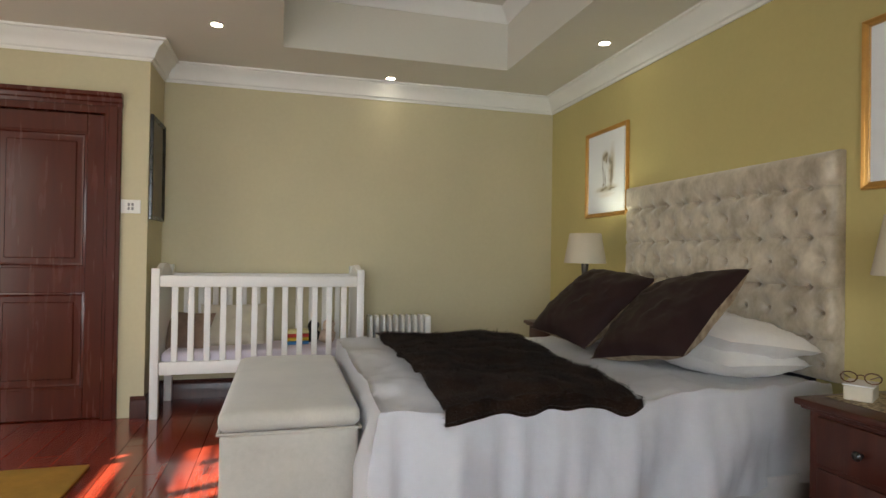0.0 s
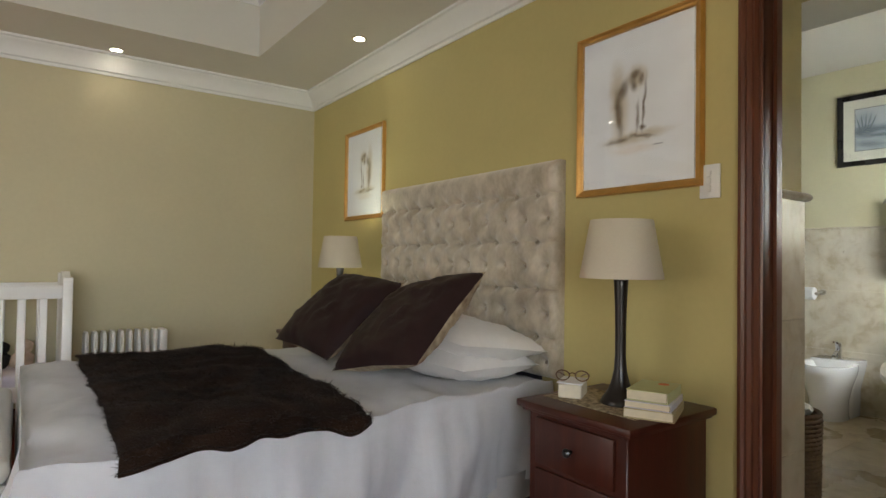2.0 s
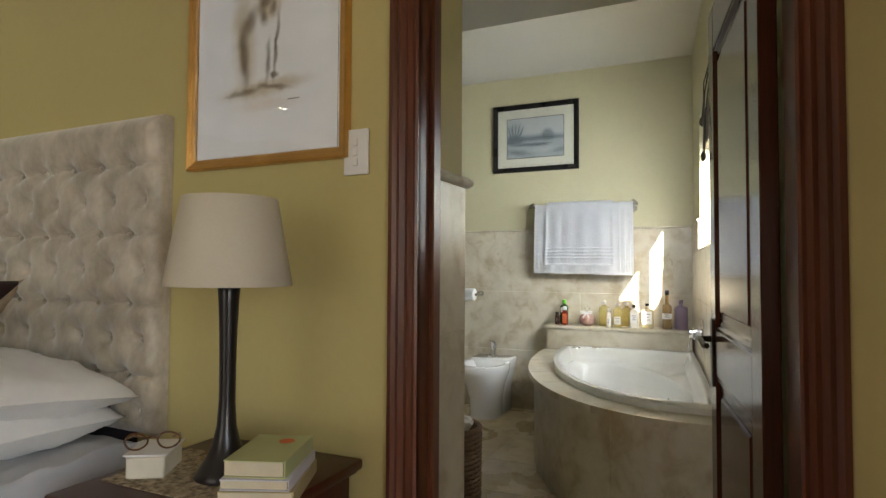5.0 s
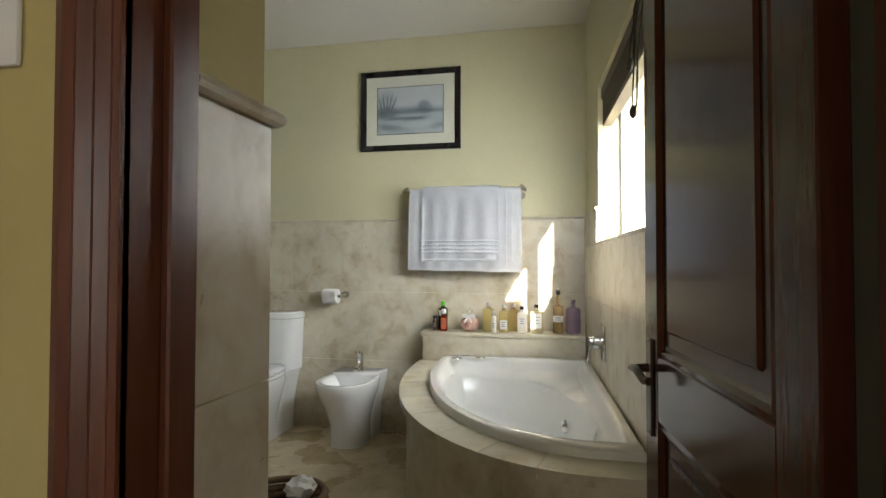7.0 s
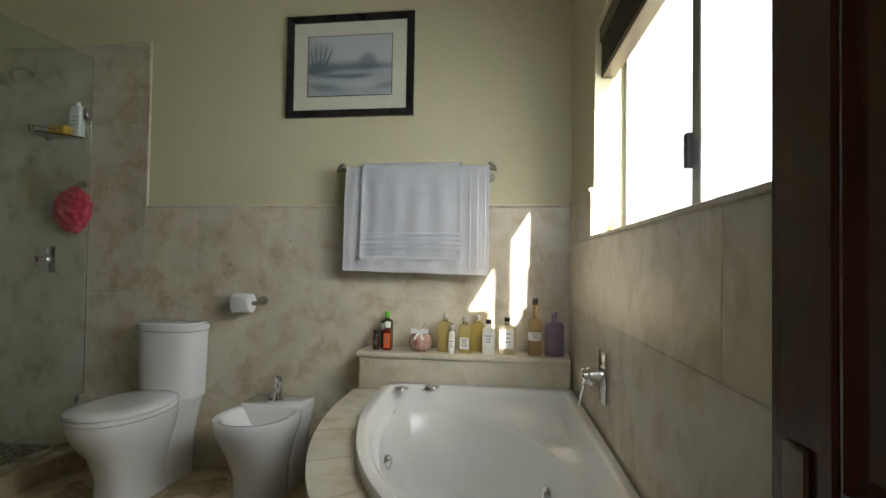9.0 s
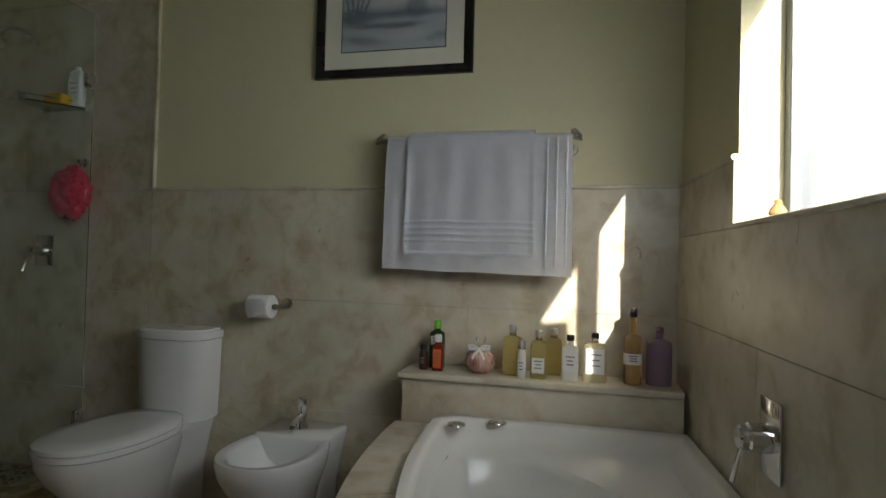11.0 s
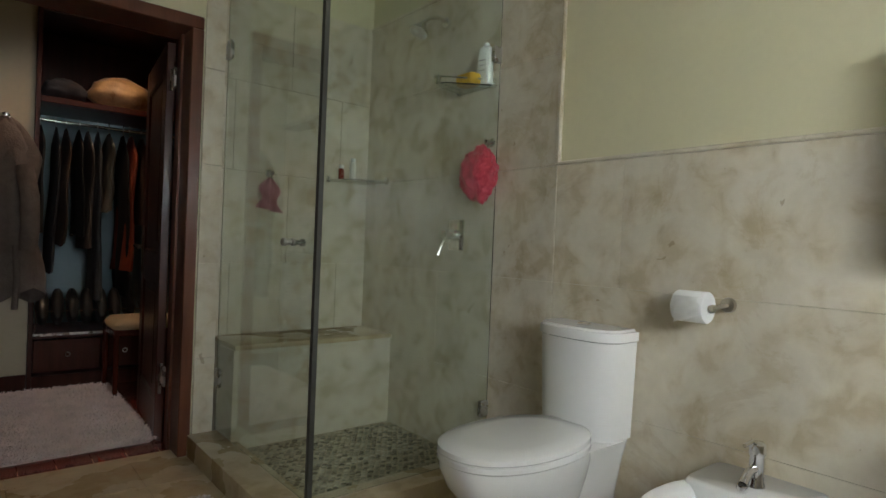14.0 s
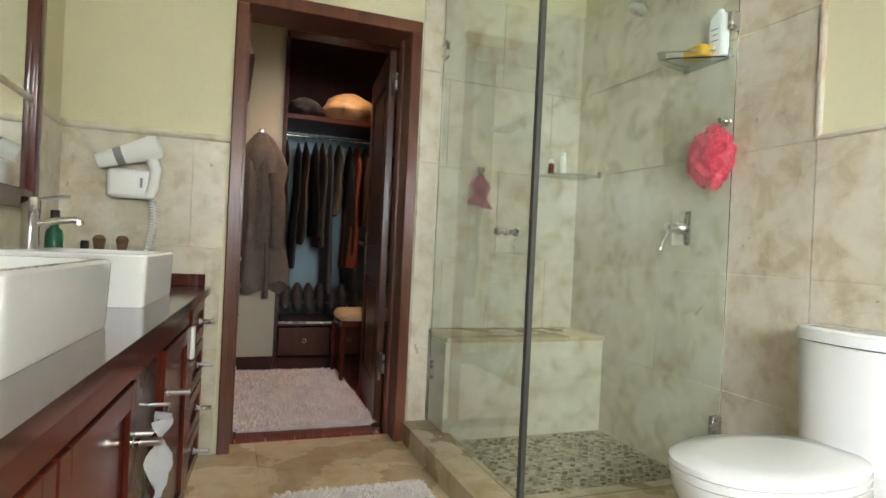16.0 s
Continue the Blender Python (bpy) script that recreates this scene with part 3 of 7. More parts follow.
k = bm_profile(THIN, [(FW, 3.312, DADO), (FW, WW, DADO), (WX1 + 0.002, WW - 0.0458, DADO)])
bm_profile(CAP, [(VW, 2.12, DADO), (VW, CW, DADO), (4.497, CW, DADO)], bm=k)
bm_box(FW - 0.02, 3.298, DADO, FW - 0.0005, 3.316, 2.325, 0.004, 1, bm=k)
bm_box(FW - 0.02, 3.298, 2.311, FW - 0.0005, 4.77, 2.329, 0.004, 1, bm=k)
structure("trim_dado", k, M_TRAV, "slim stone dado beading")

# ---- doors ----
ARCH = [(0, 0), (0.016, 0), (0.020, 0.006), (0.014, 0.014), (0.024, 0.024), (0.017, 0.034), (0.027, 0.046), (0.020, 0.056), (0.026, 0.066), (0.022, 0.078), (0, 0.078)]


def architrave(parent, u0, u1, top, place, material):
    """Two uprights and a head of fluted moulding round an opening; place maps (along, out, up) to the world."""
    def bar(name, a, b, side):
        bm = bmesh.new()
        rings = []
        for p, end in ((a, 0), (b, 1)):
            ring = []
            for o, u in ARCH:
                if side == "head":
                    ring.append(bm.verts.new(place(p - u if end == 0 else p + u, o, top + u)))
                else:
                    z = 0.0 if end == 0 else top + u
                    ring.append(bm.verts.new(place(a + (-u if side == "low" else u), o, z)))
            rings.append(ring)
        n = len(ARCH)
        for i in range(n):
            j = (i + 1) % n
            bm.faces.new((rings[0][i], rings[0][j], rings[1][j], rings[1][i]))
        bm.faces.new(rings[0])
        bm.faces.new(rings[1])
        bmesh.ops.recalc_face_normals(bm, faces=bm.faces)
        part(name, bm, material, parent, smooth=25)
    bar("architrave", u0, u0, "low")
    bar("architrave", u1, u1, "high")
    bar("architrave", u0, u1, "head")


M_BRONZE = mat("dark_antique_brass", (0.10, 0.075, 0.05), 0.36, 0.9, var=0.2, scale=20)


def panel_door(parent, width, height, material, rails, handle_at, thick=0.04):
    """A leaf lying along +x from its hinge, z up, with sunk fielded panels between rails; rails: (z0, z1) of each panel."""
    st = 0.11
    leaf = bm_box(0, -thick / 2, 0.006, st, thick / 2, height, 0.003, 1)
    bm_box(width - st, -thick / 2, 0.006, width, thick / 2, height, 0.003, 1, bm=leaf)
    edges = [0.006] + [z for r in rails for z in r] + [height]
    for a, b in zip(edges[::2], edges[1::2]):
        bm_box(st, -thick / 2 + 0.0005, a, width - st, thick / 2 - 0.0005, b, 0.003, 1, bm=leaf)
    lf = part("leaf", leaf, material, parent, smooth=25)
    for a, b in rails:
        bm = bm_box(st, -0.008, a, width - st, 0.008, b)
        for s in (-1, 1):
            ramp = [(0.0, 0.016), (0.012, 0.019), (0.02, 0.010), (0.03, 0.008)]
            inner = bmesh.ops.create_cube(bm, size=1, matrix=Matrix.Translation((width / 2, s * 0.009, (a + b) / 2)) @ Matrix.Diagonal((width - 2 * st - 0.12, 0.012, b - a - 0.12, 1)))
            bmesh.ops.bevel(bm, geom=list({e for v in inner["verts"] for e in v.link_edges}), offset=0.006, segments=1, affect="EDGES")
            for (p0, q0), (p1, q1) in zip(ramp, ramp[1:]):
                o = [(st + p0, a + p0), (width - st - p0, a + p0), (width - st - p0, b - p0), (st + p0, b - p0)]
                n = [(st + p1, a + p1), (width - st - p1, a + p1), (width - st - p1, b - p1), (st + p1, b - p1)]
                vo = [bm.verts.new((x, s * q0, z)) for x, z in o]
                vn = [bm.verts.new((x, s * q1, z)) for x, z in n]
                for i in range(4):
                    j = (i + 1) % 4
                    bm.faces.new((vo[i], vo[j], vn[j], vn[i]))
        part("door_panel", bm, material, lf, smooth=20)
    hx = width - 0.055
    for s in (-1, 1):
        h = bm_box(hx - 0.022, s * thick / 2, handle_at - 0.16, hx + 0.022, s * (thick / 2 + 0.007), handle_at + 0.07, 0.003, 1)
        bm_lathe([(0.012, 0), (0.010, 0.02), (0.009, 0.045)], 12, h, (hx, s * thick / 2, handle_at), axis="y") if s > 0 else bm_lathe([(0.012, 0), (0.010, -0.02), (0.009, -0.045)], 12, h, (hx, -thick / 2, handle_at), axis="y")
        y = s * (thick / 2 + 0.045)
        bm_tube([(hx + 0.004, y, handle_at), (hx - 0.03, y, handle_at + 0.004), (hx - 0.07, y, handle_at - 0.002), (hx - 0.10, y - s * 0.004, handle_at - 0.012), (hx - 0.118, y - s * 0.010, handle_at - 0.010)], 0.0095, 10, h)
        part("door_handle", h, M_BRONZE, parent, "worn metal lever handle on a long plate")
    return lf


door1 = thing("door_1", "dark mahogany panelled bathroom door standing open", "door", kind="structure")
f = bm_box(HW - 0.012, D1, 0, 3.29, D1 + 0.03, DH, 0.003, 1)
bm_box(HW + 0.05, D1 - 0.012, 0, 3.25, D1 + 0.001, DH - 0.001, 0.003, 1, bm=f)
bm_box(HW - 0.012, D0 - 0.03, 0, 3.335, D0, DH, 0.003, 1, bm=f)
bm_box(HW - 0.012, D0 - 0.03, DH, 3.335, D1 + 0.03, DH + 0.03, 0.003, 1, bm=f)
part("jamb", f, M_FRAME, door1, smooth=25)
architrave(door1, D0, D1, DH, lambda a, o, z: (HW - o, a, z), M_FRAME)
leaf_hinge = part("leaf_pivot", bm_lathe([(0.008, 0.25), (0.008, 0.35)], 10), M_STEEL, door1)
leaf_hinge.matrix_basis = pose(3.37, 0.80, 0, 0, 0, 6.8)
panel_door(leaf_hinge, 0.80, 2.0, M_DOOR, [(0.22, 0.75), (0.90, 1.85)], 0.865)

door2 = thing("door_2", "red mahogany panelled bedroom door, shut", "door", kind="structure")
f = bm_box(-0.185, DW - 0.004, 0, -0.09, DW + 0.12, 2.05, 0.003, 1)
bm_box(-1.02, DW - 0.004, 0, -0.93, DW + 0.12, 2.05, 0.003, 1, bm=f)
bm_box(-0.93, DW - 0.004, 1.985, -0.185, DW + 0.12, 2.05, 0.003, 1, bm=f)
part("jamb", f, M_MAHOG, door2, smooth=25)
HEAD = [(0, 0), (0.02, 0), (0.026, 0.02), (0.036, 0.026), (0.042, 0.05), (0.055, 0.06), (0.055, 0.085), (0, 0.085)]
part("architrave", bm_profile(HEAD, [(-1.06, DW, 2.03), (-0.085, DW, 2.03)][::1]), M_MAHOG, door2, smooth=25)
for x0, x1 in ((-0.185, -0.09), (-1.02, -0.925)):
    b = bm_box(x0, DW - 0.022, 0, x1, DW, 2.03, 0.004, 1)
    bm_box(x0 + 0.02, DW - 0.03, 0, x1 - 0.02, DW - 0.02, 2.03, 0.004, 1, bm=b)
    part("architrave", b, M_MAHOG, door2, smooth=25)
piv = part("leaf_pivot", bm_lathe([(0.008, 0.25), (0.008, 0.35)], 10), M_STEEL, door2)
piv.matrix_basis = pose(-0.189, DW + 0.045, 0, 0, 0, 180)
panel_door(piv, 0.738, 1.98, M_MAHOG, [(0.20, 0.82), (0.98, 1.86)], 1.0)

door3 = thing("door_3", "mahogany closet door, opened inwards against the closet wall", "door", kind="structure")
f = bm_box(C0 - 0.055, CW - 0.02, 0, C0, 4.905, 2.035, 0.004, 1)
bm_box(C1, CW - 0.02, 0, C1 + 0.055, 4.905, 2.035, 0.004, 1, bm=f)
bm_box(C0 - 0.055, CW - 0.02, 2.035, C1 + 0.055, 4.905, 2.095, 0.004, 1, bm=f)
bm_box(C0 - 0.002, 4.79, 0, C0 + 0.012, 4.83, 2.035, 0.002, 1, bm=f)
bm_box(C1 - 0.012, 4.79, 0, C1 + 0.002, 4.83, 2.035, 0.002, 1, bm=f)
part("jamb", f, M_FRAME, door3, smooth=25)
piv3 = part("leaf_pivot", bm_lathe([(0.008, 0.25), (0.008, 0.35)], 10), M_STEEL, door3)
piv3.matrix_basis = pose(C1 - 0.022, 4.925, 0, 0, 0, 84)
panel_door(piv3, 0.75, 2.02, M_MAHOG_DARK, [(0.20, 0.80), (0.95, 1.88)], 0.98)
for z in (0.30, 1.78):
    h = bm_box(C1 - 0.028, 4.84, z, C1 - 0.016, 4.90, z + 0.10, 0.002, 1)
    bm_lathe([(0.007, z - 0.005), (0.007, z + 0.105)], 10, h, (C1 - 0.022, 4.905, 0))
    part("hinge", h, M_STEEL, door3, "bright steel butt hinge")

# ---- bathroom window ----
win = thing("window_1", "grey aluminium sliding window with a raised slatted blind", "window", kind="structure")
win.matrix_world = SKEW_WIN
GY = 0.86
f = bm_box(WX0, GY - 0.03, WZ0, WX1, GY + 0.03, WZ0 + 0.035, 0.003, 1)
bm_box(WX0, GY - 0.03, WZ1 - 0.035, WX1, GY + 0.03, WZ1, 0.003, 1, bm=f)
bm_box(WX1 - 0.04, GY - 0.03, WZ0, WX1, GY + 0.03, WZ1, 0.003, 1, bm=f)
bm_box(WX0, GY - 0.03, WZ0, WX0 + 0.04, GY + 0.03, WZ1, 0.003, 1, bm=f)
part("window_frame", f, M_ALU, win)
part("mullion", bm_box(4.918, GY - 0.028, WZ0 + 0.03, 4.978, GY + 0.034, WZ1 - 0.03, 0.003, 1), M_ALU, win)
part("window_catch", bm_box(4.973, GY + 0.02, 1.36, 4.996, GY + 0.05, 1.45, 0.004, 1), M_BLACK, win)
for a, b in ((WX0 + 0.04, 4.923), (4.973, WX1 - 0.04)):
    p = part("pane", bm_box(a, GY - 0.003, WZ0 + 0.03, b, GY + 0.003, WZ1 - 0.03), M_WINGLASS, win, smooth=None)
    p.visible_shadow = False
part("window_sill", bm_box(WX0 + 0.002, GY + 0.03, WZ0 - 0.002, WX1 - 0.002, WW + 0.018, WZ0 + 0.012, 0.003, 1), M_TRAV, win, "stone window sill")

# ---- bedroom things ----
# bed
BY0, BY1, BX0, BX1 = 2.44, 3.96, 1.27, 3.09
hb = solid("headboard", bm_box(0, 0, 0, 1, 1, 1), M_VELVET, "tall buttoned headboard in beige crushed velvet", "headboard")
bm = bmesh.new()
HY0, HY1, HZ0, HZ1 = 2.42, 3.975, 0.60, 1.565
NB, NR = 11, 9


def tuft(y, z):
    """How far the upholstery stands out of the board."""
    gy, gz = (HY1 - HY0) / NB, (HZ1 - HZ0) / NR
    d, crease, seam = 9.0, 9.0, 9.0
    for r in range(1, NR):
        zz = HZ1 - 0.148 - (NR - 1 - r) * gz
        off = 0.5 if r % 2 else 0.0
        if r % 2 == 0:
            seam = min(seam, abs(z - zz - 0.004 * math.sin(y * 2 * math.pi / gy)))
        j = round((y - HY0) / gy - off)
        for jj in (j - 1, j, j + 1):
            yy = HY0 + (jj + off) * gy
            if HY0 + 0.07 < yy < HY1 - 0.07 and zz < HZ1 - 0.06:
                dy, dz = (y - yy), (z - zz)
                d = min(d, math.hypot(dy, dz))
                for s in (-1, 1):
                    t = (dy * gy * 0.5 + dz * s * gz) / ((gy * 0.5) ** 2 + gz ** 2)
                    if -0.55 < t < 0.55:
                        crease = min(crease, abs(dy * s * gz - dz * gy * 0.5) / math.hypot(gy * 0.5, gz))
    e = min(y - HY0, HY1 - y, z - HZ0, HZ1 - z)
    edge = math.sqrt(max(0.0, min(1.0, e / 0.035)))
    return 0.035 + edge * 0.035 - 0.034 * math.exp(-(d / 0.018) ** 2) - 0.020 * math.exp(-(d / 0.045) ** 2) - 0.004 * math.exp(-crease / 0.010) - 0.024 * math.exp(-seam / 0.008)


NU, NV = 150, 94
front = [[bm.verts.new((HW - 0.002 - tuft(HY0 + (HY1 - HY0) * i / NU, HZ0 + (HZ1 - HZ0) * j / NV), HY0 + (HY1 - HY0) * i / NU, HZ0 + (HZ1 - HZ0) * j / NV)) for j in range(NV + 1)] for i in range(NU + 1)]
for i in range(NU):
    for j in range(NV):
        bm.faces.new((front[i][j], front[i][j + 1], front[i + 1][j + 1], front[i + 1][j]))
rim = [front[i][0] for i in range(NU + 1)] + [front[NU][j] for j in range(1, NV + 1)] + [front[i][NV] for i in range(NU - 1, -1, -1)] + [front[0][j] for j in range(NV - 1, 0, -1)]
rb = [bm.verts.new((HW - 0.001, v.co.y, v.co.z)) for v in rim]
for i in range(len(rim)):
    j = (i + 1) % len(rim)
    bm.faces.new((rim[i], rim[j], rb[j], rb[i]))
bmesh.ops.recalc_face_normals(bm, faces=bm.faces)
hb.data = mesh_of("headboard", bm, M_VELVET, 60)
gy, gz = (HY1 - HY0) / NB, (HZ1 - HZ0) / NR
button_mesh = mesh_of("button", bm_lathe([(0.001, -0.006), (0.007, -0.004), (0.0085, 0), (0.007, 0.003)], 8, axis="x"), M_VELVET, 60)
for r in range(1, NR):
    for j in range(NB + 1):
        yy = HY0 + (j + (0.5 if r % 2 else 0)) * gy
        zz = HZ1 - 0.148 - (NR - 1 - r) * gz
        if HY0 + 0.07 < yy < HY1 - 0.07 and zz < HZ1 - 0.06:
            b = new("button", button_mesh)
            b.parent = hb
            b.location = (HW - 0.036, yy, zz)
hb.matrix_world = SKEW_HEAD
part("backing_board", bm_box(HW - 0.03, 2.55, 0.12, HW - 0.003, 3.85, 0.605), M_DARKBASE, hb)

bed = thing("bed", "double bed with a dark base, mattress and wooden rail", "bed")
part("base", bm_box(BX0 + 0.03, BY0 + 0.03, 0.07, BX1, BY1 - 0.03, 0.36, 0.02), M_DARKBASE, bed)
part("mattress", bm_box(BX0 + 0.02, BY0 + 0.02, 0.362, BX1, BY1 - 0.02, 0.56, 0.04, 3), M_DUVET, bed)
part("foot_rail", bm_box(BX0 - 0.005, BY0 + 0.02, 0.12, BX0 + 0.025, BY1 - 0.02, 0.40, 0.006), M_PINE, bed, "golden wooden foot rail")
for x in (BX0 + 0.12, BX1 - 0.12):
    for y in (BY0 + 0.12, BY1 - 0.12):
        part("leg", bm_lathe([(0.03, 0), (0.035, 0.072)], 12, at=(x, y, 0)), M_DARKBASE, bed)


FOOT = 1.262


def duvet(u, v):
    """Cover over the mattress: u from foot to head, v across the bed, hanging at both sides and the foot."""
    W, Lx = BY1 - BY0 + 0.10, BX1 - BX0 + 0.05
    drop = 0.40
    s = (v - 0.5) * (W + 2 * drop)
    over = abs(s) - W / 2
    x = BX1 - 0.02 - (1 - u) * (Lx + 0.36)
    overx = FOOT - x
    y = (BY0 + BY1) / 2 + max(-W / 2, min(W / 2, s))
    z = 0.607 + 0.034 * noise.noise(Vector((x * 2.2, s * 2.2, 1.7))) + 0.024 * noise.noise(Vector((x * 5, s * 5, 4.7))) - 0.012 * abs(noise.noise(Vector((x * 8, s * 7, 1.2)))) + 0.009 * noise.noise(Vector((x * 13, s * 11, 2.2)))
    if overx > 0:
        x = FOOT
    if over > 0 or overx > 0:
        dn = max(over, overx, 0)
        r = min(1, dn / 0.07)
        z -= 0.05 * r * r + max(0, dn - 0.05)
        fold = 0.046 * min(1, dn / 0.25) * (math.sin(x * 13 + 5.0 * noise.noise(Vector((x * 1.4, z * 0.8, 0)))) + 1.1 * noise.noise(Vector((x * 6, z * 2, 3))) + 0.5 * noise.noise(Vector((x * 17, z * 4, 6))))
        if over > 0:
            sgn = 1 if s > 0 else -1
            y += sgn * (0.005 + 0.025 * min(1, dn / 0.15) + fold - 0.02 * dn)
        if overx > 0:
            flare = min(1.0, max(0.0, (2.72 - y) / 0.2))
            x -= 0.008 + 0.012 * min(1, dn / 0.2) * (1 + math.sin(y * 16)) * 0.5 + flare * (0.05 * min(1, dn / 0.22) + 0.02 * math.sin(y * 16) * min(1, dn / 0.2))
    else:
        e = min(W / 2 - abs(s), x - FOOT)
        z -= 0.02 * math.exp(-e / 0.05)
    return (x, y, max(0.13, z))


cover = solid("duvet", bm_grid(duvet, 110, 110, thick=0.012), M_DUVET, "rumpled white cotton duvet hanging over the bed sides", "duvet", 70)


def hem(u, v):
    x = BX0 + 0.02 + u * (BX1 - BX0 - 0.1)
    return (x, BY0 - 0.030 + 0.014 * math.sin(x * 17) + 0.01 * noise.noise(Vector((x * 4, 0, 2))), 0.235 - v * 0.115 + 0.02 * u)


part("hem_band", bm_grid(hem, 60, 3, thick=0.005), M_PILLOW, cover, "white stitched hem band", 70)


def throw(u, v):
    """The throw lies on the duvet and follows it over the near side."""
    W, Lx = BY1 - BY0 + 0.10, BX1 - BX0 + 0.05
    x = 1.45 + u * 0.73 + v * (0.02 + 0.06 * u) + 0.014 * noise.noise(Vector((0, v * 7, 3)))
    s = -W / 2 - 0.065 + 0.012 * u + v * 1.60 + 0.014 * noise.noise(Vector((u * 6, 0, 5)))
    p = Vector(duvet(1 - (BX1 - 0.02 - x) / (Lx + 0.36), 0.5 + s / (W + 0.80)))
    k = min(1.0, max(0.0, (-W / 2 + 0.06 - s) / 0.10))
    e = min(u, 1 - u, v, 1 - v)
    lift = 0.042 + 0.010 * noise.noise(Vector((x * 7, s * 7, 9))) - 0.016 * math.exp(-e / 0.02)
    return (p.x, p.y - lift * k, p.z + lift * (1 - 0.55 * k))


fur = solid("fur_throw", bm_grid(throw, 60, 80, thick=0.022), M_FUR, "dark brown faux fur throw spread over the duvet", "throw", 70)
# pile
rng = random.Random(5)
tuftbm = bmesh.new()
for _ in range(26000):
    u, v = rng.random(), rng.random()
    if rng.random() < 0.22:
        if rng.random() < 0.5:
            v = rng.choice((0.002, 0.998))
        else:
            u = rng.choice((0.002, 0.998))
    p = Vector(throw(u, v)) + Vector((0, 0, 0.004))
    d = Vector((rng.gauss(-0.5, 0.35), rng.gauss(-0.9, 0.35), 0.18 + 0.22 * rng.random())).normalized() * (0.014 + 0.016 * rng.random())
    sd = Vector((rng.gauss(0, 1), rng.gauss(0, 1), 0)).normalized() * 0.0022
    a, b = tuftbm.verts.new(p + sd), tuftbm.verts.new(p - sd)
    tuftbm.faces.new((a, b, tuftbm.verts.new(p + d)))
part("fur", tuftbm, M_FUR, fur, smooth=None, kind="stuff")


def cushion(name, m, w, d, h, face, back, label, cat, group=""):
    """A cushion with a piped seam; one face, the other side in a second fabric."""
    ob = thing(name, label, cat, group=group)
    ob.matrix_world = m
    bm = pad(w, d, h)
    for f in [f for f in bm.faces if f.calc_center_median().z < -0.0005]:
        bm.faces.remove(f)
    part("front_cover", bm, face, ob, smooth=70)
    if back:
        bm = pad(w, d, h)
        for f in [f for f in bm.faces if f.calc_center_median().z > -0.0005]:
            bm.faces.remove(f)
        part("back_cover", bm, back, ob, "patterned cream fabric", smooth=70)
    return ob


def propped(mid, up_slope, across):
    """A cushion's place from its middle and its two edges' directions."""
    a = Vector(up_slope).normalized()
    n = a.cross(Vector(across)).normalized()
    b = n.cross(a)
    return Matrix(((a.x, b.x, n.x, mid[0]), (a.y, b.y, n.y, mid[1]), (a.z, b.z, n.z, mid[2]), (0, 0, 0, 1)))


for mid, up_slope, across, w_ in (((2.605, 2.80, 0.842), (0.41, 0.10, 0.335), (0.045, 0.60, -0.03), 0.61), ((2.60, 3.47, 0.835), (0.40, 0.0, 0.34), (-0.03, 0.57, 0.03), 0.60)):
    cushion("cushion", propped(mid, up_slope, across), 0.55, w_, 0.19, M_CUSHION, M_PRINT, "dark brown taffeta cushion with a patterned back, propped on the pillows", "cushion", "brown cushions on the bed")
for yc in (2.78, 3.60):
    cushion("pillow", pose(2.87, yc + 0.02, 0.668, 0, 2, 2), 0.44, 0.64, 0.16, M_PILLOW, M_PILLOW, "plump white pillow lying flat at the headboard", "pillow", "white bed pillows")
    cushion("pillow", pose(2.90, yc + 0.02, 0.768, 3, 7, -3), 0.46, 0.70, 0.17, M_PILLOW, M_PILLOW, "white satin pillow with flanged edge, stacked on another", "pillow", "white bed pillows")

# ottoman bench
ott = thing("ottoman_bench", "grey-beige suede storage bench with a padded lid, at the bed's foot", "bench", (0.978, 3.29, 0))
part("box", bm_box(-0.245, -0.565, 0.07, 0.245, 0.565, 0.455, 0.015, 3), M_SUEDE, ott)
bm = bm_box(-0.252, -0.573, 0.46, 0.252, 0.573, 0.535, 0.03, 4)
bmesh.ops.subdivide_edges(bm, edges=[e for e in bm.edges if e.calc_length() > 0.2], cuts=10, use_grid_fill=True)
for v in bm.verts:
    if v.co.z > 0.52:
        v.co.z += 0.022 * (1 - (v.co.x / 0.25) ** 2) * (1 - (v.co.y / 0.575) ** 4) + 0.004 * noise.noise(v.co * 7)
part("lid", bm, M_SUEDE, ott, smooth=60)
P = [(-0.25, -0.571), (0.25, -0.571), (0.25, 0.571), (-0.25, 0.571)]
part("piping", bm_tube([(x, y, 0.458) for x, y in P], 0.006, 8, closed=True), M_SUEDE, ott)
for x in (-0.2, 0.2):
    for y in (-0.52, 0.52):
        part("foot", bm_lathe([(0.022, 0), (0.03, 0.072)], 10, at=(x, y, 0)), M_MAHOG_DARK, ott)

# cot
cot = thing("cot", "white painted slatted wooden cot with bedding, against the wall", "cot", (0.116, 4.68, 0))
CL, CD = 1.385, 0.54
for x in (0, CL - 0.052):
    for y in (0, CD - 0.052):
        bm = bm_box(x, y, 0, x + 0.052, y + 0.052, 0.985 if y == 0 else 1.0, 0.006, 2)
        part("post", bm, M_COT, cot)
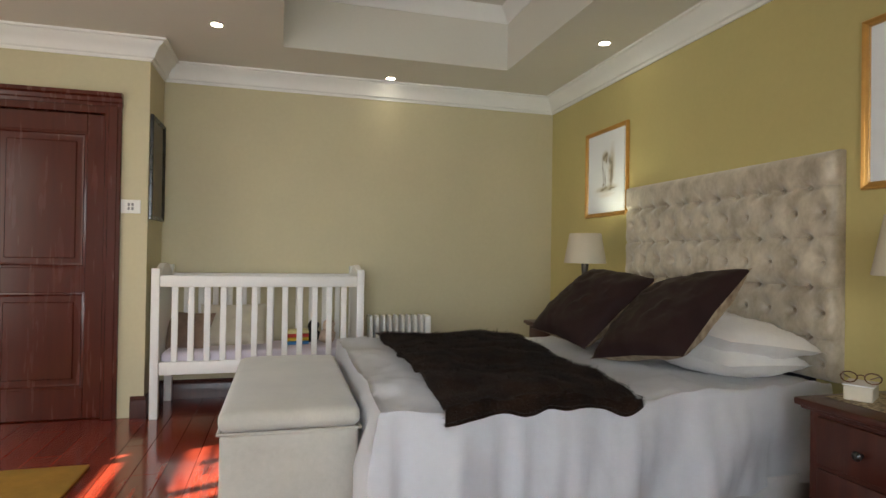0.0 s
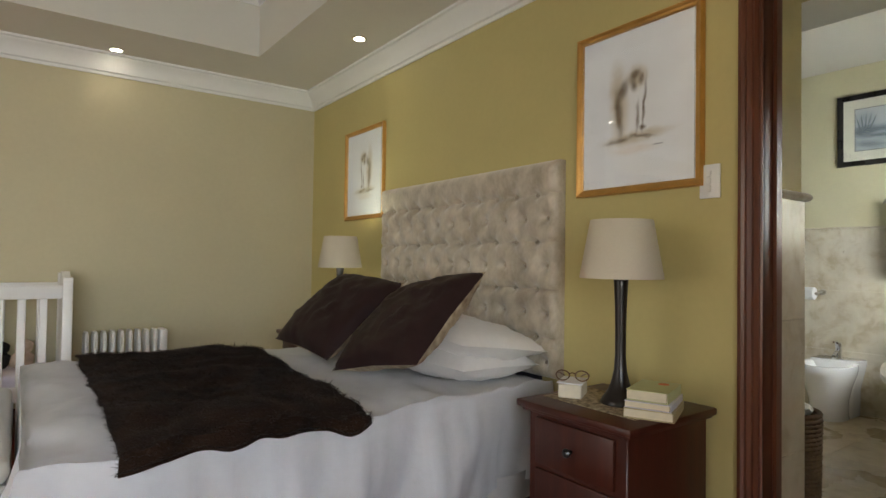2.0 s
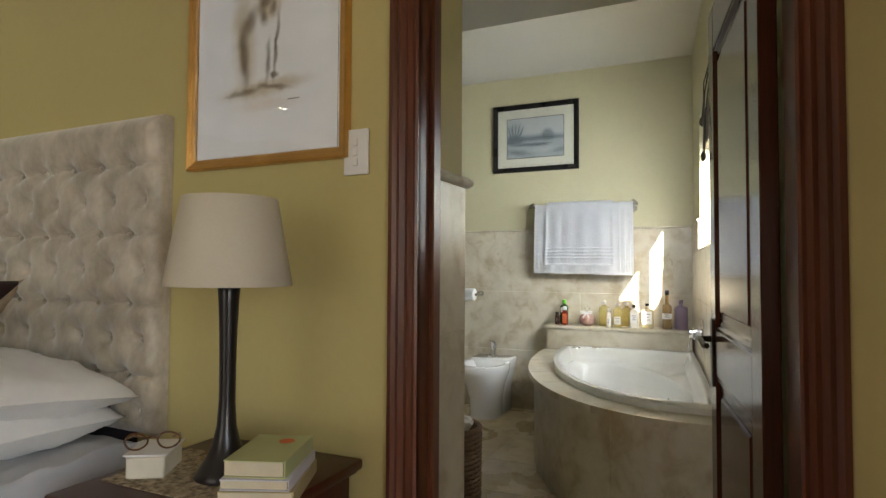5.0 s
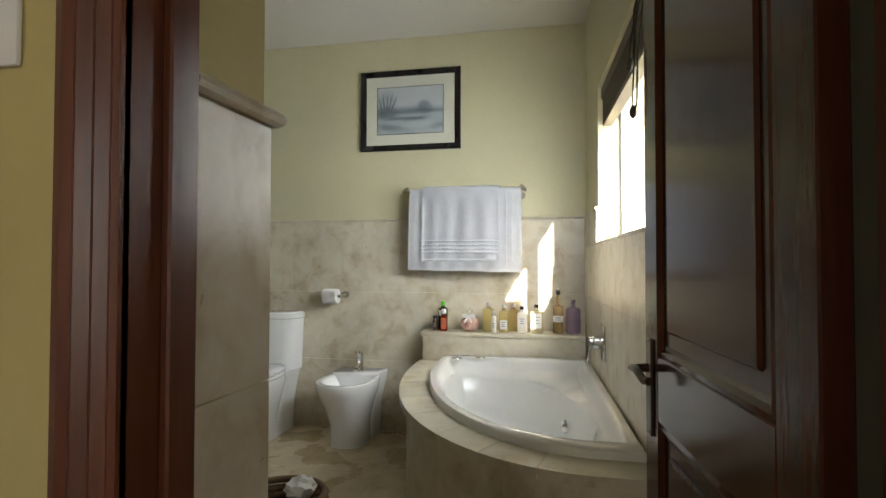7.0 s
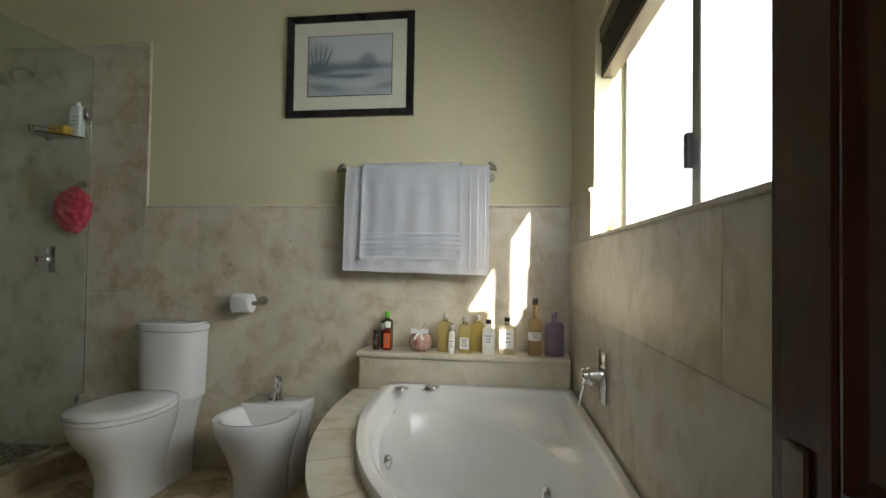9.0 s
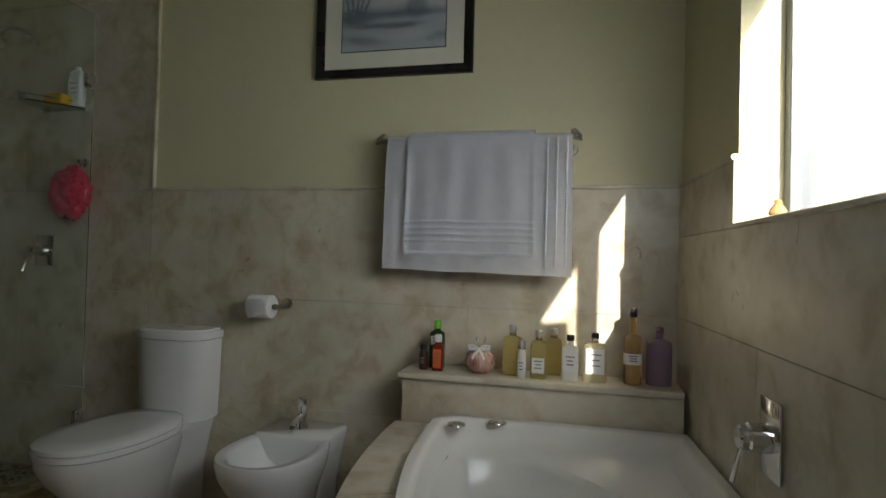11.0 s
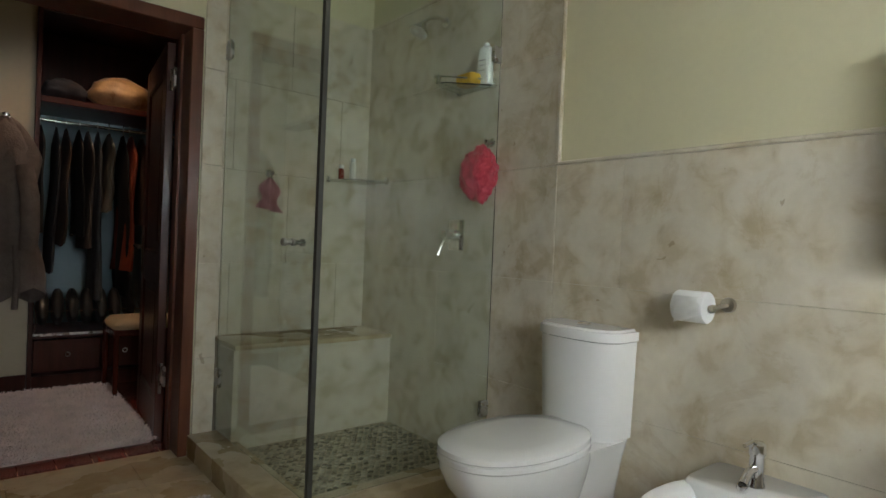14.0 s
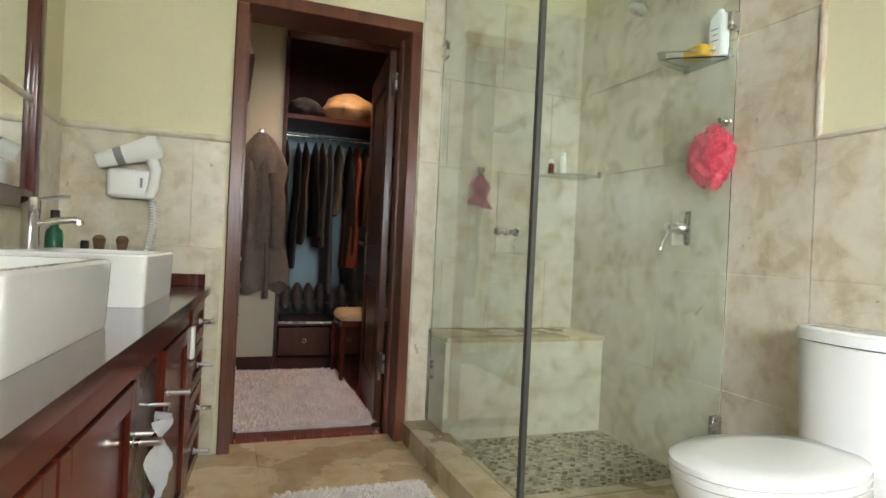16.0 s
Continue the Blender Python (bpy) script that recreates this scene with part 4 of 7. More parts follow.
for y in (0.008, CD - 0.044):
    part("top_rail", bm_box(0.052, y, 0.862, CL - 0.052, y + 0.036, 0.938, 0.006), M_COT, cot)
    part("bottom_rail", bm_box(0.052, y, 0.285, CL - 0.052, y + 0.036, 0.37, 0.006), M_COT, cot)
    slat = None
    for i in range(12):
        x = 0.052 + (CL - 0.104) * (i + 0.9) / 12.8
        part("slat", bm_box(x - 0.02, y + 0.01, 0.365, x + 0.02, y + 0.026, 0.868, 0.004, 1), M_COT, cot)
for x in (0.006, CL - 0.046):
    bm = bm_extrude([(0.052, 0.30), (CD - 0.052, 0.30)] + [(0.052 + (CD - 0.104) * (1 - i / 16), 0.93 + 0.085 * math.sin(math.pi * i / 16)) for i in range(17)], x, x + 0.04)
    bmesh.ops.transform(bm, matrix=Matrix(((0, 0, 1, 0), (1, 0, 0, 0), (0, 1, 0, 0), (0, 0, 0, 1))), verts=bm.verts)
    part("end_panel", bm, M_COT, cot)
part("slat_base", bm_box(0.05, 0.05, 0.29, CL - 0.05, CD - 0.05, 0.31), M_COT, cot)
bm = bm_box(0.055, 0.055, 0.312, CL - 0.055, CD - 0.055, 0.43, 0.03, 3)
solid("cot_mattress", bm, mat("pale_lilac_sheet", (0.66, 0.60, 0.68), 0.85, var=0.06, scale=8, bump=0.2, bscale=18), "cot mattress with a pale patterned sheet", "mattress", 50).matrix_world = pose(0.116, 4.68, 0)
M_BUMP = mat("cream_cot_bumper", (0.62, 0.57, 0.46), 0.85, var=0.08, scale=8, bump=0.25, bscale=14)
cushion("cot_cushion", pose(0.60, 5.06, 0.56, 62, 0, 4), 0.46, 0.34, 0.12, M_BUMP, M_BUMP, "cream cushion standing in the cot", "cushion")
cushion("cot_cushion", pose(0.30, 4.98, 0.53, 60, 0, -25), 0.34, 0.30, 0.10, mat("brown_fleece", (0.22, 0.15, 0.11), 0.9, var=0.2, scale=9), M_BUMP, "brown and cream fleece cushion in the cot corner", "cushion")

# bedside cabinets


def nightstand(at):
    ns = thing("bedside_cabinet", "dark mahogany bedside cabinet with drawers", "bedside cabinet", at, group="bedside cabinets")
    part("carcass", bm_box(-0.215, -0.205, 0.03, 0.225, 0.205, 0.592, 0.004, 1), M_MAHOG_DARK, ns)
    bm = bm_box(-0.25, -0.24, 0.60, 0.232, 0.24, 0.626, 0.007, 2)
    bm_box(-0.235, -0.225, 0.588, 0.23, 0.225, 0.604, 0.006, 2, bm=bm)
    part("top", bm, M_MAHOG_DARK, ns)
    part("plinth", bm_box(-0.225, -0.215, 0, 0.225, 0.215, 0.05, 0.006, 1), M_MAHOG_DARK, ns)
    for z0, z1 in ((0.415, 0.575), (0.24, 0.40), (0.065, 0.225)):
        bm = bm_box(-0.230, -0.165, z0, -0.214, 0.165, z1, 0.006, 2)
        dr = part("drawer", bm, M_MAHOG_DARK, ns)
        part("knob", bm_lathe([(0.006, 0), (0.006, -0.012), (0.014, -0.018), (0.016, -0.026), (0.010, -0.034), (0.001, -0.036)], 14, at=(-0.230, 0, (z0 + z1) / 2), axis="x"), M_BLACK, dr, "small dark round knob")
    return ns


ns1 = nightstand((2.93, 1.955, 0))
copy_thing(ns1, pose(2.93, 4.34, 0))


def table_lamp(at, lit):
    la = thing("table_lamp", "tall black flared table lamp with a linen shade" + (", switched on" if lit else ", switched off"), "lamp", at, group="bedside lamps")
    part("base", bm_lathe([(0.001, 0), (0.066, 0), (0.068, 0.008), (0.060, 0.022), (0.044, 0.045), (0.031, 0.075), (0.022, 0.115), (0.0185, 0.17), (0.0185, 0.25), (0.020, 0.33), (0.023, 0.40), (0.025, 0.425), (0.022, 0.435), (0.010, 0.437)], 28), M_LAMPBLACK, la, smooth=60)
    part("shade", bm_lathe([(0.140, 0.432), (0.1412, 0.436), (0.106, 0.632), (0.104, 0.634), (0.103, 0.632), (0.138, 0.436), (0.140, 0.432)], 48, cap=False), M_SHADE, la, smooth=60)
    part("socket", bm_lathe([(0.012, 0.436), (0.017, 0.44), (0.017, 0.49), (0.010, 0.495)], 14), M_BLACK, la)
    part("bulb", bm_lathe([(0.012, 0.495), (0.026, 0.525), (0.030, 0.55), (0.022, 0.575), (0.001, 0.585)], 16), M_BULB if lit else M_PORC, la)
    part("shade_ring", bm_tube([(0.104 * math.cos(a * math.pi / 12), 0.104 * math.sin(a * math.pi / 12), 0.628) for a in range(24)], 0.0025, 6, closed=True), M_STEEL, la)
    bm = bmesh.new()
    for a in range(3):
        c, s = math.cos(a * 2.094), math.sin(a * 2.094)
        bm_tube([(0.018 * c, 0.018 * s, 0.49), (0.06 * c, 0.06 * s, 0.56), (0.104 * c, 0.104 * s, 0.628)], 0.002, 5, bm)
    part("shade_carrier", bm, M_STEEL, la)
    return la


M_BULB = mat("lit_bulb", (0.9, 0.9, 0.85), 0.4, var=0.01, emit=((0.93, 1.0, 0.78), 14.0))
table_lamp((2.92, 1.93, 0.6265), False)
table_lamp((2.92, 4.10, 0.6265), True)

# ---- bathroom things ----


def loft(rings, seg=40, bm=None, cap_lo=True, cap_hi=True):
    """Superellipse rings (cx, cy, z, rx, ry, power) skinned into a body."""
    bm = bm or bmesh.new()
    vs = []
    for cx, cy, z, rx, ry, p in rings:
        ring = []
        for i in range(seg):
            a = 2 * math.pi * i / seg
            c, s = math.cos(a), math.sin(a)
            ring.append(bm.verts.new((cx + rx * math.copysign(abs(c) ** (2 / p), c), cy + ry * math.copysign(abs(s) ** (2 / p), s), z)))
        vs.append(ring)
    for a, b in zip(vs, vs[1:]):
        for i in range(seg):
            bm.faces.new((a[i], a[(i + 1) % seg], b[(i + 1) % seg], b[i]))
    if cap_lo:
        bm.faces.new(vs[0][::-1])
    if cap_hi:
        bm.faces.new(vs[-1])
    bmesh.ops.recalc_face_normals(bm, faces=bm.faces)
    return bm


# bath
TCX, TA, TB = 6.12, 1.65, 0.86


def yw(x, off=0.013):
    return WW + (x - 6.385) * 0.0734 + off


def arc(a, b, n=40, t0=0.0, t1=90.0):
    return [(TCX - a * math.cos(radians(t0 + (t1 - t0) * i / n)), WW + b * math.sin(radians(t0 + (t1 - t0) * i / n))) for i in range(n + 1)]


tub = thing("corner_bath", "white acrylic whirlpool corner bath set in a stone deck", "bath")
rim = [(TCX - TA, yw(TCX - TA, 0.018))] + arc(TA, TB, 44) + [(6.165, 1.80), (6.165, 1.5), (6.165, 1.2)] + [(x, yw(x, 0.018)) for x in (6.165, 5.8, 5.4, 5.0, 4.7)]
gc = Vector((5.52, 1.36))
ec, ex, ey = Vector((5.40, 1.39)), Vector((0.92, 0.39)), Vector((-0.39, 0.92))


def ring_at(s, z):
    return [(gc.x + (x - gc.x) * s, gc.y + (y - gc.y) * s, z) for x, y in rim]


def well_at(a, b, z):
    out = []
    for x, y in rim:
        d = Vector((x, y)) - ec
        t = math.atan2(d.dot(ey) / b, d.dot(ex) / a)
        p = ec + ex * (a * math.cos(t)) + ey * (b * math.sin(t))
        out.append((p.x, p.y, z))
    return out


bm = bmesh.new()
levels = [ring_at(1.0, 0.515), ring_at(1.0, 0.545), ring_at(0.99, 0.553), ring_at(0.935, 0.553), ring_at(0.915, 0.549), ring_at(0.89, 0.532), ring_at(0.86, 0.50), ring_at(0.82, 0.475)]
levels += [well_at(0.72, 0.315, 0.465), well_at(0.70, 0.30, 0.44), well_at(0.66, 0.27, 0.28), well_at(0.60, 0.24, 0.17), well_at(0.5, 0.17, 0.145)]
rows = [[bm.verts.new(p) for p in lv] for lv in levels]
for a, b in zip(rows, rows[1:]):
    for i in range(len(a)):
        j = (i + 1) % len(a)
        bm.faces.new((a[i], a[j], b[j], b[i]))
bm.faces.new(rows[-1])
bmesh.ops.recalc_face_normals(bm, faces=bm.faces)
part("tub", bm, M_ACRYL, tub, smooth=50)
for x, y in ((6.02, 1.76), (6.09, 1.63)):
    part("control_knob", bm_lathe([(0.001, 0.5625), (0.016, 0.5625), (0.018, 0.560), (0.024, 0.560), (0.030, 0.558), (0.032, 0.553)], 20, at=(x, y, 0)), M_CHROME, tub, "chrome whirlpool control")
for x, y, z, ang in ((5.02, 1.36, 0.30, 205), (5.72, 1.72, 0.32, 70), (5.30, 1.62, 0.33, 110), (5.42, 1.10, 0.34, 290)):
    j = part("jet", bm_lathe([(0.001, 0.014), (0.010, 0.016), (0.013, 0.006), (0.028, 0.008), (0.032, 0.0)], 18, axis="x"), M_CHROME, tub)
    d = Vector((math.cos(radians(ang)), math.sin(radians(ang)), 0))
    hitp = ec + ex * (0.675 * (d.x * ex.x + d.y * ex.y)) + ey * (0.285 * (d.x * ey.x + d.y * ey.y))
    j.matrix_basis = pose(hitp.x - 0.012 * d.x, hitp.y - 0.012 * d.y, z, 0, 0, ang + 180)

deck = thing("bath_deck", "curved travertine deck and panel round the bath", "bath surround")
for k in range(8):
    t0, t1 = 90 * k / 8 + 0.06, 90 * (k + 1) / 8 - 0.06
    o, n = arc(1.80, 1.01, 6, t0, t1), arc(TA - 0.02, TB - 0.02, 6, t0, t1)
    if k == 0:
        o, n = [(o[0][0], yw(o[0][0]))] + o, [(n[0][0], yw(n[0][0]))] + n
    p = bm_extrude(o + n[::-1], 0.488, 0.52)
    part("coping", p, M_TRAV, deck, smooth=None)
for k in range(5):
    t0, t1 = 90 * k / 5 + 0.05, 90 * (k + 1) / 5 - 0.05
    o, n = arc(1.765, 0.975, 8, t0, t1), arc(1.74, 0.95, 8, t0, t1)
    if k == 0:
        o, n = [(o[0][0], yw(o[0][0]))] + o, [(n[0][0], yw(n[0][0]))] + n
    part("slab", bm_extrude(o + n[::-1], 0.001, 0.487), M_TRAV, deck, smooth=30)
part("ledge_front", bm_box(6.180, 1.013, 0.0, 6.372, 2.008, 0.662), M_TRAV, deck, smooth=None)
part("ledge_top", bm_box(6.165, 1.013, 0.664, 6.372, 2.022, 0.689, 0.006, 3), M_TRAV, deck)
part("infill", bm_extrude([(4.385, yw(4.385))] + arc(1.735, 0.945, 20) + [(6.179, 1.945), (6.179, yw(6.179))], 0.0, 0.13), M_GROUT, deck)

# bottles on the ledge
M_YEL = mat("yellow_bath_oil", (0.95, 0.84, 0.40), 0.08, var=0.03, scale=6, trans=0.88)
M_CLEAR = mat("pale_amber_liquid", (0.93, 0.88, 0.68), 0.08, var=0.03, scale=6, trans=0.88)
M_AMBER = mat("amber_glass", (0.72, 0.50, 0.24), 0.10, var=0.1, scale=8, trans=0.65)
M_REDLIQ = mat("red_brown_bottle", (0.22, 0.03, 0.015), 0.2, var=0.15, scale=8, trans=0.2)
M_DKBOT = mat("dark_brown_bottle", (0.06, 0.025, 0.015), 0.2, var=0.2, scale=8)
M_GRNBOT = mat("dark_green_bottle", (0.03, 0.06, 0.02), 0.2, var=0.2, scale=8)
M_GRNCAP = mat("lime_cap", (0.16, 0.50, 0.04), 0.35, var=0.05, scale=8)
M_PURPLE = mat("lilac_bottle", (0.28, 0.20, 0.27), 0.3, var=0.08, scale=8, trans=0.2)
M_CREAMBOT = mat("cream_bottle", (0.80, 0.78, 0.70), 0.35, var=0.03, scale=8)
M_LABEL = mat("white_label", (0.82, 0.82, 0.80), 0.6, var=0.02, scale=8)
M_ORANGE = mat("orange_label", (0.70, 0.13, 0.03), 0.5, var=0.1, scale=8)
M_INK = mat("grey_print", (0.20, 0.20, 0.20), 0.7, var=0.05, scale=8)
LZ = 0.6895


def bottle(label, x, y, w, d, h, neck, body, cap, lab=None, round_=False, cap_h=0.03, tone=None, square=5.0):
    """A toiletry bottle with shoulders, neck, cap and a printed label; w along y, d along x."""
    b = thing("bottle", label, "bottle", (x, y, LZ), group="bottles on the bath ledge")
    p = 2.0 if round_ else square
    sh = h - neck - cap_h
    rings = [(0, 0, 0.0, d * 0.46, w * 0.46, p), (0, 0, 0.004, d * 0.5, w * 0.5, p), (0, 0, sh * 0.88, d * 0.5, w * 0.5, p), (0, 0, sh * 0.95, d * 0.44, w * 0.44, p), (0, 0, sh, 0.013, 0.013, 2.0), (0, 0, sh + neck, 0.011, 0.011, 2.0)]
    part("body", loft(rings, 24), body, b, smooth=50)
    part("cap", bm_lathe([(0.013, sh + neck), (0.014, sh + neck + 0.002), (0.014, h - 0.003), (0.012, h), (0.001, h)], 16), cap, b)
    if lab:
        z0, z1 = sh * lab[0], sh * lab[1]
        if round_:
            bm = bm_lathe([(1.0, z0), (1.0, z1)], 24, cap=False, sx=d * 0.5 + 0.0008, sy=w * 0.5 + 0.0008)
        else:
            bm = bm_box(-d * 0.5 - 0.0012, -w * 0.38, z0, -d * 0.5 - 0.0002, w * 0.38, z1)
        part("label", bm, tone or M_LABEL, b, "printed paper label")
        for i in range(3):
            zz = z1 - (z1 - z0) * (0.25 + 0.22 * i)
            ww = w * (0.26, 0.18, 0.22)[i]
            part("print_line", bm_box(-d * 0.5 - 0.0022, -ww, zz, -d * 0.5 - 0.0014, ww, zz + 0.004), M_INK, b)
    return b


bottle("small dark brown bottle with a black cap", 6.245, 1.945, 0.032, 0.032, 0.095, 0.006, M_DKBOT, M_BLACK, (0.2, 0.75), True, 0.018, M_DKBOT)
bottle("dark green bottle with a lime green cap", 6.30, 1.905, 0.058, 0.04, 0.185, 0.006, M_GRNBOT, M_GRNCAP, (0.62, 0.85), False, 0.032)
bottle("red-brown bottle with an orange label and white cap", 6.235, 1.885, 0.042, 0.028, 0.138, 0.006, M_REDLIQ, M_SWITCH, (0.12, 0.8), False, 0.028, M_ORANGE)
bottle("tall square bottle of yellow bath oil", 6.27, 1.605, 0.072, 0.05, 0.185, 0.012, M_YEL, M_STEEL, None, False, 0.026)
bottle("slim bottle of pale green lotion", 6.215, 1.565, 0.03, 0.03, 0.135, 0.006, M_CREAMBOT, M_STEEL, (0.15, 0.7), True, 0.03)
bottle("square bottle of yellow bath oil with a white label", 6.235, 1.505, 0.058, 0.045, 0.175, 0.012, M_YEL, M_STEEL, (0.15, 0.55), False, 0.024)
bottle("tall bottle of yellow bath oil at the back", 6.33, 1.455, 0.06, 0.045, 0.175, 0.012, M_YEL, M_STEEL, None, False, 0.024)
bottle("cream lotion bottle with a dark pump", 6.235, 1.392, 0.060, 0.045, 0.165, 0.016, M_CREAMBOT, M_BLACK, (0.3, 0.8), False, 0.022)
bottle("broad clear bottle of bath oil with a white label", 6.245, 1.305, 0.084, 0.05, 0.175, 0.014, M_CLEAR, M_BLACK, (0.22, 0.85), False, 0.02)
bottle("tall round amber bottle with a black stopper", 6.26, 1.175, 0.062, 0.062, 0.270, 0.060, M_AMBER, M_BLACK, (0.4, 0.62), True, 0.034)
bottle("rounded lilac glass bottle at the end of the ledge", 6.27, 1.085, 0.088, 0.07, 0.205, 0.012, M_PURPLE, M_PURPLE, None, True, 0.03)
bau = thing("potpourri_jar", "round glass jar of red potpourri with a white ribbon bow", "jar", (6.26, 1.725, LZ))
M_POT = mat("red_potpourri_stripes", (0.20, 0.03, 0.02), 0.25, scale=40, color2=(0.72, 0.50, 0.40), fine=80, stretch=(1, 1, 0.15))
bm = bm_lathe([(0.001, 0), (0.028, 0.001), (0.050, 0.018), (0.058, 0.045), (0.050, 0.072), (0.028, 0.090), (0.018, 0.095)], 28)
for v in bm.verts:
    r = math.hypot(v.co.x, v.co.y)
    if r > 0.03:
        k = 1 + 0.03 * math.cos(14 * math.atan2(v.co.y, v.co.x))
        v.co.x, v.co.y = v.co.x * k, v.co.y * k
part("bowl", bm, M_POT, bau, smooth=60)
part("stopper", bm_lathe([(0.012, 0.095), (0.010, 0.105), (0.017, 0.118), (0.020, 0.130), (0.012, 0.142), (0.001, 0.146)], 16), M_PICGLASS, bau)
for s in (-1, 1):
    part("ribbon_loop", bm_tube([(-0.03, 0, 0.092), (-0.035, s * 0.02, 0.106), (-0.036, s * 0.04, 0.104), (-0.035, s * 0.036, 0.092), (-0.03, s * 0.004, 0.092)], 0.006, 6), M_LABEL, bau)
    part("ribbon_tail", bm_tube([(-0.03, 0, 0.092), (-0.046, s * 0.014, 0.075), (-0.052, s * 0.022, 0.058)], 0.005, 6), M_LABEL, bau)

# bath mixer on the window wall
mx = thing("bath_mixer", "square chrome wall mixer with a lever", "mixer tap", (5.47, WW + 0.0125 - 0.067, 0.745), 4.2)
part("plate", bm_box(-0.055, 0, -0.085, 0.055, 0.008, 0.085, 0.004, 2), M_CHROME, mx)
part("body", bm_lathe([(0.032, 0.006), (0.032, 0.05), (0.026, 0.054), (0.026, 0.068), (0.022, 0.072), (0.001, 0.073)], 22, axis="y"), M_CHROME, mx)
part("lever", bm_tube([(0.0, 0.062, -0.015), (0.004, 0.072, -0.06), (0.008, 0.078, -0.10)], 0.006, 8), M_CHROME, mx)

# toilet
wc = thing("toilet", "white close-coupled toilet with its lid down", "toilet", (-0.01, 3.07, 0))
part("pan", loft([(6.03, 0, 0, 0.215, 0.125, 2.6), (6.03, 0, 0.03, 0.205, 0.118, 2.6), (6.02, 0, 0.12, 0.20, 0.115, 2.5), (6.00, 0, 0.22, 0.225, 0.135, 2.4), (5.965, 0, 0.31, 0.275, 0.168, 2.3), (5.955, 0, 0.37, 0.293, 0.183, 2.3), (5.955, 0, 0.396, 0.293, 0.184, 2.3)], 48), M_PORC, wc, smooth=60)
bm = loft([(6.23, 0, 0, 0.14, 0.12, 5), (6.23, 0, 0.2, 0.14, 0.125, 5), (6.235, 0, 0.33, 0.138, 0.145, 6), (6.235, 0, 0.398, 0.138, 0.158, 8)], 48)
part("pan_back", bm, M_PORC, wc, smooth=60)
part("seat", loft([(5.945, 0, 0.398, 0.285, 0.182, 2.25), (5.945, 0, 0.402, 0.292, 0.188, 2.25), (5.945, 0, 0.416, 0.292, 0.188, 2.25), (5.945, 0, 0.420, 0.286, 0.184, 2.25)], 48), M_PORC, wc, smooth=45)
part("lid", loft([(5.945, 0, 0.422, 0.286, 0.184, 2.25), (5.945, 0, 0.426, 0.292, 0.188, 2.25), (5.945, 0, 0.440, 0.290, 0.187, 2.25), (5.945, 0, 0.447, 0.278, 0.176, 2.25), (5.945, 0, 0.451, 0.20, 0.12, 2.25)], 48), M_PORC, wc, smooth=45)
CI = [(6.372, -0.162), (6.372, 0.172), (6.265, 0.172), (6.225, 0.150), (6.200, 0.09), (6.193, 0.0), (6.200, -0.09), (6.225, -0.142), (6.265, -0.162)]
bm = bm_extrude(CI, 0.399, 0.742)
for v in bm.verts:
    if v.co.z < 0.5:
        v.co.y *= 0.93
        v.co.x = 6.372 + (v.co.x - 6.372) * 0.93
part("cistern", bm, M_PORC, wc, smooth=50)
bm = bm_extrude([(6.372 + (x - 6.372) * 1.04, y * 1.035) for x, y in CI], 0.746, 0.788)
bmesh.ops.bevel(bm, geom=[e for e in bm.edges if e.verts[0].co.z > 0.78 and e.verts[1].co.z > 0.78], offset=0.010, segments=3, affect="EDGES")
part("cistern_lid", bm, M_PORC, wc, smooth=50)
part("flush_button", bm_lathe([(0.026, 0.786), (0.026, 0.792), (0.022, 0.795), (0.001, 0.795)], 20, at=(6.28, 0, 0)), M_CHROME, wc, "round chrome flush button")

# bidet
bd = thing("bidet", "white porcelain bidet with a chrome tap", "bidet", (0, 2.45, 0))
bm = loft([(6.08, 0, 0, 0.15, 0.115, 2.6), (6.08, 0, 0.03, 0.145, 0.110, 2.6), (6.075, 0, 0.14, 0.15, 0.115, 2.5), (6.06, 0, 0.24, 0.185, 0.14, 2.4), (6.045, 0, 0.33, 0.235, 0.172, 2.3), (6.04, 0, 0.385, 0.243, 0.182, 2.3), (6.04, 0, 0.40, 0.238, 0.178, 2.3), (6.03, 0, 0.40, 0.205, 0.150, 2.2), (6.03, 0, 0.388, 0.195, 0.140, 2.2), (6.035, 0, 0.32, 0.16, 0.115, 2.1), (6.04, 0, 0.275, 0.09, 0.07, 2.0)], 48)
part("bowl", bm, M_PORC, bd, smooth=60)
bm = loft([(6.26, 0, 0, 0.112, 0.115, 6), (6.26, 0, 0.2, 0.112, 0.12, 6), (6.255, 0, 0.34, 0.117, 0.150, 7), (6.252, 0, 0.405, 0.120, 0.160, 8), (6.252, 0, 0.415, 0.114, 0.154, 8)], 48)
part("tap_deck", bm, M_PORC, bd, smooth=60)
bm = bm_lathe([(0.024, 0.41), (0.024, 0.42), (0.020, 0.43), (0.020, 0.50), (0.023, 0.505), (0.023, 0.535), (0.016, 0.54), (0.001, 0.541)], 20, at=(6.25, 0, 0))
bm_tube([(6.25, 0, 0.47), (6.20, 0, 0.465), (6.165, 0, 0.44)], 0.012, 12, bm)
bm_tube([(6.25, 0, 0.535), (6.215, 0, 0.548), (6.165, 0, 0.545)], 0.006, 8, bm)
bm_lathe([(0.014, 0.0), (0.016, -0.008), (0.012, -0.02), (0.001, -0.021)], 14, bm, (6.162, 0, 0.44))
part("tap", bm, M_CHROME, bd, "chrome single-lever tap")
part("overflow", bm_lathe([(0.001, -0.002), (0.012, -0.003), (0.014, 0.002)], 14, at=(6.207, 0, 0.352), axis="x"), M_CHROME, bd)
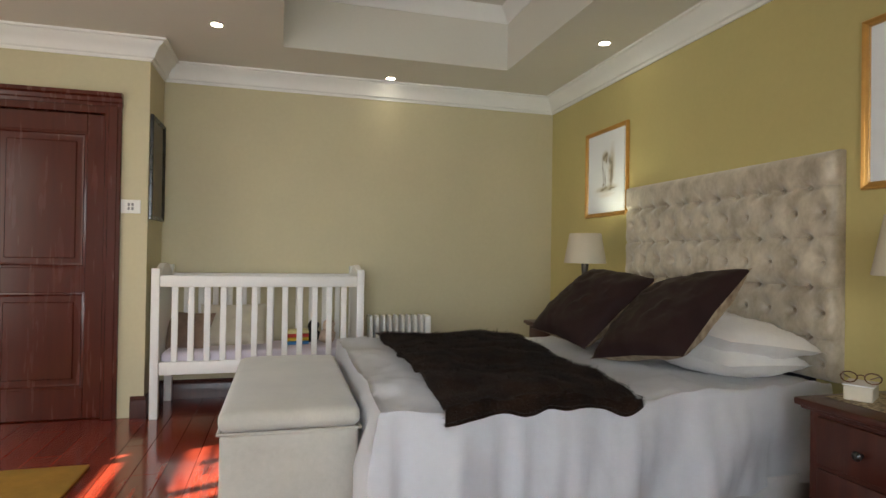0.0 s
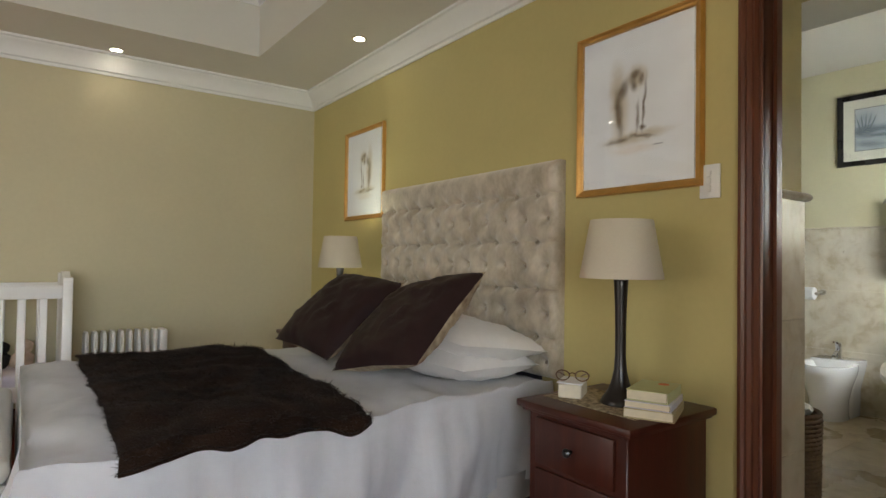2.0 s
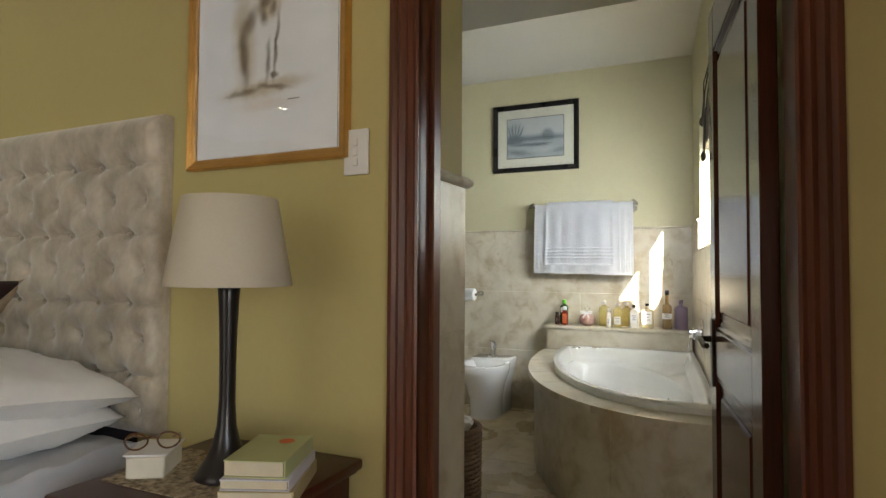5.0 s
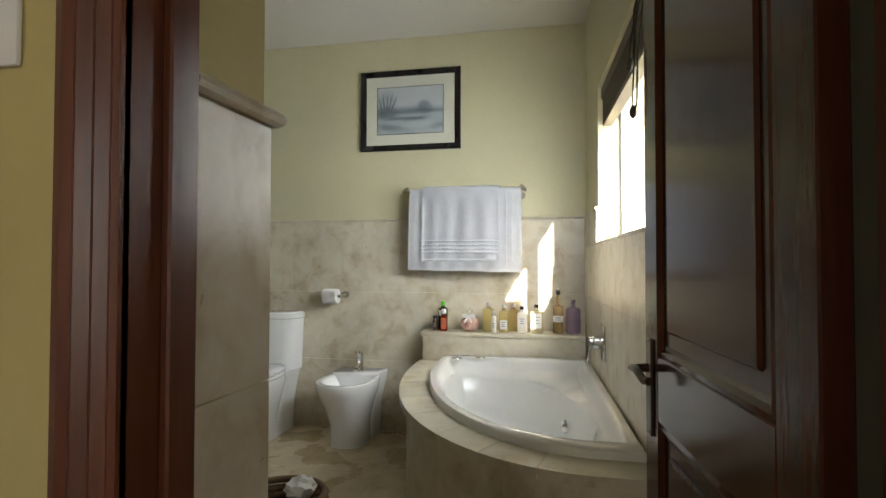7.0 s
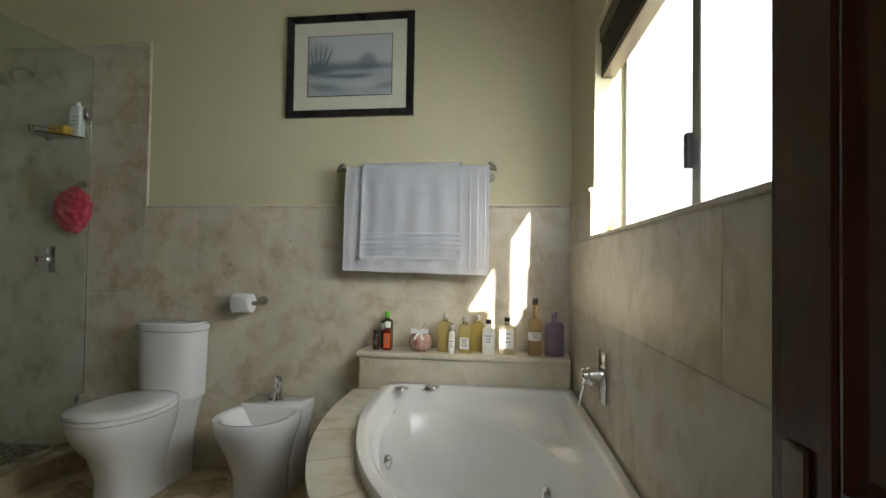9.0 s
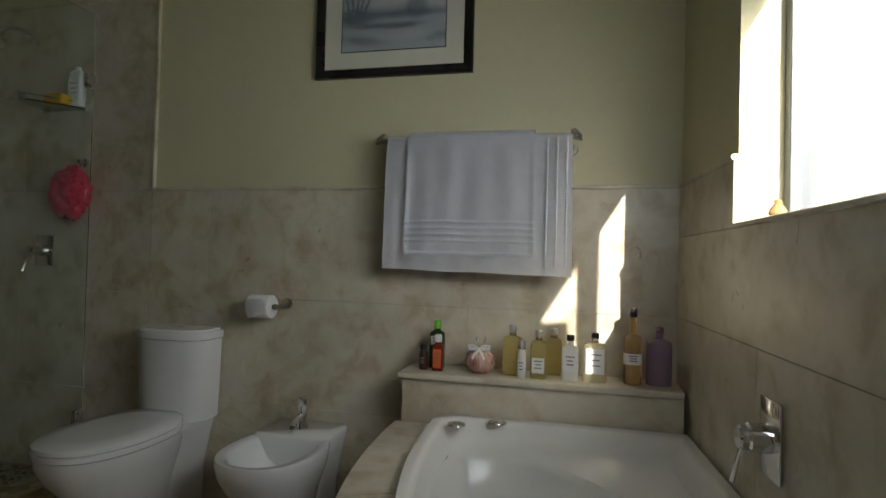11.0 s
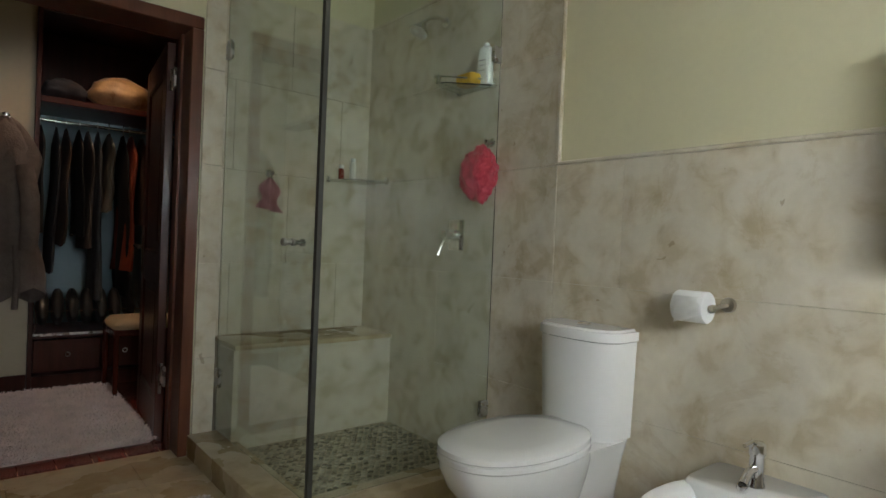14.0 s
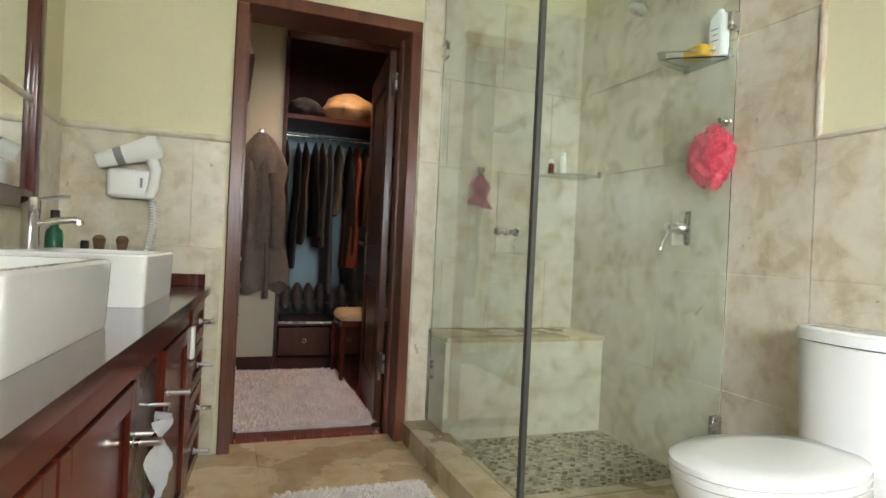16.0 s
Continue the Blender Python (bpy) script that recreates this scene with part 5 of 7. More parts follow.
part("drain", bm_lathe([(0.001, 0.279), (0.022, 0.279), (0.024, 0.276)], 18, at=(6.04, 0, 0)), M_CHROME, bd)

# toilet roll
tp = thing("toilet_roll_holder", "pewter holder with a white toilet roll", "toilet roll", (6.30, 2.68, 0.895))
part("roll", bm_lathe([(0.018, -0.05), (0.048, -0.05), (0.050, -0.046), (0.050, 0.046), (0.048, 0.05), (0.018, 0.05)], 28, axis="y"), M_LABEL, tp, "white paper roll")
part("loose_sheet", bm_grid(lambda u, v: (-0.051 - 0.006 * math.sin(u * 3) + 0.004 * noise.noise(Vector((u * 4, v * 4, 1))), -0.045 + 0.08 * v + 0.012 * noise.noise(Vector((u * 3, v * 3, 0))), 0.035 - 0.075 * u * (0.75 + 0.4 * v)), 8, 8, thick=0.001), M_LABEL, tp)
bm = bm_tube([(0, -0.045, 0), (0, -0.07, 0.0), (0.02, -0.078, 0.006), (0.07, -0.08, 0.01)], 0.007, 8)
bm_lathe([(0.001, 0.056), (0.022, 0.058), (0.024, 0.066), (0.024, 0.073)], 16, bm, (0, -0.08, 0.01), axis="x")
bm_lathe([(0.001, -0.013), (0.012, -0.008), (0.013, 0.0), (0.009, 0.01)], 12, bm, (0, -0.062, 0), axis="y")
part("arm", bm, M_PEWTER, tp)

# towel rail with two towels
rl = thing("towel_rail", "pewter towel rail with scrolled ends", "towel rail", (0, 0, 0))
RX_, RZ_ = 6.275, 1.585
part("bar", bm_tube([(RX_, 1.39, RZ_), (RX_, 2.155, RZ_)], 0.008, 12), M_PEWTER, rl)
for y, s in ((1.37, -1), (2.17, 1)):
    sc = [(RX_, y - s * 0.02 + s * (0.024 - 0.0028 * k) * math.cos(k * 0.72 + math.pi * 1.0) * -1, RZ_ + 0.012 + (0.024 - 0.0028 * k) * math.sin(k * 0.72 - 1.2)) for k in range(8)]
    part("scroll", bm_tube([(RX_, y - s * 0.05, RZ_)] + sc, 0.0075, 8), M_PEWTER, rl)
    bm = bm_tube([(RX_, y - s * 0.035, RZ_), (RX_ + 0.05, y - s * 0.035, RZ_ - 0.01), (FW - 0.005, y - s * 0.035, RZ_ - 0.03)], 0.0075, 10)
    bm_lathe([(0.001, -0.012), (0.02, -0.010), (0.024, -0.001)], 16, bm, (FW, y - s * 0.035, RZ_ - 0.03), axis="x")
    part("bracket", bm, M_PEWTER, rl)


def hung_towel(y0, y1, front, back, off, seed, sag=0.0, bands=0):
    """A towel over the rail: u along the rail, v over it from the front hem to the back hem."""
    def f(u, v):
        y = y0 + (y1 - y0) * u
        total = front + back + math.pi * off
        s = v * total
        fold = 0.006 * noise.noise(Vector((y * 9, s * 1.5, seed))) + 0.003 * math.sin(y * 60 + seed + 2 * noise.noise(Vector((y * 3, s, 5))))
        if s < front:
            d = front - s
            low = front - d
            if bands and 0.05 < low < 0.05 + 0.024 * bands:
                fold += 0.0028 * max(0.0, math.sin((low - 0.05) / 0.024 * 2 * math.pi))
            hem_ = 0.004 if low < 0.012 or min(u, 1 - u) * (y1 - y0) < 0.010 else 0.0
            fold += hem_
            return (RX_ - off - (fold + 0.006) * min(1, d / 0.12), y + 0.014 * (u - 0.5) * d * 2, RZ_ - d - sag * d * (1 - u) * 0.2 + 0.006 * noise.noise(Vector((y * 5, 0, seed))))
        if s < front + math.pi * off:
            a = (s - front) / off
            return (RX_ - off * math.cos(a), y, RZ_ + off * math.sin(a))
        d = s - front - math.pi * off
        return (RX_ + off + 0.002 + abs(fold) * 0.5, y, RZ_ - d)
    return f


tw = thing("towel", "large white bath towel hung over the rail", "towel", group="towels on the rail")
part("cloth", bm_grid(hung_towel(1.40, 2.12, 0.51, 0.42, 0.014, 1.0, 0.15), 60, 60, thick=0.008), M_TOWEL, tw, smooth=70)
for i in range(3):
    part("woven_band", bm_box(RX_ - 0.0285, 1.415 + i * 0.036, RZ_ - 0.49, RX_ - 0.0215, 1.421 + i * 0.036, RZ_ - 0.01, 0.002, 1), M_TOWEL, tw)
tw2 = thing("towel", "small white hand towel with banded hem over the bath towel", "towel", group="towels on the rail")
part("cloth", bm_grid(hung_towel(1.540, 2.03, 0.455, 0.3, 0.028, 4.0, 0.0, 4), 72, 230, thick=0.008), M_TOWEL, tw2, smooth=70)

# landscape picture


def framed(name, label, at, rz, w, h, frame_w, frame_d, frame_mat, profile_mat=None, mat_w=0.0, mount=M_PAPER):
    """A framed picture in the x-z plane, its face towards -y, then turned by rz; its middle at `at`."""
    pc = thing(name, label, "picture", at, rz)
    o, i = (w / 2, h / 2), (w / 2 - frame_w, h / 2 - frame_w)
    for a, b in ((((-o[0], -o[1]), (o[0], -o[1])), ((-i[0], -i[1]), (i[0], -i[1]))), (((o[0], -o[1]), (o[0], o[1])), ((i[0], -i[1]), (i[0], i[1]))), (((o[0], o[1]), (-o[0], o[1])), ((i[0], i[1]), (-i[0], i[1]))), (((-o[0], o[1]), (-o[0], -o[1])), ((-i[0], i[1]), (-i[0], -i[1])))):
        bm = bmesh.new()
        prof = [(0, 0.0), (0, -frame_d * 0.75), (0.12, -frame_d), (0.35, -frame_d * 0.92), (0.5, -frame_d * 0.72), (0.75, -frame_d * 0.66), (0.9, -frame_d * 0.5), (1, -frame_d * 0.4), (1, 0)]
        rr = [[bm.verts.new((a[e][0] + (b[e][0] - a[e][0]) * t, y, a[e][1] + (b[e][1] - a[e][1]) * t)) for t, y in prof] for e in (0, 1)]
        for k in range(len(prof)):
            m = (k + 1) % len(prof)
            bm.faces.new((rr[0][k], rr[0][m], rr[1][m], rr[1][k]))
        bmesh.ops.recalc_face_normals(bm, faces=bm.faces)
        part("frame_side", bm, frame_mat, pc, smooth=35)
    part("mount", bm_box(-i[0] - 0.004, -frame_d * 0.30, -i[1] - 0.004, i[0] + 0.004, -0.001, i[1] + 0.004), mount, pc, smooth=None)
    return pc, i


M_MOUNT = mat("cream_mount", (0.66, 0.64, 0.50), 0.8, var=0.03, scale=8)
pc, i = framed("landscape_picture", "dark framed grey-blue lake landscape with a cream mount", (FW - 0.001, 2.152, 2.15), 270, 0.694, 0.545, 0.04, 0.024, M_BLACK, mount=M_MOUNT)
part("inner_line", bm_box(-0.232, -0.0086, -0.162, 0.232, -0.0072, 0.162), M_BLACK, pc)
SLATE, MIST, PALE = (0.10, 0.13, 0.14), (0.27, 0.31, 0.32), (0.50, 0.52, 0.50)
lake = [(0.0, -0.10, 0.30, 0.11, 0, 0.35, 0.55, MIST), (0.02, -0.005, 0.26, 0.030, 0, 0.5, 0.75, MIST), (0.10, 0.018, 0.045, 0.042, 0, 0.5, 0.7, SLATE), (0.05, -0.008, 0.19, 0.014, 0, 0.7, 0.7, SLATE),
        (-0.165, 0.055, 0.065, 0.075, 10, 0.6, 0.65, MIST), (-0.17, -0.015, 0.085, 0.040, 0, 0.6, 0.75, SLATE), (-0.06, -0.055, 0.10, 0.011, 0, 0.7, 0.8, SLATE), (0.05, -0.058, 0.07, 0.012, 4, 0.7, 0.8, SLATE),
        (-0.14, -0.115, 0.10, 0.020, -8, 0.8, 0.6, SLATE), (0.20, -0.11, 0.07, 0.016, 6, 0.8, 0.5, SLATE), (0.07, -0.10, 0.09, 0.018, 0, 0.9, 0.55, PALE)]
lake += [(-0.205 + 0.022 * k, 0.035 + 0.012 * (k % 2), 0.0045, 0.062, (k - 1.5) * -9, 0.6, 0.85, SLATE) for k in range(5)]
part("painted_sheet", bm_box(-0.228, -0.0098, -0.158, 0.228, -0.0088, 0.158), painted("lake_watercolour", PALE, lake, 0.007, 45), pc, "grey lake scene in watercolour", smooth=None)
pg = part("glazing", bm_box(-i[0] - 0.001, -0.0175, -i[1] - 0.001, i[0] + 0.001, -0.0155, i[1] + 0.001), M_PICGLASS, pc, smooth=None)
pg.visible_shadow = False

# window blind
M_SLAT = mat("dark_wood_slat", (0.07, 0.045, 0.025), 0.45, var=0.3, scale=5, stretch=(1, 9, 9))
bl = thing("window_blind", "dark wooden venetian blind pulled up, with looped cords", "blind")
bl.matrix_world = SKEW_WIN
part("headrail", bm_box(WX0 + 0.01, 0.915, 1.975, WX1 - 0.005, 0.985, 2.035, 0.004, 1), M_SLAT, bl)
for k in range(14):
    part("slat", bm_box(WX0 + 0.015, 0.925, 1.866 + k * 0.0078, WX1 - 0.01, 0.978, 1.8692 + k * 0.0078), M_SLAT, bl, smooth=None)
part("bottom_rail", bm_box(WX0 + 0.015, 0.925, 1.836, WX1 - 0.01, 0.978, 1.861, 0.003, 1), M_SLAT, bl)
M_CORD = mat("dark_cord", (0.05, 0.04, 0.02), 0.8, var=0.1, scale=20)
for x, zl in ((4.215, 1.50), (4.26, 1.64)):
    part("cord", bm_tube([(x, 0.985, 1.99), (x + 0.01, 1.06, 1.90), (x + 0.012, 1.085, 1.75), (x + 0.035, 1.09, zl + 0.04), (x + 0.01, 1.092, zl), (x - 0.03, 1.09, zl + 0.03), (x - 0.035, 1.088, zl + 0.15), (x - 0.01, 1.06, 1.90), (x - 0.005, 0.985, 1.99)], 0.0022, 6), M_CORD, bl)
    part("cord_toggle", bm_lathe([(0.002, 0.0), (0.009, 0.008), (0.010, 0.022), (0.004, 0.035)], 10, at=(x + 0.012, 1.092, zl)), M_SLAT, bl)
dk = thing("sill_ornament", "small amber glass ornament on the window sill", "ornament", (5.60, 0.905, WZ0 + 0.0125))
part("body", bm_lathe([(0.001, 0), (0.018, 0.002), (0.022, 0.014), (0.016, 0.028), (0.008, 0.036), (0.010, 0.044), (0.001, 0.048)], 14), M_AMBER, dk)

# shower
sh = thing("shower_enclosure", "frameless glass shower enclosure on a stone kerb", "shower")
GX, GYF, KZ = 5.495, 3.665, 0.10
part("kerb_side", bm_box(5.362, 3.575, 0.0, 5.535, CW - 0.013, KZ, 0.004, 2), M_TRAVFLOOR, sh, "stone kerb")
part("kerb_front", bm_box(5.536, 3.575, 0.0, FW - 0.013, 3.735, KZ, 0.004, 2), M_TRAVFLOOR, sh, "stone kerb")
for nm, b in (("door_pane", (GX - 0.004, GYF + 0.013, KZ + 0.008, GX + 0.004, CW - 0.016, 2.25)), ("front_pane", (GX + 0.010, GYF - 0.004, KZ + 0.004, FW - 0.0135, GYF + 0.004, 2.25))):
    g = part(nm, bm_box(*b), M_BATHGLASS, sh, "clear toughened glass", smooth=None)
    g.visible_shadow = False
M_PROFILE = mat("dark_anodised_profile", (0.07, 0.07, 0.06), 0.4, 0.0, var=0.04, scale=4)
part("corner_profile", bm_box(GX - 0.008, GYF - 0.008, KZ + 0.001, GX + 0.0105, GYF + 0.0135, 2.252), M_PROFILE, sh, "slim metal corner profile")
for z in (0.32, 1.92):
    part("hinge", bm_box(GX - 0.014, CW - 0.07, z, GX + 0.014, CW - 0.013, z + 0.09, 0.003, 1), M_STEEL, sh)
    part("clamp", bm_box(FW - 0.06, GYF - 0.014, z - 0.03, FW - 0.013, GYF + 0.014, z + 0.04, 0.003, 1), M_STEEL, sh)
bm = bm_lathe([(0.011, -0.05), (0.015, -0.046), (0.015, -0.034), (0.009, -0.03), (0.009, -0.012), (0.014, -0.008), (0.014, 0.008), (0.009, 0.012), (0.009, 0.03), (0.015, 0.034), (0.015, 0.046), (0.011, 0.05)], 18, at=(GX, 3.86, 1.045), axis="x")
part("door_knob", bm, M_STEEL, sh, "turned metal door knob")
part("tray_floor", bm_box(5.536, 3.736, 0.0, FW - 0.013, 4.762, 0.06), M_GROUT, sh)
rng = random.Random(11)
M_PEB = mat("olive_pebble_mosaic", (0.20, 0.17, 0.10), 0.4, scale=18, color2=(0.50, 0.45, 0.32), fine=60)
pn = M_PEB.node_tree
isl, ram = pn.nodes.new("ShaderNodeNewGeometry"), pn.nodes.new("ShaderNodeValToRGB")
ram.color_ramp.elements[0].color, ram.color_ramp.elements[1].color = (0.10, 0.085, 0.045, 1), (0.56, 0.50, 0.36, 1)
pn.links.new(isl.outputs["Random Per Island"], ram.inputs[0])
pn.links.new(ram.outputs[0], pn.nodes["Principled BSDF"].inputs["Base Color"])
peb = bmesh.new()
for gx in range(27):
    for gy in range(33):
        x = 5.555 + gx * 0.0315 + (0.0155 if gy % 2 else 0) + rng.uniform(-0.004, 0.004)
        y = 3.755 + gy * 0.0222 + rng.uniform(-0.003, 0.003)
        if x > 6.355 or y > 4.435:
            continue
        rx, ry, a = rng.uniform(0.012, 0.0165), rng.uniform(0.009, 0.0115), rng.uniform(-0.5, 0.5)
        lo, hi = [], []
        for k in range(6):
            t = a + k * math.pi / 3
            lo.append(peb.verts.new((x + rx * math.cos(t), y + ry * math.sin(t), 0.0598)))
            hi.append(peb.verts.new((x + 0.72 * rx * math.cos(t), y + 0.72 * ry * math.sin(t), 0.0655)))
        peb.faces.new(hi)
        for k in range(6):
            peb.faces.new((lo[k], lo[(k + 1) % 6], hi[(k + 1) % 6], hi[k]))
part("pebble_mosaic", peb, M_PEB, sh, "olive grey pebble mosaic", smooth=60, kind="stuff")
bn = thing("shower_bench", "built-in travertine shower bench", "bench")
part("bench_front", bm_box(5.50, 4.45, 0.0, FW - 0.013, 4.762, 0.527, 0.003, 1), M_TRAV, bn)
part("bench_top", bm_box(5.50, 4.435, 0.528, FW - 0.013, 4.762, 0.553, 0.005, 2), M_TRAVFLOOR, bn)

sm = thing("shower_mixer", "square chrome shower mixer with a lever", "mixer tap", (FW - 0.0125, 3.92, 1.108))
part("plate", bm_box(-0.008, -0.055, -0.075, 0, 0.055, 0.075, 0.004, 2), M_CHROME, sm)
part("body", bm_lathe([(0.028, -0.006), (0.028, -0.04), (0.022, -0.045), (0.022, -0.085), (0.001, -0.087)], 20, axis="x"), M_CHROME, sm)
part("lever", bm_tube([(-0.07, 0.0, -0.01), (-0.095, 0.004, -0.055), (-0.11, 0.006, -0.10)], 0.0065, 8), M_CHROME, sm)
hd = thing("overhead_shower", "chrome shower head on a wall arm", "shower", (FW - 0.0125, 4.06, 2.16))
part("arm", bm_tube([(0, 0, 0.02), (-0.06, 0, 0.03), (-0.12, 0, 0.01), (-0.15, 0, -0.02)], 0.010, 10), M_CHROME, hd)
j = part("rose", bm_lathe([(0.014, 0.0), (0.02, -0.02), (0.045, -0.05), (0.046, -0.062), (0.001, -0.060)], 24), M_CHROME, hd)
j.matrix_basis = pose(-0.15, 0, -0.02, 0, 28, 0)
part("wall_flange", bm_lathe([(0.028, -0.001), (0.026, -0.010), (0.012, -0.014)], 18, at=(0, 0, 0.02), axis="x"), M_CHROME, hd)


def wall_hook(label, at, along):
    hk = thing("wall_hook", label, "hook", at)
    bm = bm_lathe([(0.022, -0.001), (0.020, -0.008), (0.008, -0.010), (0.007, -0.03), (0.013, -0.034), (0.013, -0.044), (0.001, -0.046)], 16, axis="x")
    bm_tube([(-0.02, 0, -0.004), (-0.032, 0, -0.03), (-0.045, 0, -0.034), (-0.052, 0, -0.022)], 0.004, 6, bm)
    part("peg", bm, M_CHROME, hk)
    hk.matrix_world = pose(*at, 0, 0, along)
    return hk


wall_hook("chrome hook holding a shower cap", (FW - 0.0125, 3.70, 1.535), 0)
wall_hook("chrome hook holding a pink cloth", (5.765, 4.7625, 1.40), 90)
M_CAP = mat("pink_red_dotted_plastic", (0.42, 0.025, 0.055), 0.35, scale=55, color2=(0.62, 0.09, 0.12), fine=100, bump=0.3, bscale=30)
cap = thing("bathing_cap", "pink-red dotted shower cap hung on a hook", "shower cap", (FW - 0.078, 3.715, 1.385))
bm = bmesh.new()
bmesh.ops.create_uvsphere(bm, u_segments=72, v_segments=40, radius=1.0)
for v in bm.verts:
    a = math.atan2(v.co.z, v.co.y)
    r = 1 + 0.16 * noise.noise(v.co * 1.9) + 0.10 * noise.noise(v.co * 4.1) + 0.05 * math.sin(a * 13 + 3 * noise.noise(v.co * 2)) * (1 - 0.6 * abs(v.co.x))
    dent = 1 + 0.35 * noise.noise(v.co * 3.3 + Vector((4, 1, 2)))
    v.co = Vector((v.co.x * 0.055 * dent, v.co.y * 0.112 * r, v.co.z * 0.126 * r))
part("cap", bm, M_CAP, cap, smooth=80)
part("gathered_edge", bm_tube([(-0.03 - 0.004 * math.sin(k), 0.035 + 0.014 * math.cos(k * 0.7), 0.09 - 0.018 * k) for k in range(11)], 0.007, 8), M_CAP, cap)
M_PINK = mat("pink_terry", (0.68, 0.36, 0.38), 0.95, var=0.15, scale=20, bump=0.4, bscale=200)
cl = thing("face_cloth", "small pink face cloth hung on a hook", "cloth", (5.765, 4.735, 1.375))


def cloth(u, v):
    return (-0.012 + (0.125 * min(1.0, v * 2.2) + 0.02) * (u - 0.5) * (0.8 + 0.3 * math.sin(v * 7)), -0.018 + 0.016 * math.sin(u * 11) * (0.4 + v), -v * 0.155 - 0.03 * v * u)


part("cloth", bm_grid(cloth, 16, 12, thick=0.005), M_PINK, cl, smooth=70)
# corner shelves
g = thing("glass_shelf", "glass corner shelf on chrome wire with bath bottles", "shelf", (FW - 0.0125, 3.80, 1.795))
gl = part("plate", bm_extrude([(0, -0.115), (-0.19, 0.02), (-0.205, 0.06), (-0.17, 0.095), (0, 0.14)], -0.003, 0.003), M_BATHGLASS, g)
part("wire_rail", bm_tube([(0, -0.112, 0.026), (-0.10, -0.045, 0.026), (-0.215, 0.035, 0.026), (-0.226, 0.06, 0.026), (-0.19, 0.095, 0.026), (0, 0.142, 0.026)], 0.0042, 8), M_CHROME, g)
for x, y in ((-0.012, -0.104), (-0.012, 0.134), (-0.215, 0.045)):
    part("clip", bm_box(x - 0.011, y - 0.010, -0.012, x + 0.011, y + 0.010, 0.034, 0.003, 1), M_CHROME, g)
sp = thing("sponge", "yellow bath sponge on the glass shelf", "sponge", (FW - 0.092, 3.79, 1.7985))
part("block", bm_box(-0.035, -0.055, 0, 0.035, 0.055, 0.05, 0.012, 3), mat("yellow_sponge", (0.62, 0.36, 0.03), 0.9, var=0.12, scale=40, bump=0.5, bscale=90), sp)
LZ = 1.7985
b = bottle("white shampoo bottle with a printed label on the shower shelf", FW - 0.046, 3.728, 0.078, 0.045, 0.19, 0.0, M_SWITCH, M_SWITCH, (0.15, 0.75), False, 0.014, square=3.2)
b["group"] = "bottles in the shower"
d = thing("soap_shelf", "chrome wire corner shelf with small bottles", "shelf", (FW - 0.0125, 4.762, 1.40))
CS = [(-0.275 * math.cos(a * math.pi / 20) + 0.0, -0.235 * math.sin(a * math.pi / 20), 0.0) for a in range(11)]
part("wire_rim", bm_tube([(x * 0.97, y * 0.97, 0.0) for x, y, z in CS], 0.006, 8), M_CHROME, d)
part("dish", bm_extrude([(-0.002, -0.002)] + [(x * 0.94, y * 0.94) for x, y, z in CS], -0.004, 0.003), M_BATHGLASS, d)
for x, y in ((-0.262, -0.006), (-0.006, -0.222)):
    part("wall_clip", bm_box(x - 0.014, y - 0.014, -0.014, x + 0.005, y + 0.005, 0.022, 0.003, 1), M_CHROME, d)
LZ = 1.4035
for bx, bw, bh, bmat, lb in ((6.16, 0.032, 0.085, M_REDLIQ, "small brown bottle on the soap shelf"), (6.235, 0.034, 0.13, M_CREAMBOT, "slim white bottle on the soap shelf")):
    b = bottle(lb, bx, 4.70, bw, bw, bh, 0.005, bmat, M_SWITCH, None, True, 0.02)
    b["group"] = "bottles in the shower"

# vanity
VZ = 0.77
vn = thing("vanity_unit", "long red mahogany vanity with doors, drawers and steel handles", "vanity", (4.44, 4.46, 0), -4.0)
part("worktop", bm_extrude([(-0.585, 0.004), (0.012, 0.010), (0.012, -2.19), (-0.44, -2.19)], VZ - 0.03, VZ), M_TOP, vn)
part("upstand", bm_box(-0.25, -0.012, VZ, -0.012, 0.006, VZ + 0.05, 0.003, 1), M_MAHOG, vn)
part("carcass", bm_extrude([(-0.58, -0.004), (-0.03, -0.004), (-0.03, -2.18), (-0.435, -2.18)], 0.05, VZ - 0.031), M_CABINET, vn)
part("plinth", bm_extrude([(-0.57, -0.02), (-0.07, -0.02), (-0.07, -2.16), (-0.43, -2.16)], 0.0, 0.05), M_MAHOG_DARK, vn)
part("apron", bm_box(-0.03, -2.18, VZ - 0.10, -0.012, -0.42, VZ - 0.031, 0.003, 1), M_CABINET, vn)


def shaker(y0, y1, z0, z1, parent, name="door"):
    x0, x1 = -0.030, -0.008
    face = part(name, bm_box(x0, y0, z0, x1 - 0.011, y1, z1), M_CABINET, parent, smooth=25)
    t = min(0.05, (z1 - z0) * 0.28)
    for b in ((y0, y0 + t, z0, z1), (y1 - t, y1, z0, z1), (y0 + t, y1 - t, z0, z0 + t), (y0 + t, y1 - t, z1 - t, z1)):
        part("frame_rail", bm_box(x1 - 0.011, b[0], b[2], x1, b[1], b[3], 0.002, 1), M_CABINET, face, smooth=25)
    return face


def peg(parent, y, z):
    bm = bm_tube([(-0.008, y, z), (0.05, y, z)], 0.0085, 12)
    bm_lathe([(0.012, -0.008), (0.012, -0.004), (0.009, -0.002)], 14, bm, (0, y, z), axis="x")
    part("handle", bm, M_STEEL, parent, "steel peg handle")


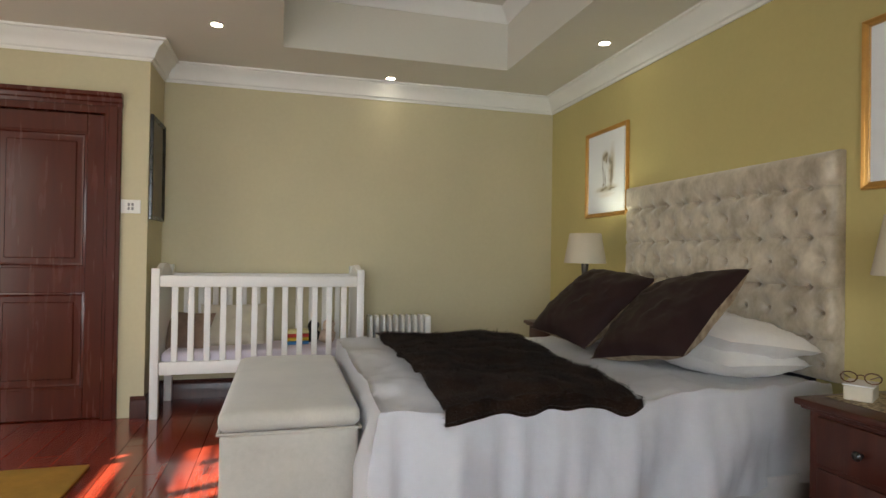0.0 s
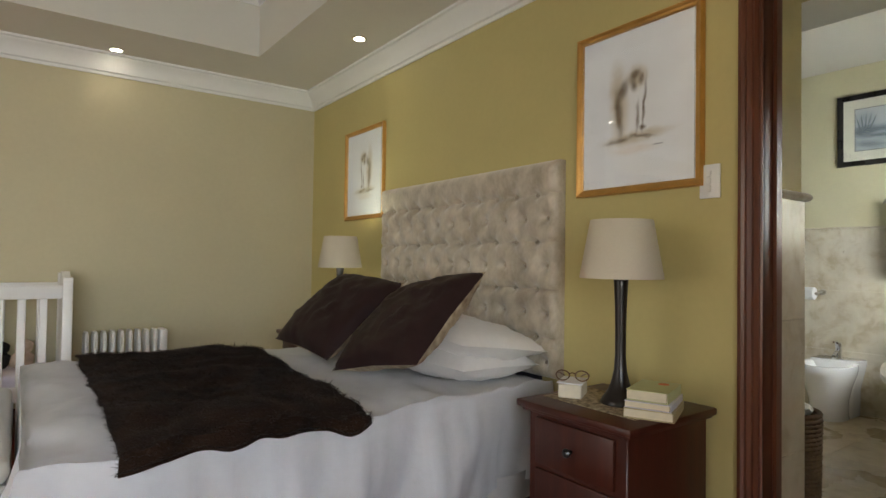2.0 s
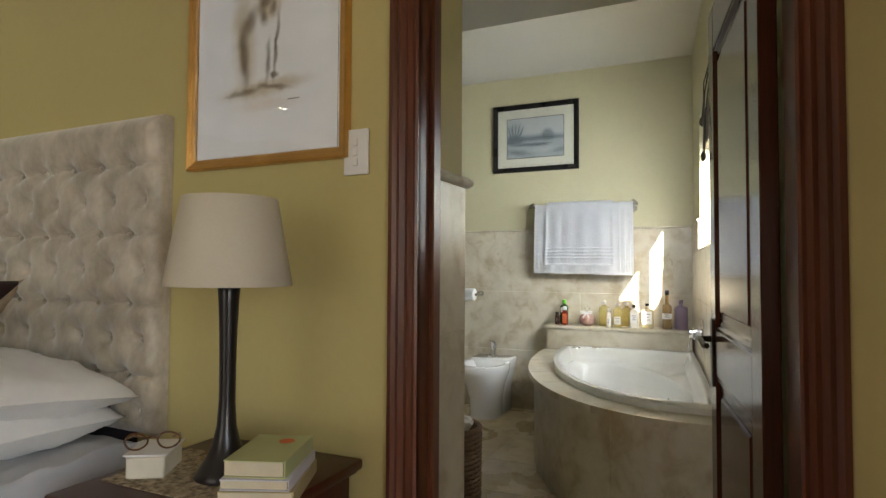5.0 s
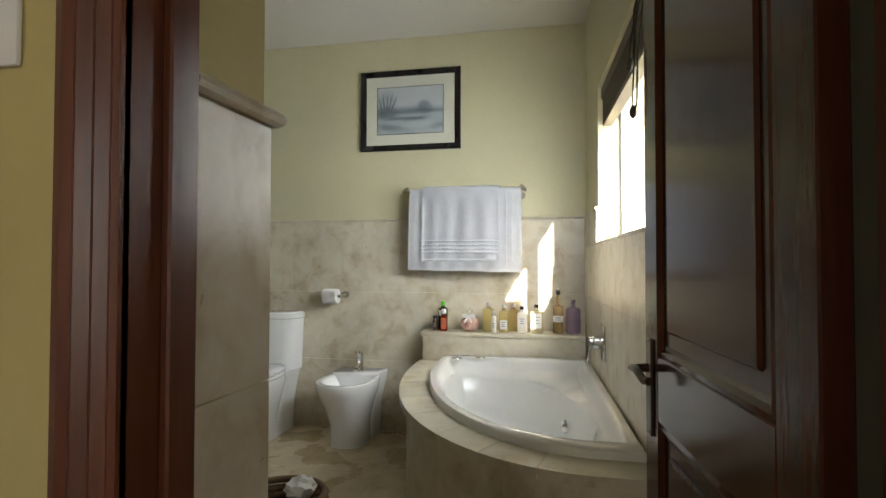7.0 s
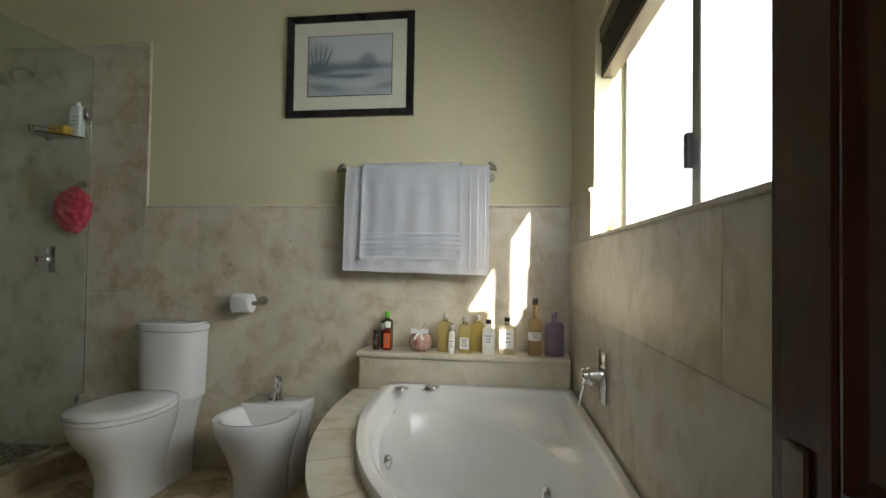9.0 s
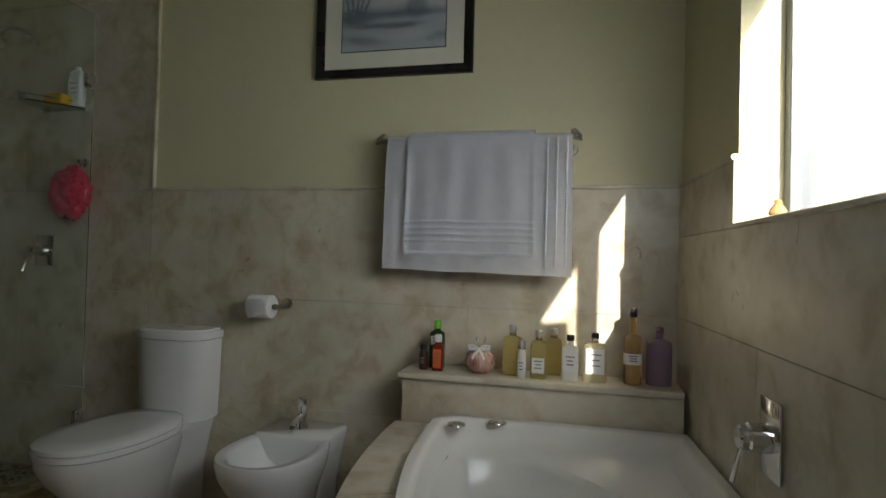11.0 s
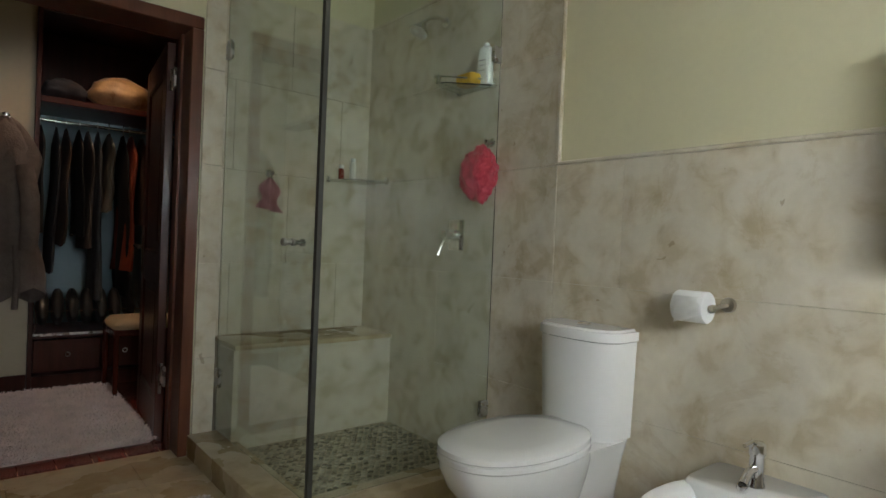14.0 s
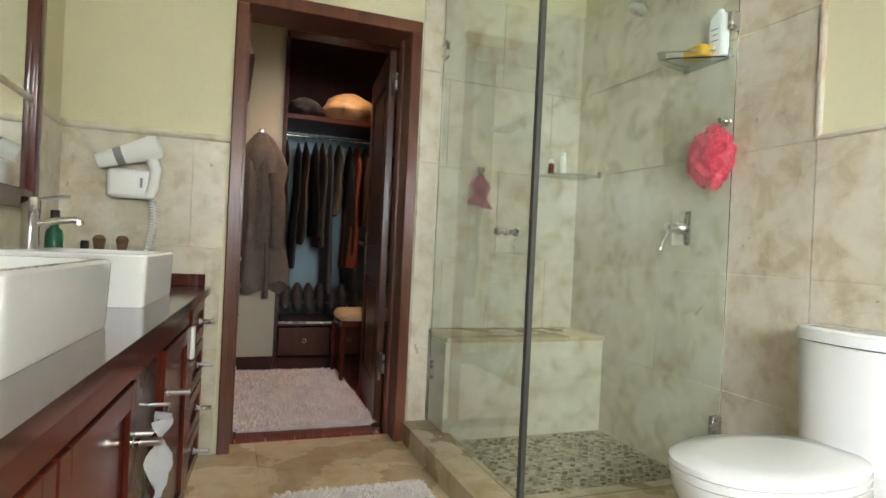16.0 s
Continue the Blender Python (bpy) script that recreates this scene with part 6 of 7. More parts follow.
for y0, y1, hy in ((-2.16, -1.68, -1.72), (-1.67, -1.21, -1.245), (-0.88, -0.42, -0.835)):
    peg(shaker(y0, y1, 0.07, VZ - 0.104, vn), hy, 0.545)
for k in range(4):
    z0 = 0.075 + k * 0.165
    peg(shaker(-0.36, -0.006, z0, z0 + 0.157, vn, "drawer"), -0.18, z0 + 0.08)
# black sheet on the solid carcass paints the shade of an open niche
part("niche_shade", bm_box(-0.0295, -1.20, 0.07, -0.027, -0.89, VZ - 0.104), M_BLACK, vn, "flat black sheet standing in for the towel niche's shade")
part("mid_stile", bm_box(-0.030, -0.412, 0.05, -0.008, -0.368, VZ - 0.104, 0.002, 1), M_CABINET, vn)
part("socket_plate", bm_box(-0.0078, -0.41, 0.55, 0.004, -0.37, 0.66, 0.003, 1), M_SWITCH, vn, "white socket plate")
ht = thing("hand_towel", "crumpled white towel hung in the vanity niche", "towel", (4.44, 4.46, 0), -4.0)
part("cloth", bm_grid(lambda u, v: (0.016 + 0.026 * math.sin(u * 3.1) + 0.012 * math.sin(v * 9 + u * 4) + 0.010 * noise.noise(Vector((u * 5, v * 6, 2))), -1.135 + 0.090 * (u - 0.5) * (1 - 0.25 * v) + 0.006 * math.sin(v * 9 + u * 3), 0.565 - 0.18 * v), 16, 20, thick=0.012), M_TOWEL, ht, smooth=70)
part("rail", bm_tube([(-0.027, -1.19, 0.545), (0.018, -1.19, 0.545), (0.018, -0.96, 0.545), (-0.027, -0.96, 0.545)], 0.005, 8), M_STEEL, ht)


def basin(y0, y1):
    x0, x1, h = -0.485, -0.078, 0.145
    cx, cy, rx, ry = (x0 + x1) / 2, (y0 + y1) / 2, (x1 - x0) / 2, (y1 - y0) / 2
    b = thing("vessel_basin", "white square-sided ceramic basin on the worktop", "basin", (4.44, 4.46, VZ + 0.0005), -4.0, group="vessel basins")
    part("bowl", loft([(cx, cy, 0, rx * 0.97, ry * 0.97, 30), (cx, cy, 0.008, rx * 0.98, ry * 0.98, 30), (cx, cy, h - 0.006, rx, ry, 34), (cx, cy, h, rx - 0.005, ry - 0.005, 30), (cx + 0.02, cy, h, rx - 0.045, ry - 0.03, 12), (cx + 0.02, cy, h - 0.012, rx - 0.055, ry - 0.04, 8), (cx + 0.02, cy, 0.05, rx * 0.68, ry * 0.75, 5), (cx + 0.02, cy, 0.04, 0.05, 0.05, 2)], 96), M_PORC, b, smooth=40)
    bm = bm_lathe([(0.024, h), (0.024, h + 0.10), (0.026, h + 0.104), (0.026, h + 0.150), (0.001, h + 0.153)], 22, at=(x0 + 0.05, cy, 0))
    bm_tube([(x0 + 0.05, cy, h + 0.07), (x0 + 0.12, cy, h + 0.085), (x0 + 0.175, cy, h + 0.09)], 0.011, 12, bm)
    bm_tube([(x0 + 0.05, cy, h + 0.140), (x0 + 0.10, cy, h + 0.150), (x0 + 0.15, cy, h + 0.158)], 0.006, 8, bm)
    bm_lathe([(0.013, 0.0), (0.014, -0.012), (0.001, -0.013)], 14, bm, (x0 + 0.175, cy, h + 0.088))
    part("tap", bm, M_CHROME, b, "tall chrome mixer tap")
    part("waste", bm_lathe([(0.001, 0.046), (0.024, 0.045), (0.026, 0.041)], 18, at=(cx + 0.02, cy, 0)), M_CHROME, b)
    return b


basin(-1.68, -1.15)
basin(-0.81, -0.36)
LZ = VZ + 0.0005
M_GRNMW = mat("green_mouthwash", (0.05, 0.30, 0.16), 0.15, var=0.1, scale=8, trans=0.4)
for lb, bx, by, bw, bh, bmat, cp in (("green mouthwash bottle with a black cap", 3.955, 4.20, 0.055, 0.27, M_GRNMW, M_BLACK), ("dark brown jar beside the basin", 3.93, 3.58, 0.06, 0.15, M_DKBOT, M_DKBOT), ("black toiletry bottle behind the basin", 4.03, 4.28, 0.045, 0.17, M_BLACK, M_BLACK)):
    b = bottle(lb, bx, by, bw, bw, bh, 0.008, bmat, cp, None, True, 0.05)
    b["group"] = "toiletries on the vanity"
br = thing("shaving_brush", "shaving brush standing on the worktop", "brush", (4.06, 4.36, VZ + 0.0005))
part("handle", bm_lathe([(0.001, 0), (0.021, 0.001), (0.019, 0.03), (0.020, 0.10), (0.014, 0.125)], 16), M_STEEL, br)
part("bristles", bm_lathe([(0.014, 0.125), (0.020, 0.160), (0.023, 0.178), (0.014, 0.190), (0.001, 0.193)], 16), mat("tan_bristle", (0.20, 0.12, 0.06), 0.9, var=0.3, scale=60), br)
copy_thing(br, pose(4.13, 4.40, VZ + 0.0005))
# mirror
mr = thing("wall_mirror", "large mahogany framed mirror above the vanity", "mirror", (VW + 0.013, 3.27, 1.72))
part("silvering", bm_box(0.001, -0.96, -0.62, 0.008, 0.96, 0.62), M_MIRROR, mr, smooth=None)
for b in ((-1.02, -0.955, -0.68, 0.68), (0.955, 1.02, -0.68, 0.68), (-0.955, 0.955, -0.68, -0.615), (-0.955, 0.955, 0.615, 0.68)):
    part("frame_side", bm_box(0.0, b[0], b[2], 0.03, b[1], b[3], 0.008, 2), M_MAHOG, mr)

# hair dryer
hdr = thing("hair_dryer", "white hotel hair dryer on a wall holder with a coiled cord", "hair dryer", (4.125, CW - 0.0125, 1.195))
part("holder", bm_box(-0.095, -0.075, -0.075, 0.075, 0, 0.045, 0.02, 4), M_SWITCH, hdr, "white wall holder")
part("socket_slots", bm_box(0.03, -0.0765, -0.03, 0.04, -0.0745, 0.01), M_GREYPL, hdr)
bm = bm_lathe([(0.030, -0.14), (0.034, -0.13), (0.036, -0.06), (0.045, 0.02), (0.052, 0.07), (0.046, 0.10), (0.02, 0.112), (0.001, 0.113)], 24, axis="x")
bmesh.ops.transform(bm, matrix=pose(0.0, -0.06, 0.115, 0, -20, 0), verts=bm.verts)
part("barrel", bm, M_SWITCH, hdr, smooth=50)
bm = bm_lathe([(0.0365, -0.07), (0.0372, -0.066), (0.0385, -0.035), (0.038, -0.03)], 24, axis="x", cap=False)
bmesh.ops.transform(bm, matrix=pose(0.0, -0.06, 0.115, 0, -20, 0), verts=bm.verts)
part("nozzle_ring", bm, M_GREYPL, hdr)
part("grip", bm_tube([(0.06, -0.06, 0.12), (0.085, -0.06, 0.05), (0.075, -0.06, -0.03), (0.06, -0.055, -0.06)], 0.024, 14), M_SWITCH, hdr)
part("cord", bm_tube([(0.075 + 0.014 * math.cos(k * 0.9) + 0.012 * math.sin(k * 0.03), -0.05 + 0.014 * math.sin(k * 0.9), -0.07 - k * 0.0018) for k in range(170)], 0.0036, 6), M_SWITCH, hdr, "white coiled cord")

# laundry basket and mat
M_WICKER = mat("brown_woven_seagrass", (0.16, 0.10, 0.055), 0.8, var=0.35, scale=20, bump=0.3, bscale=90)
bk = thing("wicker_basket", "tall woven seagrass basket holding paper", "basket", (4.27, 1.966, 0))
part("inner_wall", bm_lathe([(0.12, 0.005), (0.128, 0.2), (0.132, 0.395)], 32, cap=False), M_WICKER, bk)
part("base", bm_lathe([(0.001, 0.0), (0.122, 0.0), (0.122, 0.012), (0.001, 0.012)], 32), M_WICKER, bk)
for k in range(19):
    z = 0.012 + k * 0.0205
    n = 48
    part("weave_ring", bm_tube([((0.128 + 0.006 * (z / 0.4) + 0.005 * math.cos(24 * (2 * math.pi * i / n) + (math.pi if k % 2 else 0))) * math.cos(2 * math.pi * i / n), (0.128 + 0.006 * (z / 0.4) + 0.005 * math.cos(24 * (2 * math.pi * i / n) + (math.pi if k % 2 else 0))) * math.sin(2 * math.pi * i / n), z) for i in range(n)], 0.0105, 6, closed=True), M_WICKER, bk, smooth=80)
part("rim", bm_tube([(0.135 * math.cos(i * math.pi / 16), 0.135 * math.sin(i * math.pi / 16), 0.408) for i in range(32)], 0.012, 8, closed=True), M_WICKER, bk, smooth=80)
pp = thing("paper_wad", "crumpled white tissue on the basket", "tissue", (4.31, 1.92, 0.42))
bm = bmesh.new()
bmesh.ops.create_icosphere(bm, subdivisions=3, radius=0.05)
for v in bm.verts:
    v.co *= 0.9 + 0.35 * noise.noise(v.co * 40)
    v.co.z *= 0.7
part("wad", bm, M_LABEL, pp, smooth=25)


def shag_mat(name, label, x0, y0, x1, y1, material, n, h, seed, z=0.0):
    """A shaggy mat: a thin backing with a pile of tufts."""
    mt = thing(name, label, "rug", ((x0 + x1) / 2, (y0 + y1) / 2, z))
    w, d = (x1 - x0) / 2, (y1 - y0) / 2
    part("backing", bm_box(-w, -d, 0.001, w, d, 0.012, 0.004, 1), material, mt)
    r = random.Random(seed)
    bm = bmesh.new()
    for _ in range(n):
        p = Vector((r.uniform(-w, w), r.uniform(-d, d), 0.010))
        if r.random() < 0.2:
            if r.random() < 0.5:
                p.x = r.choice((-w, w))
            else:
                p.y = r.choice((-d, d))
        out = Vector((p.x / w if abs(p.x) > w * 0.96 else 0, p.y / d if abs(p.y) > d * 0.96 else 0, 0)) * 0.7
        q = (Vector((r.gauss(0, 0.55), r.gauss(0, 0.55), 0.8)) + out).normalized() * h * r.uniform(0.7, 1.2)
        sd = Vector((r.gauss(0, 1), r.gauss(0, 1), 0)).normalized() * 0.004
        a, b, c, e = bm.verts.new(p + sd), bm.verts.new(p - sd), bm.verts.new(p + q * 0.7 - sd * 0.8 + Vector((0, 0, 0.002))), bm.verts.new(p + q * 0.7 + sd * 0.8)
        bm.faces.new((a, b, c, e))
        bm.faces.new((e, c, bm.verts.new(p + q + Vector((0, 0, -h * 0.2)))))
    part("shag", bm, material, mt, smooth=None, kind="stuff")
    return mt


shag_mat("bath_mat", "white shaggy bath mat on the stone floor", 4.72, 3.42, 5.28, 4.12, mat("white_shag", (0.74, 0.70, 0.66), 0.95, var=0.08, scale=14, sheen=0.2), 6000, 0.028, 3)

# ---- closet ----
KX0, KX1, KF = 4.44, 5.95, 6.31
structure("floor_closet_slab", bm_box(KX0, 4.901, -0.12, KX1, 6.9, -0.012), M_DARKBASE, "closet floor slab")
w = bm_box(KX0 - 0.1, 4.901, 0, KX0, 6.9, 2.7)
bm_box(KX1, 4.901, 0, KX1 + 0.1, 6.9, 2.7, bm=w)
bm_box(KX0, KF + 0.01, 0, 4.845, 6.9, 2.7, bm=w)
bm_box(4.845, 6.86, 0, KX1, 6.9, 2.7, bm=w)
structure("wall_closet_inner", w, mat("closet_beige", (0.50, 0.45, 0.34), 0.7, var=0.05, scale=2), "beige closet walls")
structure("ceiling_closet", bm_box(KX0 - 0.1, 4.901, 2.7, KX1 + 0.1, 6.9, 2.76), M_WHITE, "closet ceiling")
structure("baseboard_closet", bm_box(KX0, KF - 0.008, 0, 4.844, KF + 0.0095, 0.12, 0.003, 1), M_MAHOG_DARK, "dark wooden closet skirting")
wd = thing("wardrobe", "open dark mahogany wardrobe with shelf, rail, shoe ledge and drawers", "wardrobe")
part("side_panel", bm_box(4.847, KF - 0.02, 0, 4.872, 6.855, 2.52, 0.002, 1), M_MAHOG_DARK, wd)
part("side_panel", bm_box(5.86, KF - 0.02, 0, 5.885, 6.855, 2.52, 0.002, 1), M_MAHOG_DARK, wd)
part("top_panel", bm_box(4.873, KF - 0.02, 2.46, 5.859, 6.855, 2.52, 0.002, 1), M_MAHOG_DARK, wd)
part("shelf", bm_box(4.873, KF - 0.015, 1.875, 5.859, 6.855, 1.915, 0.003, 1), M_MAHOG_DARK, wd)
part("back_panel", bm_box(4.873, 6.84, 0.10, 5.859, 6.854, 1.874), mat("pale_blue_lining", (0.36, 0.48, 0.52), 0.7, var=0.05, scale=4), wd, "pale blue lining")
part("upper_back", bm_box(4.873, 6.84, 1.916, 5.859, 6.854, 2.459), M_MAHOG_DARK, wd)
part("shoe_ledge", bm_box(4.873, KF - 0.01, 0.345, 5.859, 6.838, 0.375, 0.003, 1), M_MAHOG_DARK, wd)
part("ledge_edge", bm_box(4.873, KF - 0.016, 0.362, 5.859, KF - 0.0105, 0.378), M_STEEL, wd)
part("plinth", bm_box(4.873, KF + 0.01, 0, 5.859, 6.838, 0.10), M_MAHOG_DARK, wd)
for x0, x1 in ((4.878, 5.255), (5.262, 5.55), (5.557, 5.855)):
    dr = part("drawer", bm_box(x0, KF - 0.012, 0.125, x1, KF + 0.40, 0.335, 0.004, 1), M_MAHOG_DARK, wd)
    part("ring_pull", bm_tube([((x0 + x1) / 2 + 0.014 * math.cos(k * 0.524), KF - 0.018, 0.235 + 0.014 * math.sin(k * 0.524)) for k in range(12)], 0.003, 6, closed=True), M_STEEL, dr)
part("hanging_rail", bm_tube([(4.873, 6.57, 1.80), (5.859, 6.57, 1.80)], 0.012, 12), M_CHROME, wd)
rng = random.Random(21)
tones = [("black", (0.006, 0.006, 0.007)), ("charcoal", (0.03, 0.03, 0.032)), ("dark brown", (0.04, 0.025, 0.017)), ("black", (0.008, 0.007, 0.008)), ("grey-brown", (0.07, 0.055, 0.045)), ("dark grey", (0.05, 0.052, 0.055)), ("olive grey", (0.08, 0.075, 0.06)), ("black", (0.008, 0.008, 0.008)), ("rust red", (0.22, 0.04, 0.018)), ("dark brown", (0.05, 0.03, 0.02)), ("charcoal", (0.03, 0.03, 0.035)), ("navy", (0.012, 0.015, 0.03)), ("black", (0.007, 0.007, 0.007)), ("taupe", (0.12, 0.09, 0.07))]
cloths = {n: mat(n.replace(" ", "_") + "_garment", c, 0.85, var=0.25, scale=9, bump=0.15, bscale=60) for n, c in tones}
for k, (nm, c) in enumerate(tones):
    x = 4.905 + k * 0.068 + rng.uniform(-0.016, 0.016)
    ln = rng.uniform(0.72, 1.15) if k % 3 else rng.uniform(0.5, 0.75)
    wd_, sw, fl_ = rng.uniform(0.75, 1.12), rng.uniform(-0.05, 0.05), rng.uniform(0.6, 2.2)
    g = thing("hanging_garment", nm + " garment on a hanger in the wardrobe", "garment", (x, 6.56, 0), group="hanging garments")
    part("hanger_hook", bm_tube([(0, 0.0, 1.812 + 0.0), (0.0, 0.012, 1.825), (0, 0.0, 1.835), (0, -0.012, 1.82), (0, -0.003, 1.79), (0, 0, 1.745)], 0.002, 6), M_STEEL, g)
    sd = rng.random() * 20
    def body(u, v, ln=ln, sd=sd, wd_=wd_, sw=sw, fl_=fl_):
        a = 2 * math.pi * u
        half = (0.06 + 0.16 * min(1, v * 8)) * wd_ * (1 + 0.10 * v + 0.08 * noise.noise(Vector((v * 3, sd, 7))))
        th = 0.020 + fl_ * v * (0.010 + 0.010 * math.sin(5 * a + sd + 2 * v) + 0.006 * noise.noise(Vector((u * 9, v * 4, sd))))
        return (th * math.cos(a) * min(1, v * 12 + 0.15) + sw * v * v + 0.016 * noise.noise(Vector((v * 3, sd, 0))), half * math.sin(a) + 0.012 * math.sin(v * 6 + sd), 1.755 - 0.05 * min(1, v * 8) - ln * v + 0.02 * noise.noise(Vector((u * 5, sd, 2))) * v)
    part("cloth", bm_grid(body, 40, 24), cloths[nm], g, smooth=80)
# bags on the upper shelf
def bag(x, y, z, rx, ry, rz_, m, label, seed):
    b = thing("storage_bag", label, "bag", (x, y, z))
    bm = bmesh.new()
    bmesh.ops.create_uvsphere(bm, u_segments=32, v_segments=20, radius=1)
    for v in bm.verts:
        k = 1 + 0.16 * noise.noise(v.co * 2.2 + Vector((seed, 0, 0))) + 0.06 * noise.noise(v.co * 6 + Vector((0, seed, 0)))
        v.co = Vector((v.co.x * rx * k, v.co.y * ry * k, max(-1 + 0.12, v.co.z * k) * rz_ + rz_ * 0.88))
    part("bag", bm, m, b, smooth=80)
    return b


M_PLBAG = mat("amber_plastic_cover", (0.46, 0.30, 0.15), 0.3, var=0.3, scale=9, bump=0.5, bscale=14)
bag(5.36, 6.52, 1.915, 0.20, 0.17, 0.13, M_PLBAG, "tan bedding in a plastic cover on the shelf", 3.0)
bag(5.02, 6.52, 1.915, 0.13, 0.15, 0.09, cloths["charcoal"], "dark folded bag on the shelf", 8.0)
# shoes
rng = random.Random(4)
M_SHOE = mat("black_shoe_leather", (0.010, 0.010, 0.011), 0.35, var=0.2, scale=10)
M_SOLE = mat("shoe_sole", (0.10, 0.09, 0.08), 0.7, var=0.1, scale=10)
rack = thing("shoe_rack", "chrome wire shoe rack on the ledge", "shoe rack", (5.20, 6.46, 0.3755))
for yy, zz in ((-0.10, 0.14), (0.08, 0.20)):
    part("rail", bm_tube([(-0.31, yy, 0), (-0.31, yy, zz), (0.31, yy, zz), (0.31, yy, 0)], 0.004, 8), M_CHROME, rack)
for xx in (-0.31, 0.31):
    part("end_bar", bm_tube([(xx, -0.10, 0.14), (xx, 0.08, 0.20)], 0.004, 8), M_CHROME, rack)
shoe = None
for k in range(7):
    m = pose(4.93 + k * 0.085, 6.44, 0.535, 62, 0, rng.uniform(-4, 4))
    if shoe is None:
        shoe = thing("shoe", "black shoe standing toe up on the rack", "shoe", group="shoes on the rack")
        part("upper", loft([(0, 0, 0.004, 0.036, 0.125, 2.6), (0, 0.0, 0.02, 0.037, 0.127, 2.5), (0, -0.02, 0.045, 0.033, 0.10, 2.3), (0, -0.05, 0.065, 0.027, 0.06, 2.2), (0, -0.055, 0.072, 0.020, 0.048, 2.2)], 28), M_SHOE, shoe, smooth=60)
        part("sole", loft([(0, 0, -0.008, 0.036, 0.126, 2.6), (0, 0, 0.004, 0.037, 0.128, 2.6)], 28), M_SOLE, shoe)
        shoe.matrix_world = m
    else:
        copy_thing(shoe, m)
# chair
ch = thing("stool_chair", "small wooden chair with a cream padded seat", "chair", (5.46, 6.03, 0))
for x in (-0.19, 0.19):
    for y in (-0.17, 0.17):
        part("leg", bm_lathe([(0.014, 0), (0.018, 0.2), (0.020, 0.42)], 12, at=(x, y, 0)), M_MAHOG, ch)
part("seat_frame", bm_box(-0.21, -0.19, 0.40, 0.21, 0.19, 0.44, 0.005, 1), M_MAHOG, ch)
part("seat", loft([(0, 0, 0.441, 0.205, 0.185, 6), (0, 0, 0.47, 0.212, 0.192, 6), (0, 0, 0.50, 0.19, 0.17, 5), (0, 0, 0.508, 0.10, 0.09, 3)], 40), mat("cream_upholstery", (0.62, 0.48, 0.30), 0.85, var=0.06, scale=8), ch, smooth=60)
# robe on hook
M_ROBE = mat("grey_brown_fleece", (0.14, 0.115, 0.10), 0.95, var=0.18, scale=14, bump=0.4, bscale=90)
rb_ = thing("dressing_gown", "grey-brown hooded dressing gown hung on a hook", "dressing gown", (4.70, KF, 0))
def robe(u, v):
    a = 2 * math.pi * u
    half = 0.03 + 0.125 * min(1, v * 4.5) ** 0.7 + 0.02 * math.sin(v * 9)
    th = 0.02 + 0.055 * min(1, v * 5)
    x = half * math.sin(a) * (1 + 0.10 * math.sin(5 * a + v * 6))
    y = -0.075 - th * math.cos(a) * (1 + 0.15 * math.sin(7 * a))
    return (x + 0.05 * v * v, y, 1.735 - 1.10 * v + 0.05 * math.sin(2 * a) * v)
part("cloth", bm_grid(robe, 40, 40), M_ROBE, rb_, smooth=80)
part("hood", loft([(0, -0.085, 1.45, 0.13, 0.055, 2), (0.0, -0.09, 1.55, 0.12, 0.065, 2), (0, -0.085, 1.65, 0.075, 0.05, 2), (0, -0.07, 1.735, 0.015, 0.02, 2)], 32), M_ROBE, rb_, smooth=80)
part("sleeve", bm_tube([(0.09, -0.13, 1.44), (0.125, -0.16, 1.25), (0.13, -0.165, 1.05), (0.12, -0.16, 0.92)], 0.05, 14), M_ROBE, rb_, smooth=80)
part("belt", bm_tube([(0.06, -0.16, 0.95), (0.07, -0.165, 0.75), (0.065, -0.165, 0.56)], 0.018, 10), M_ROBE, rb_)
hk = wall_hook("chrome robe hook on the closet wall", (4.70, KF + 0.008, 1.76), 90)
# drawer stack on the closet's near wall
dk_ = thing("drawer_stack", "dark closet drawer stack with steel knobs", "drawers", (KX0, 5.55, 0))
part("carcass", bm_box(0.001, -0.55, 0.0, 0.085, 0.55, 0.95, 0.003, 1), M_MAHOG_DARK, dk_)
for r in range(6):
    for y0 in (-0.545, -0.18, 0.185):
        dd = part("drawer", bm_box(0.085, y0, 0.06 + r * 0.147, 0.10, y0 + 0.355, 0.20 + r * 0.147, 0.003, 1), M_MAHOG_DARK, dk_)
        part("knob", bm_lathe([(0.006, 0.10), (0.006, 0.118), (0.014, 0.124), (0.014, 0.136), (0.001, 0.140)], 12, at=(0, y0 + 0.18, 0.13 + r * 0.147), axis="x"), M_STEEL, dd)
for k, (nm, col) in enumerate((("red and black", (0.35, 0.02, 0.03)), ("black", (0.01, 0.01, 0.012)), ("white", (0.55, 0.52, 0.48)))):
    g = thing("folded_clothes", nm + " clothes piled on the drawer stack", "clothes", (KX0 + 0.055, 5.15 + k * 0.35, 0.951), group="folded clothes")
    part("pile", bm_box(-0.05, -0.14, 0, 0.055, 0.14, (0.40, 0.18, 0.12)[k], 0.03, 3), mat(nm.replace(" ", "_") + "_cloth", col, 0.9, var=0.3, scale=12, bump=0.3, bscale=30), g)
bg = thing("hanging_bag", "cream canvas bag on the closet's high shelf", "bag", (KX0 + 0.075, 5.55, 1.90))
part("bag", bm_box(-0.07, -0.18, 0.03, 0.075, 0.18, 0.20, 0.04, 3), M_BUMP, bg)
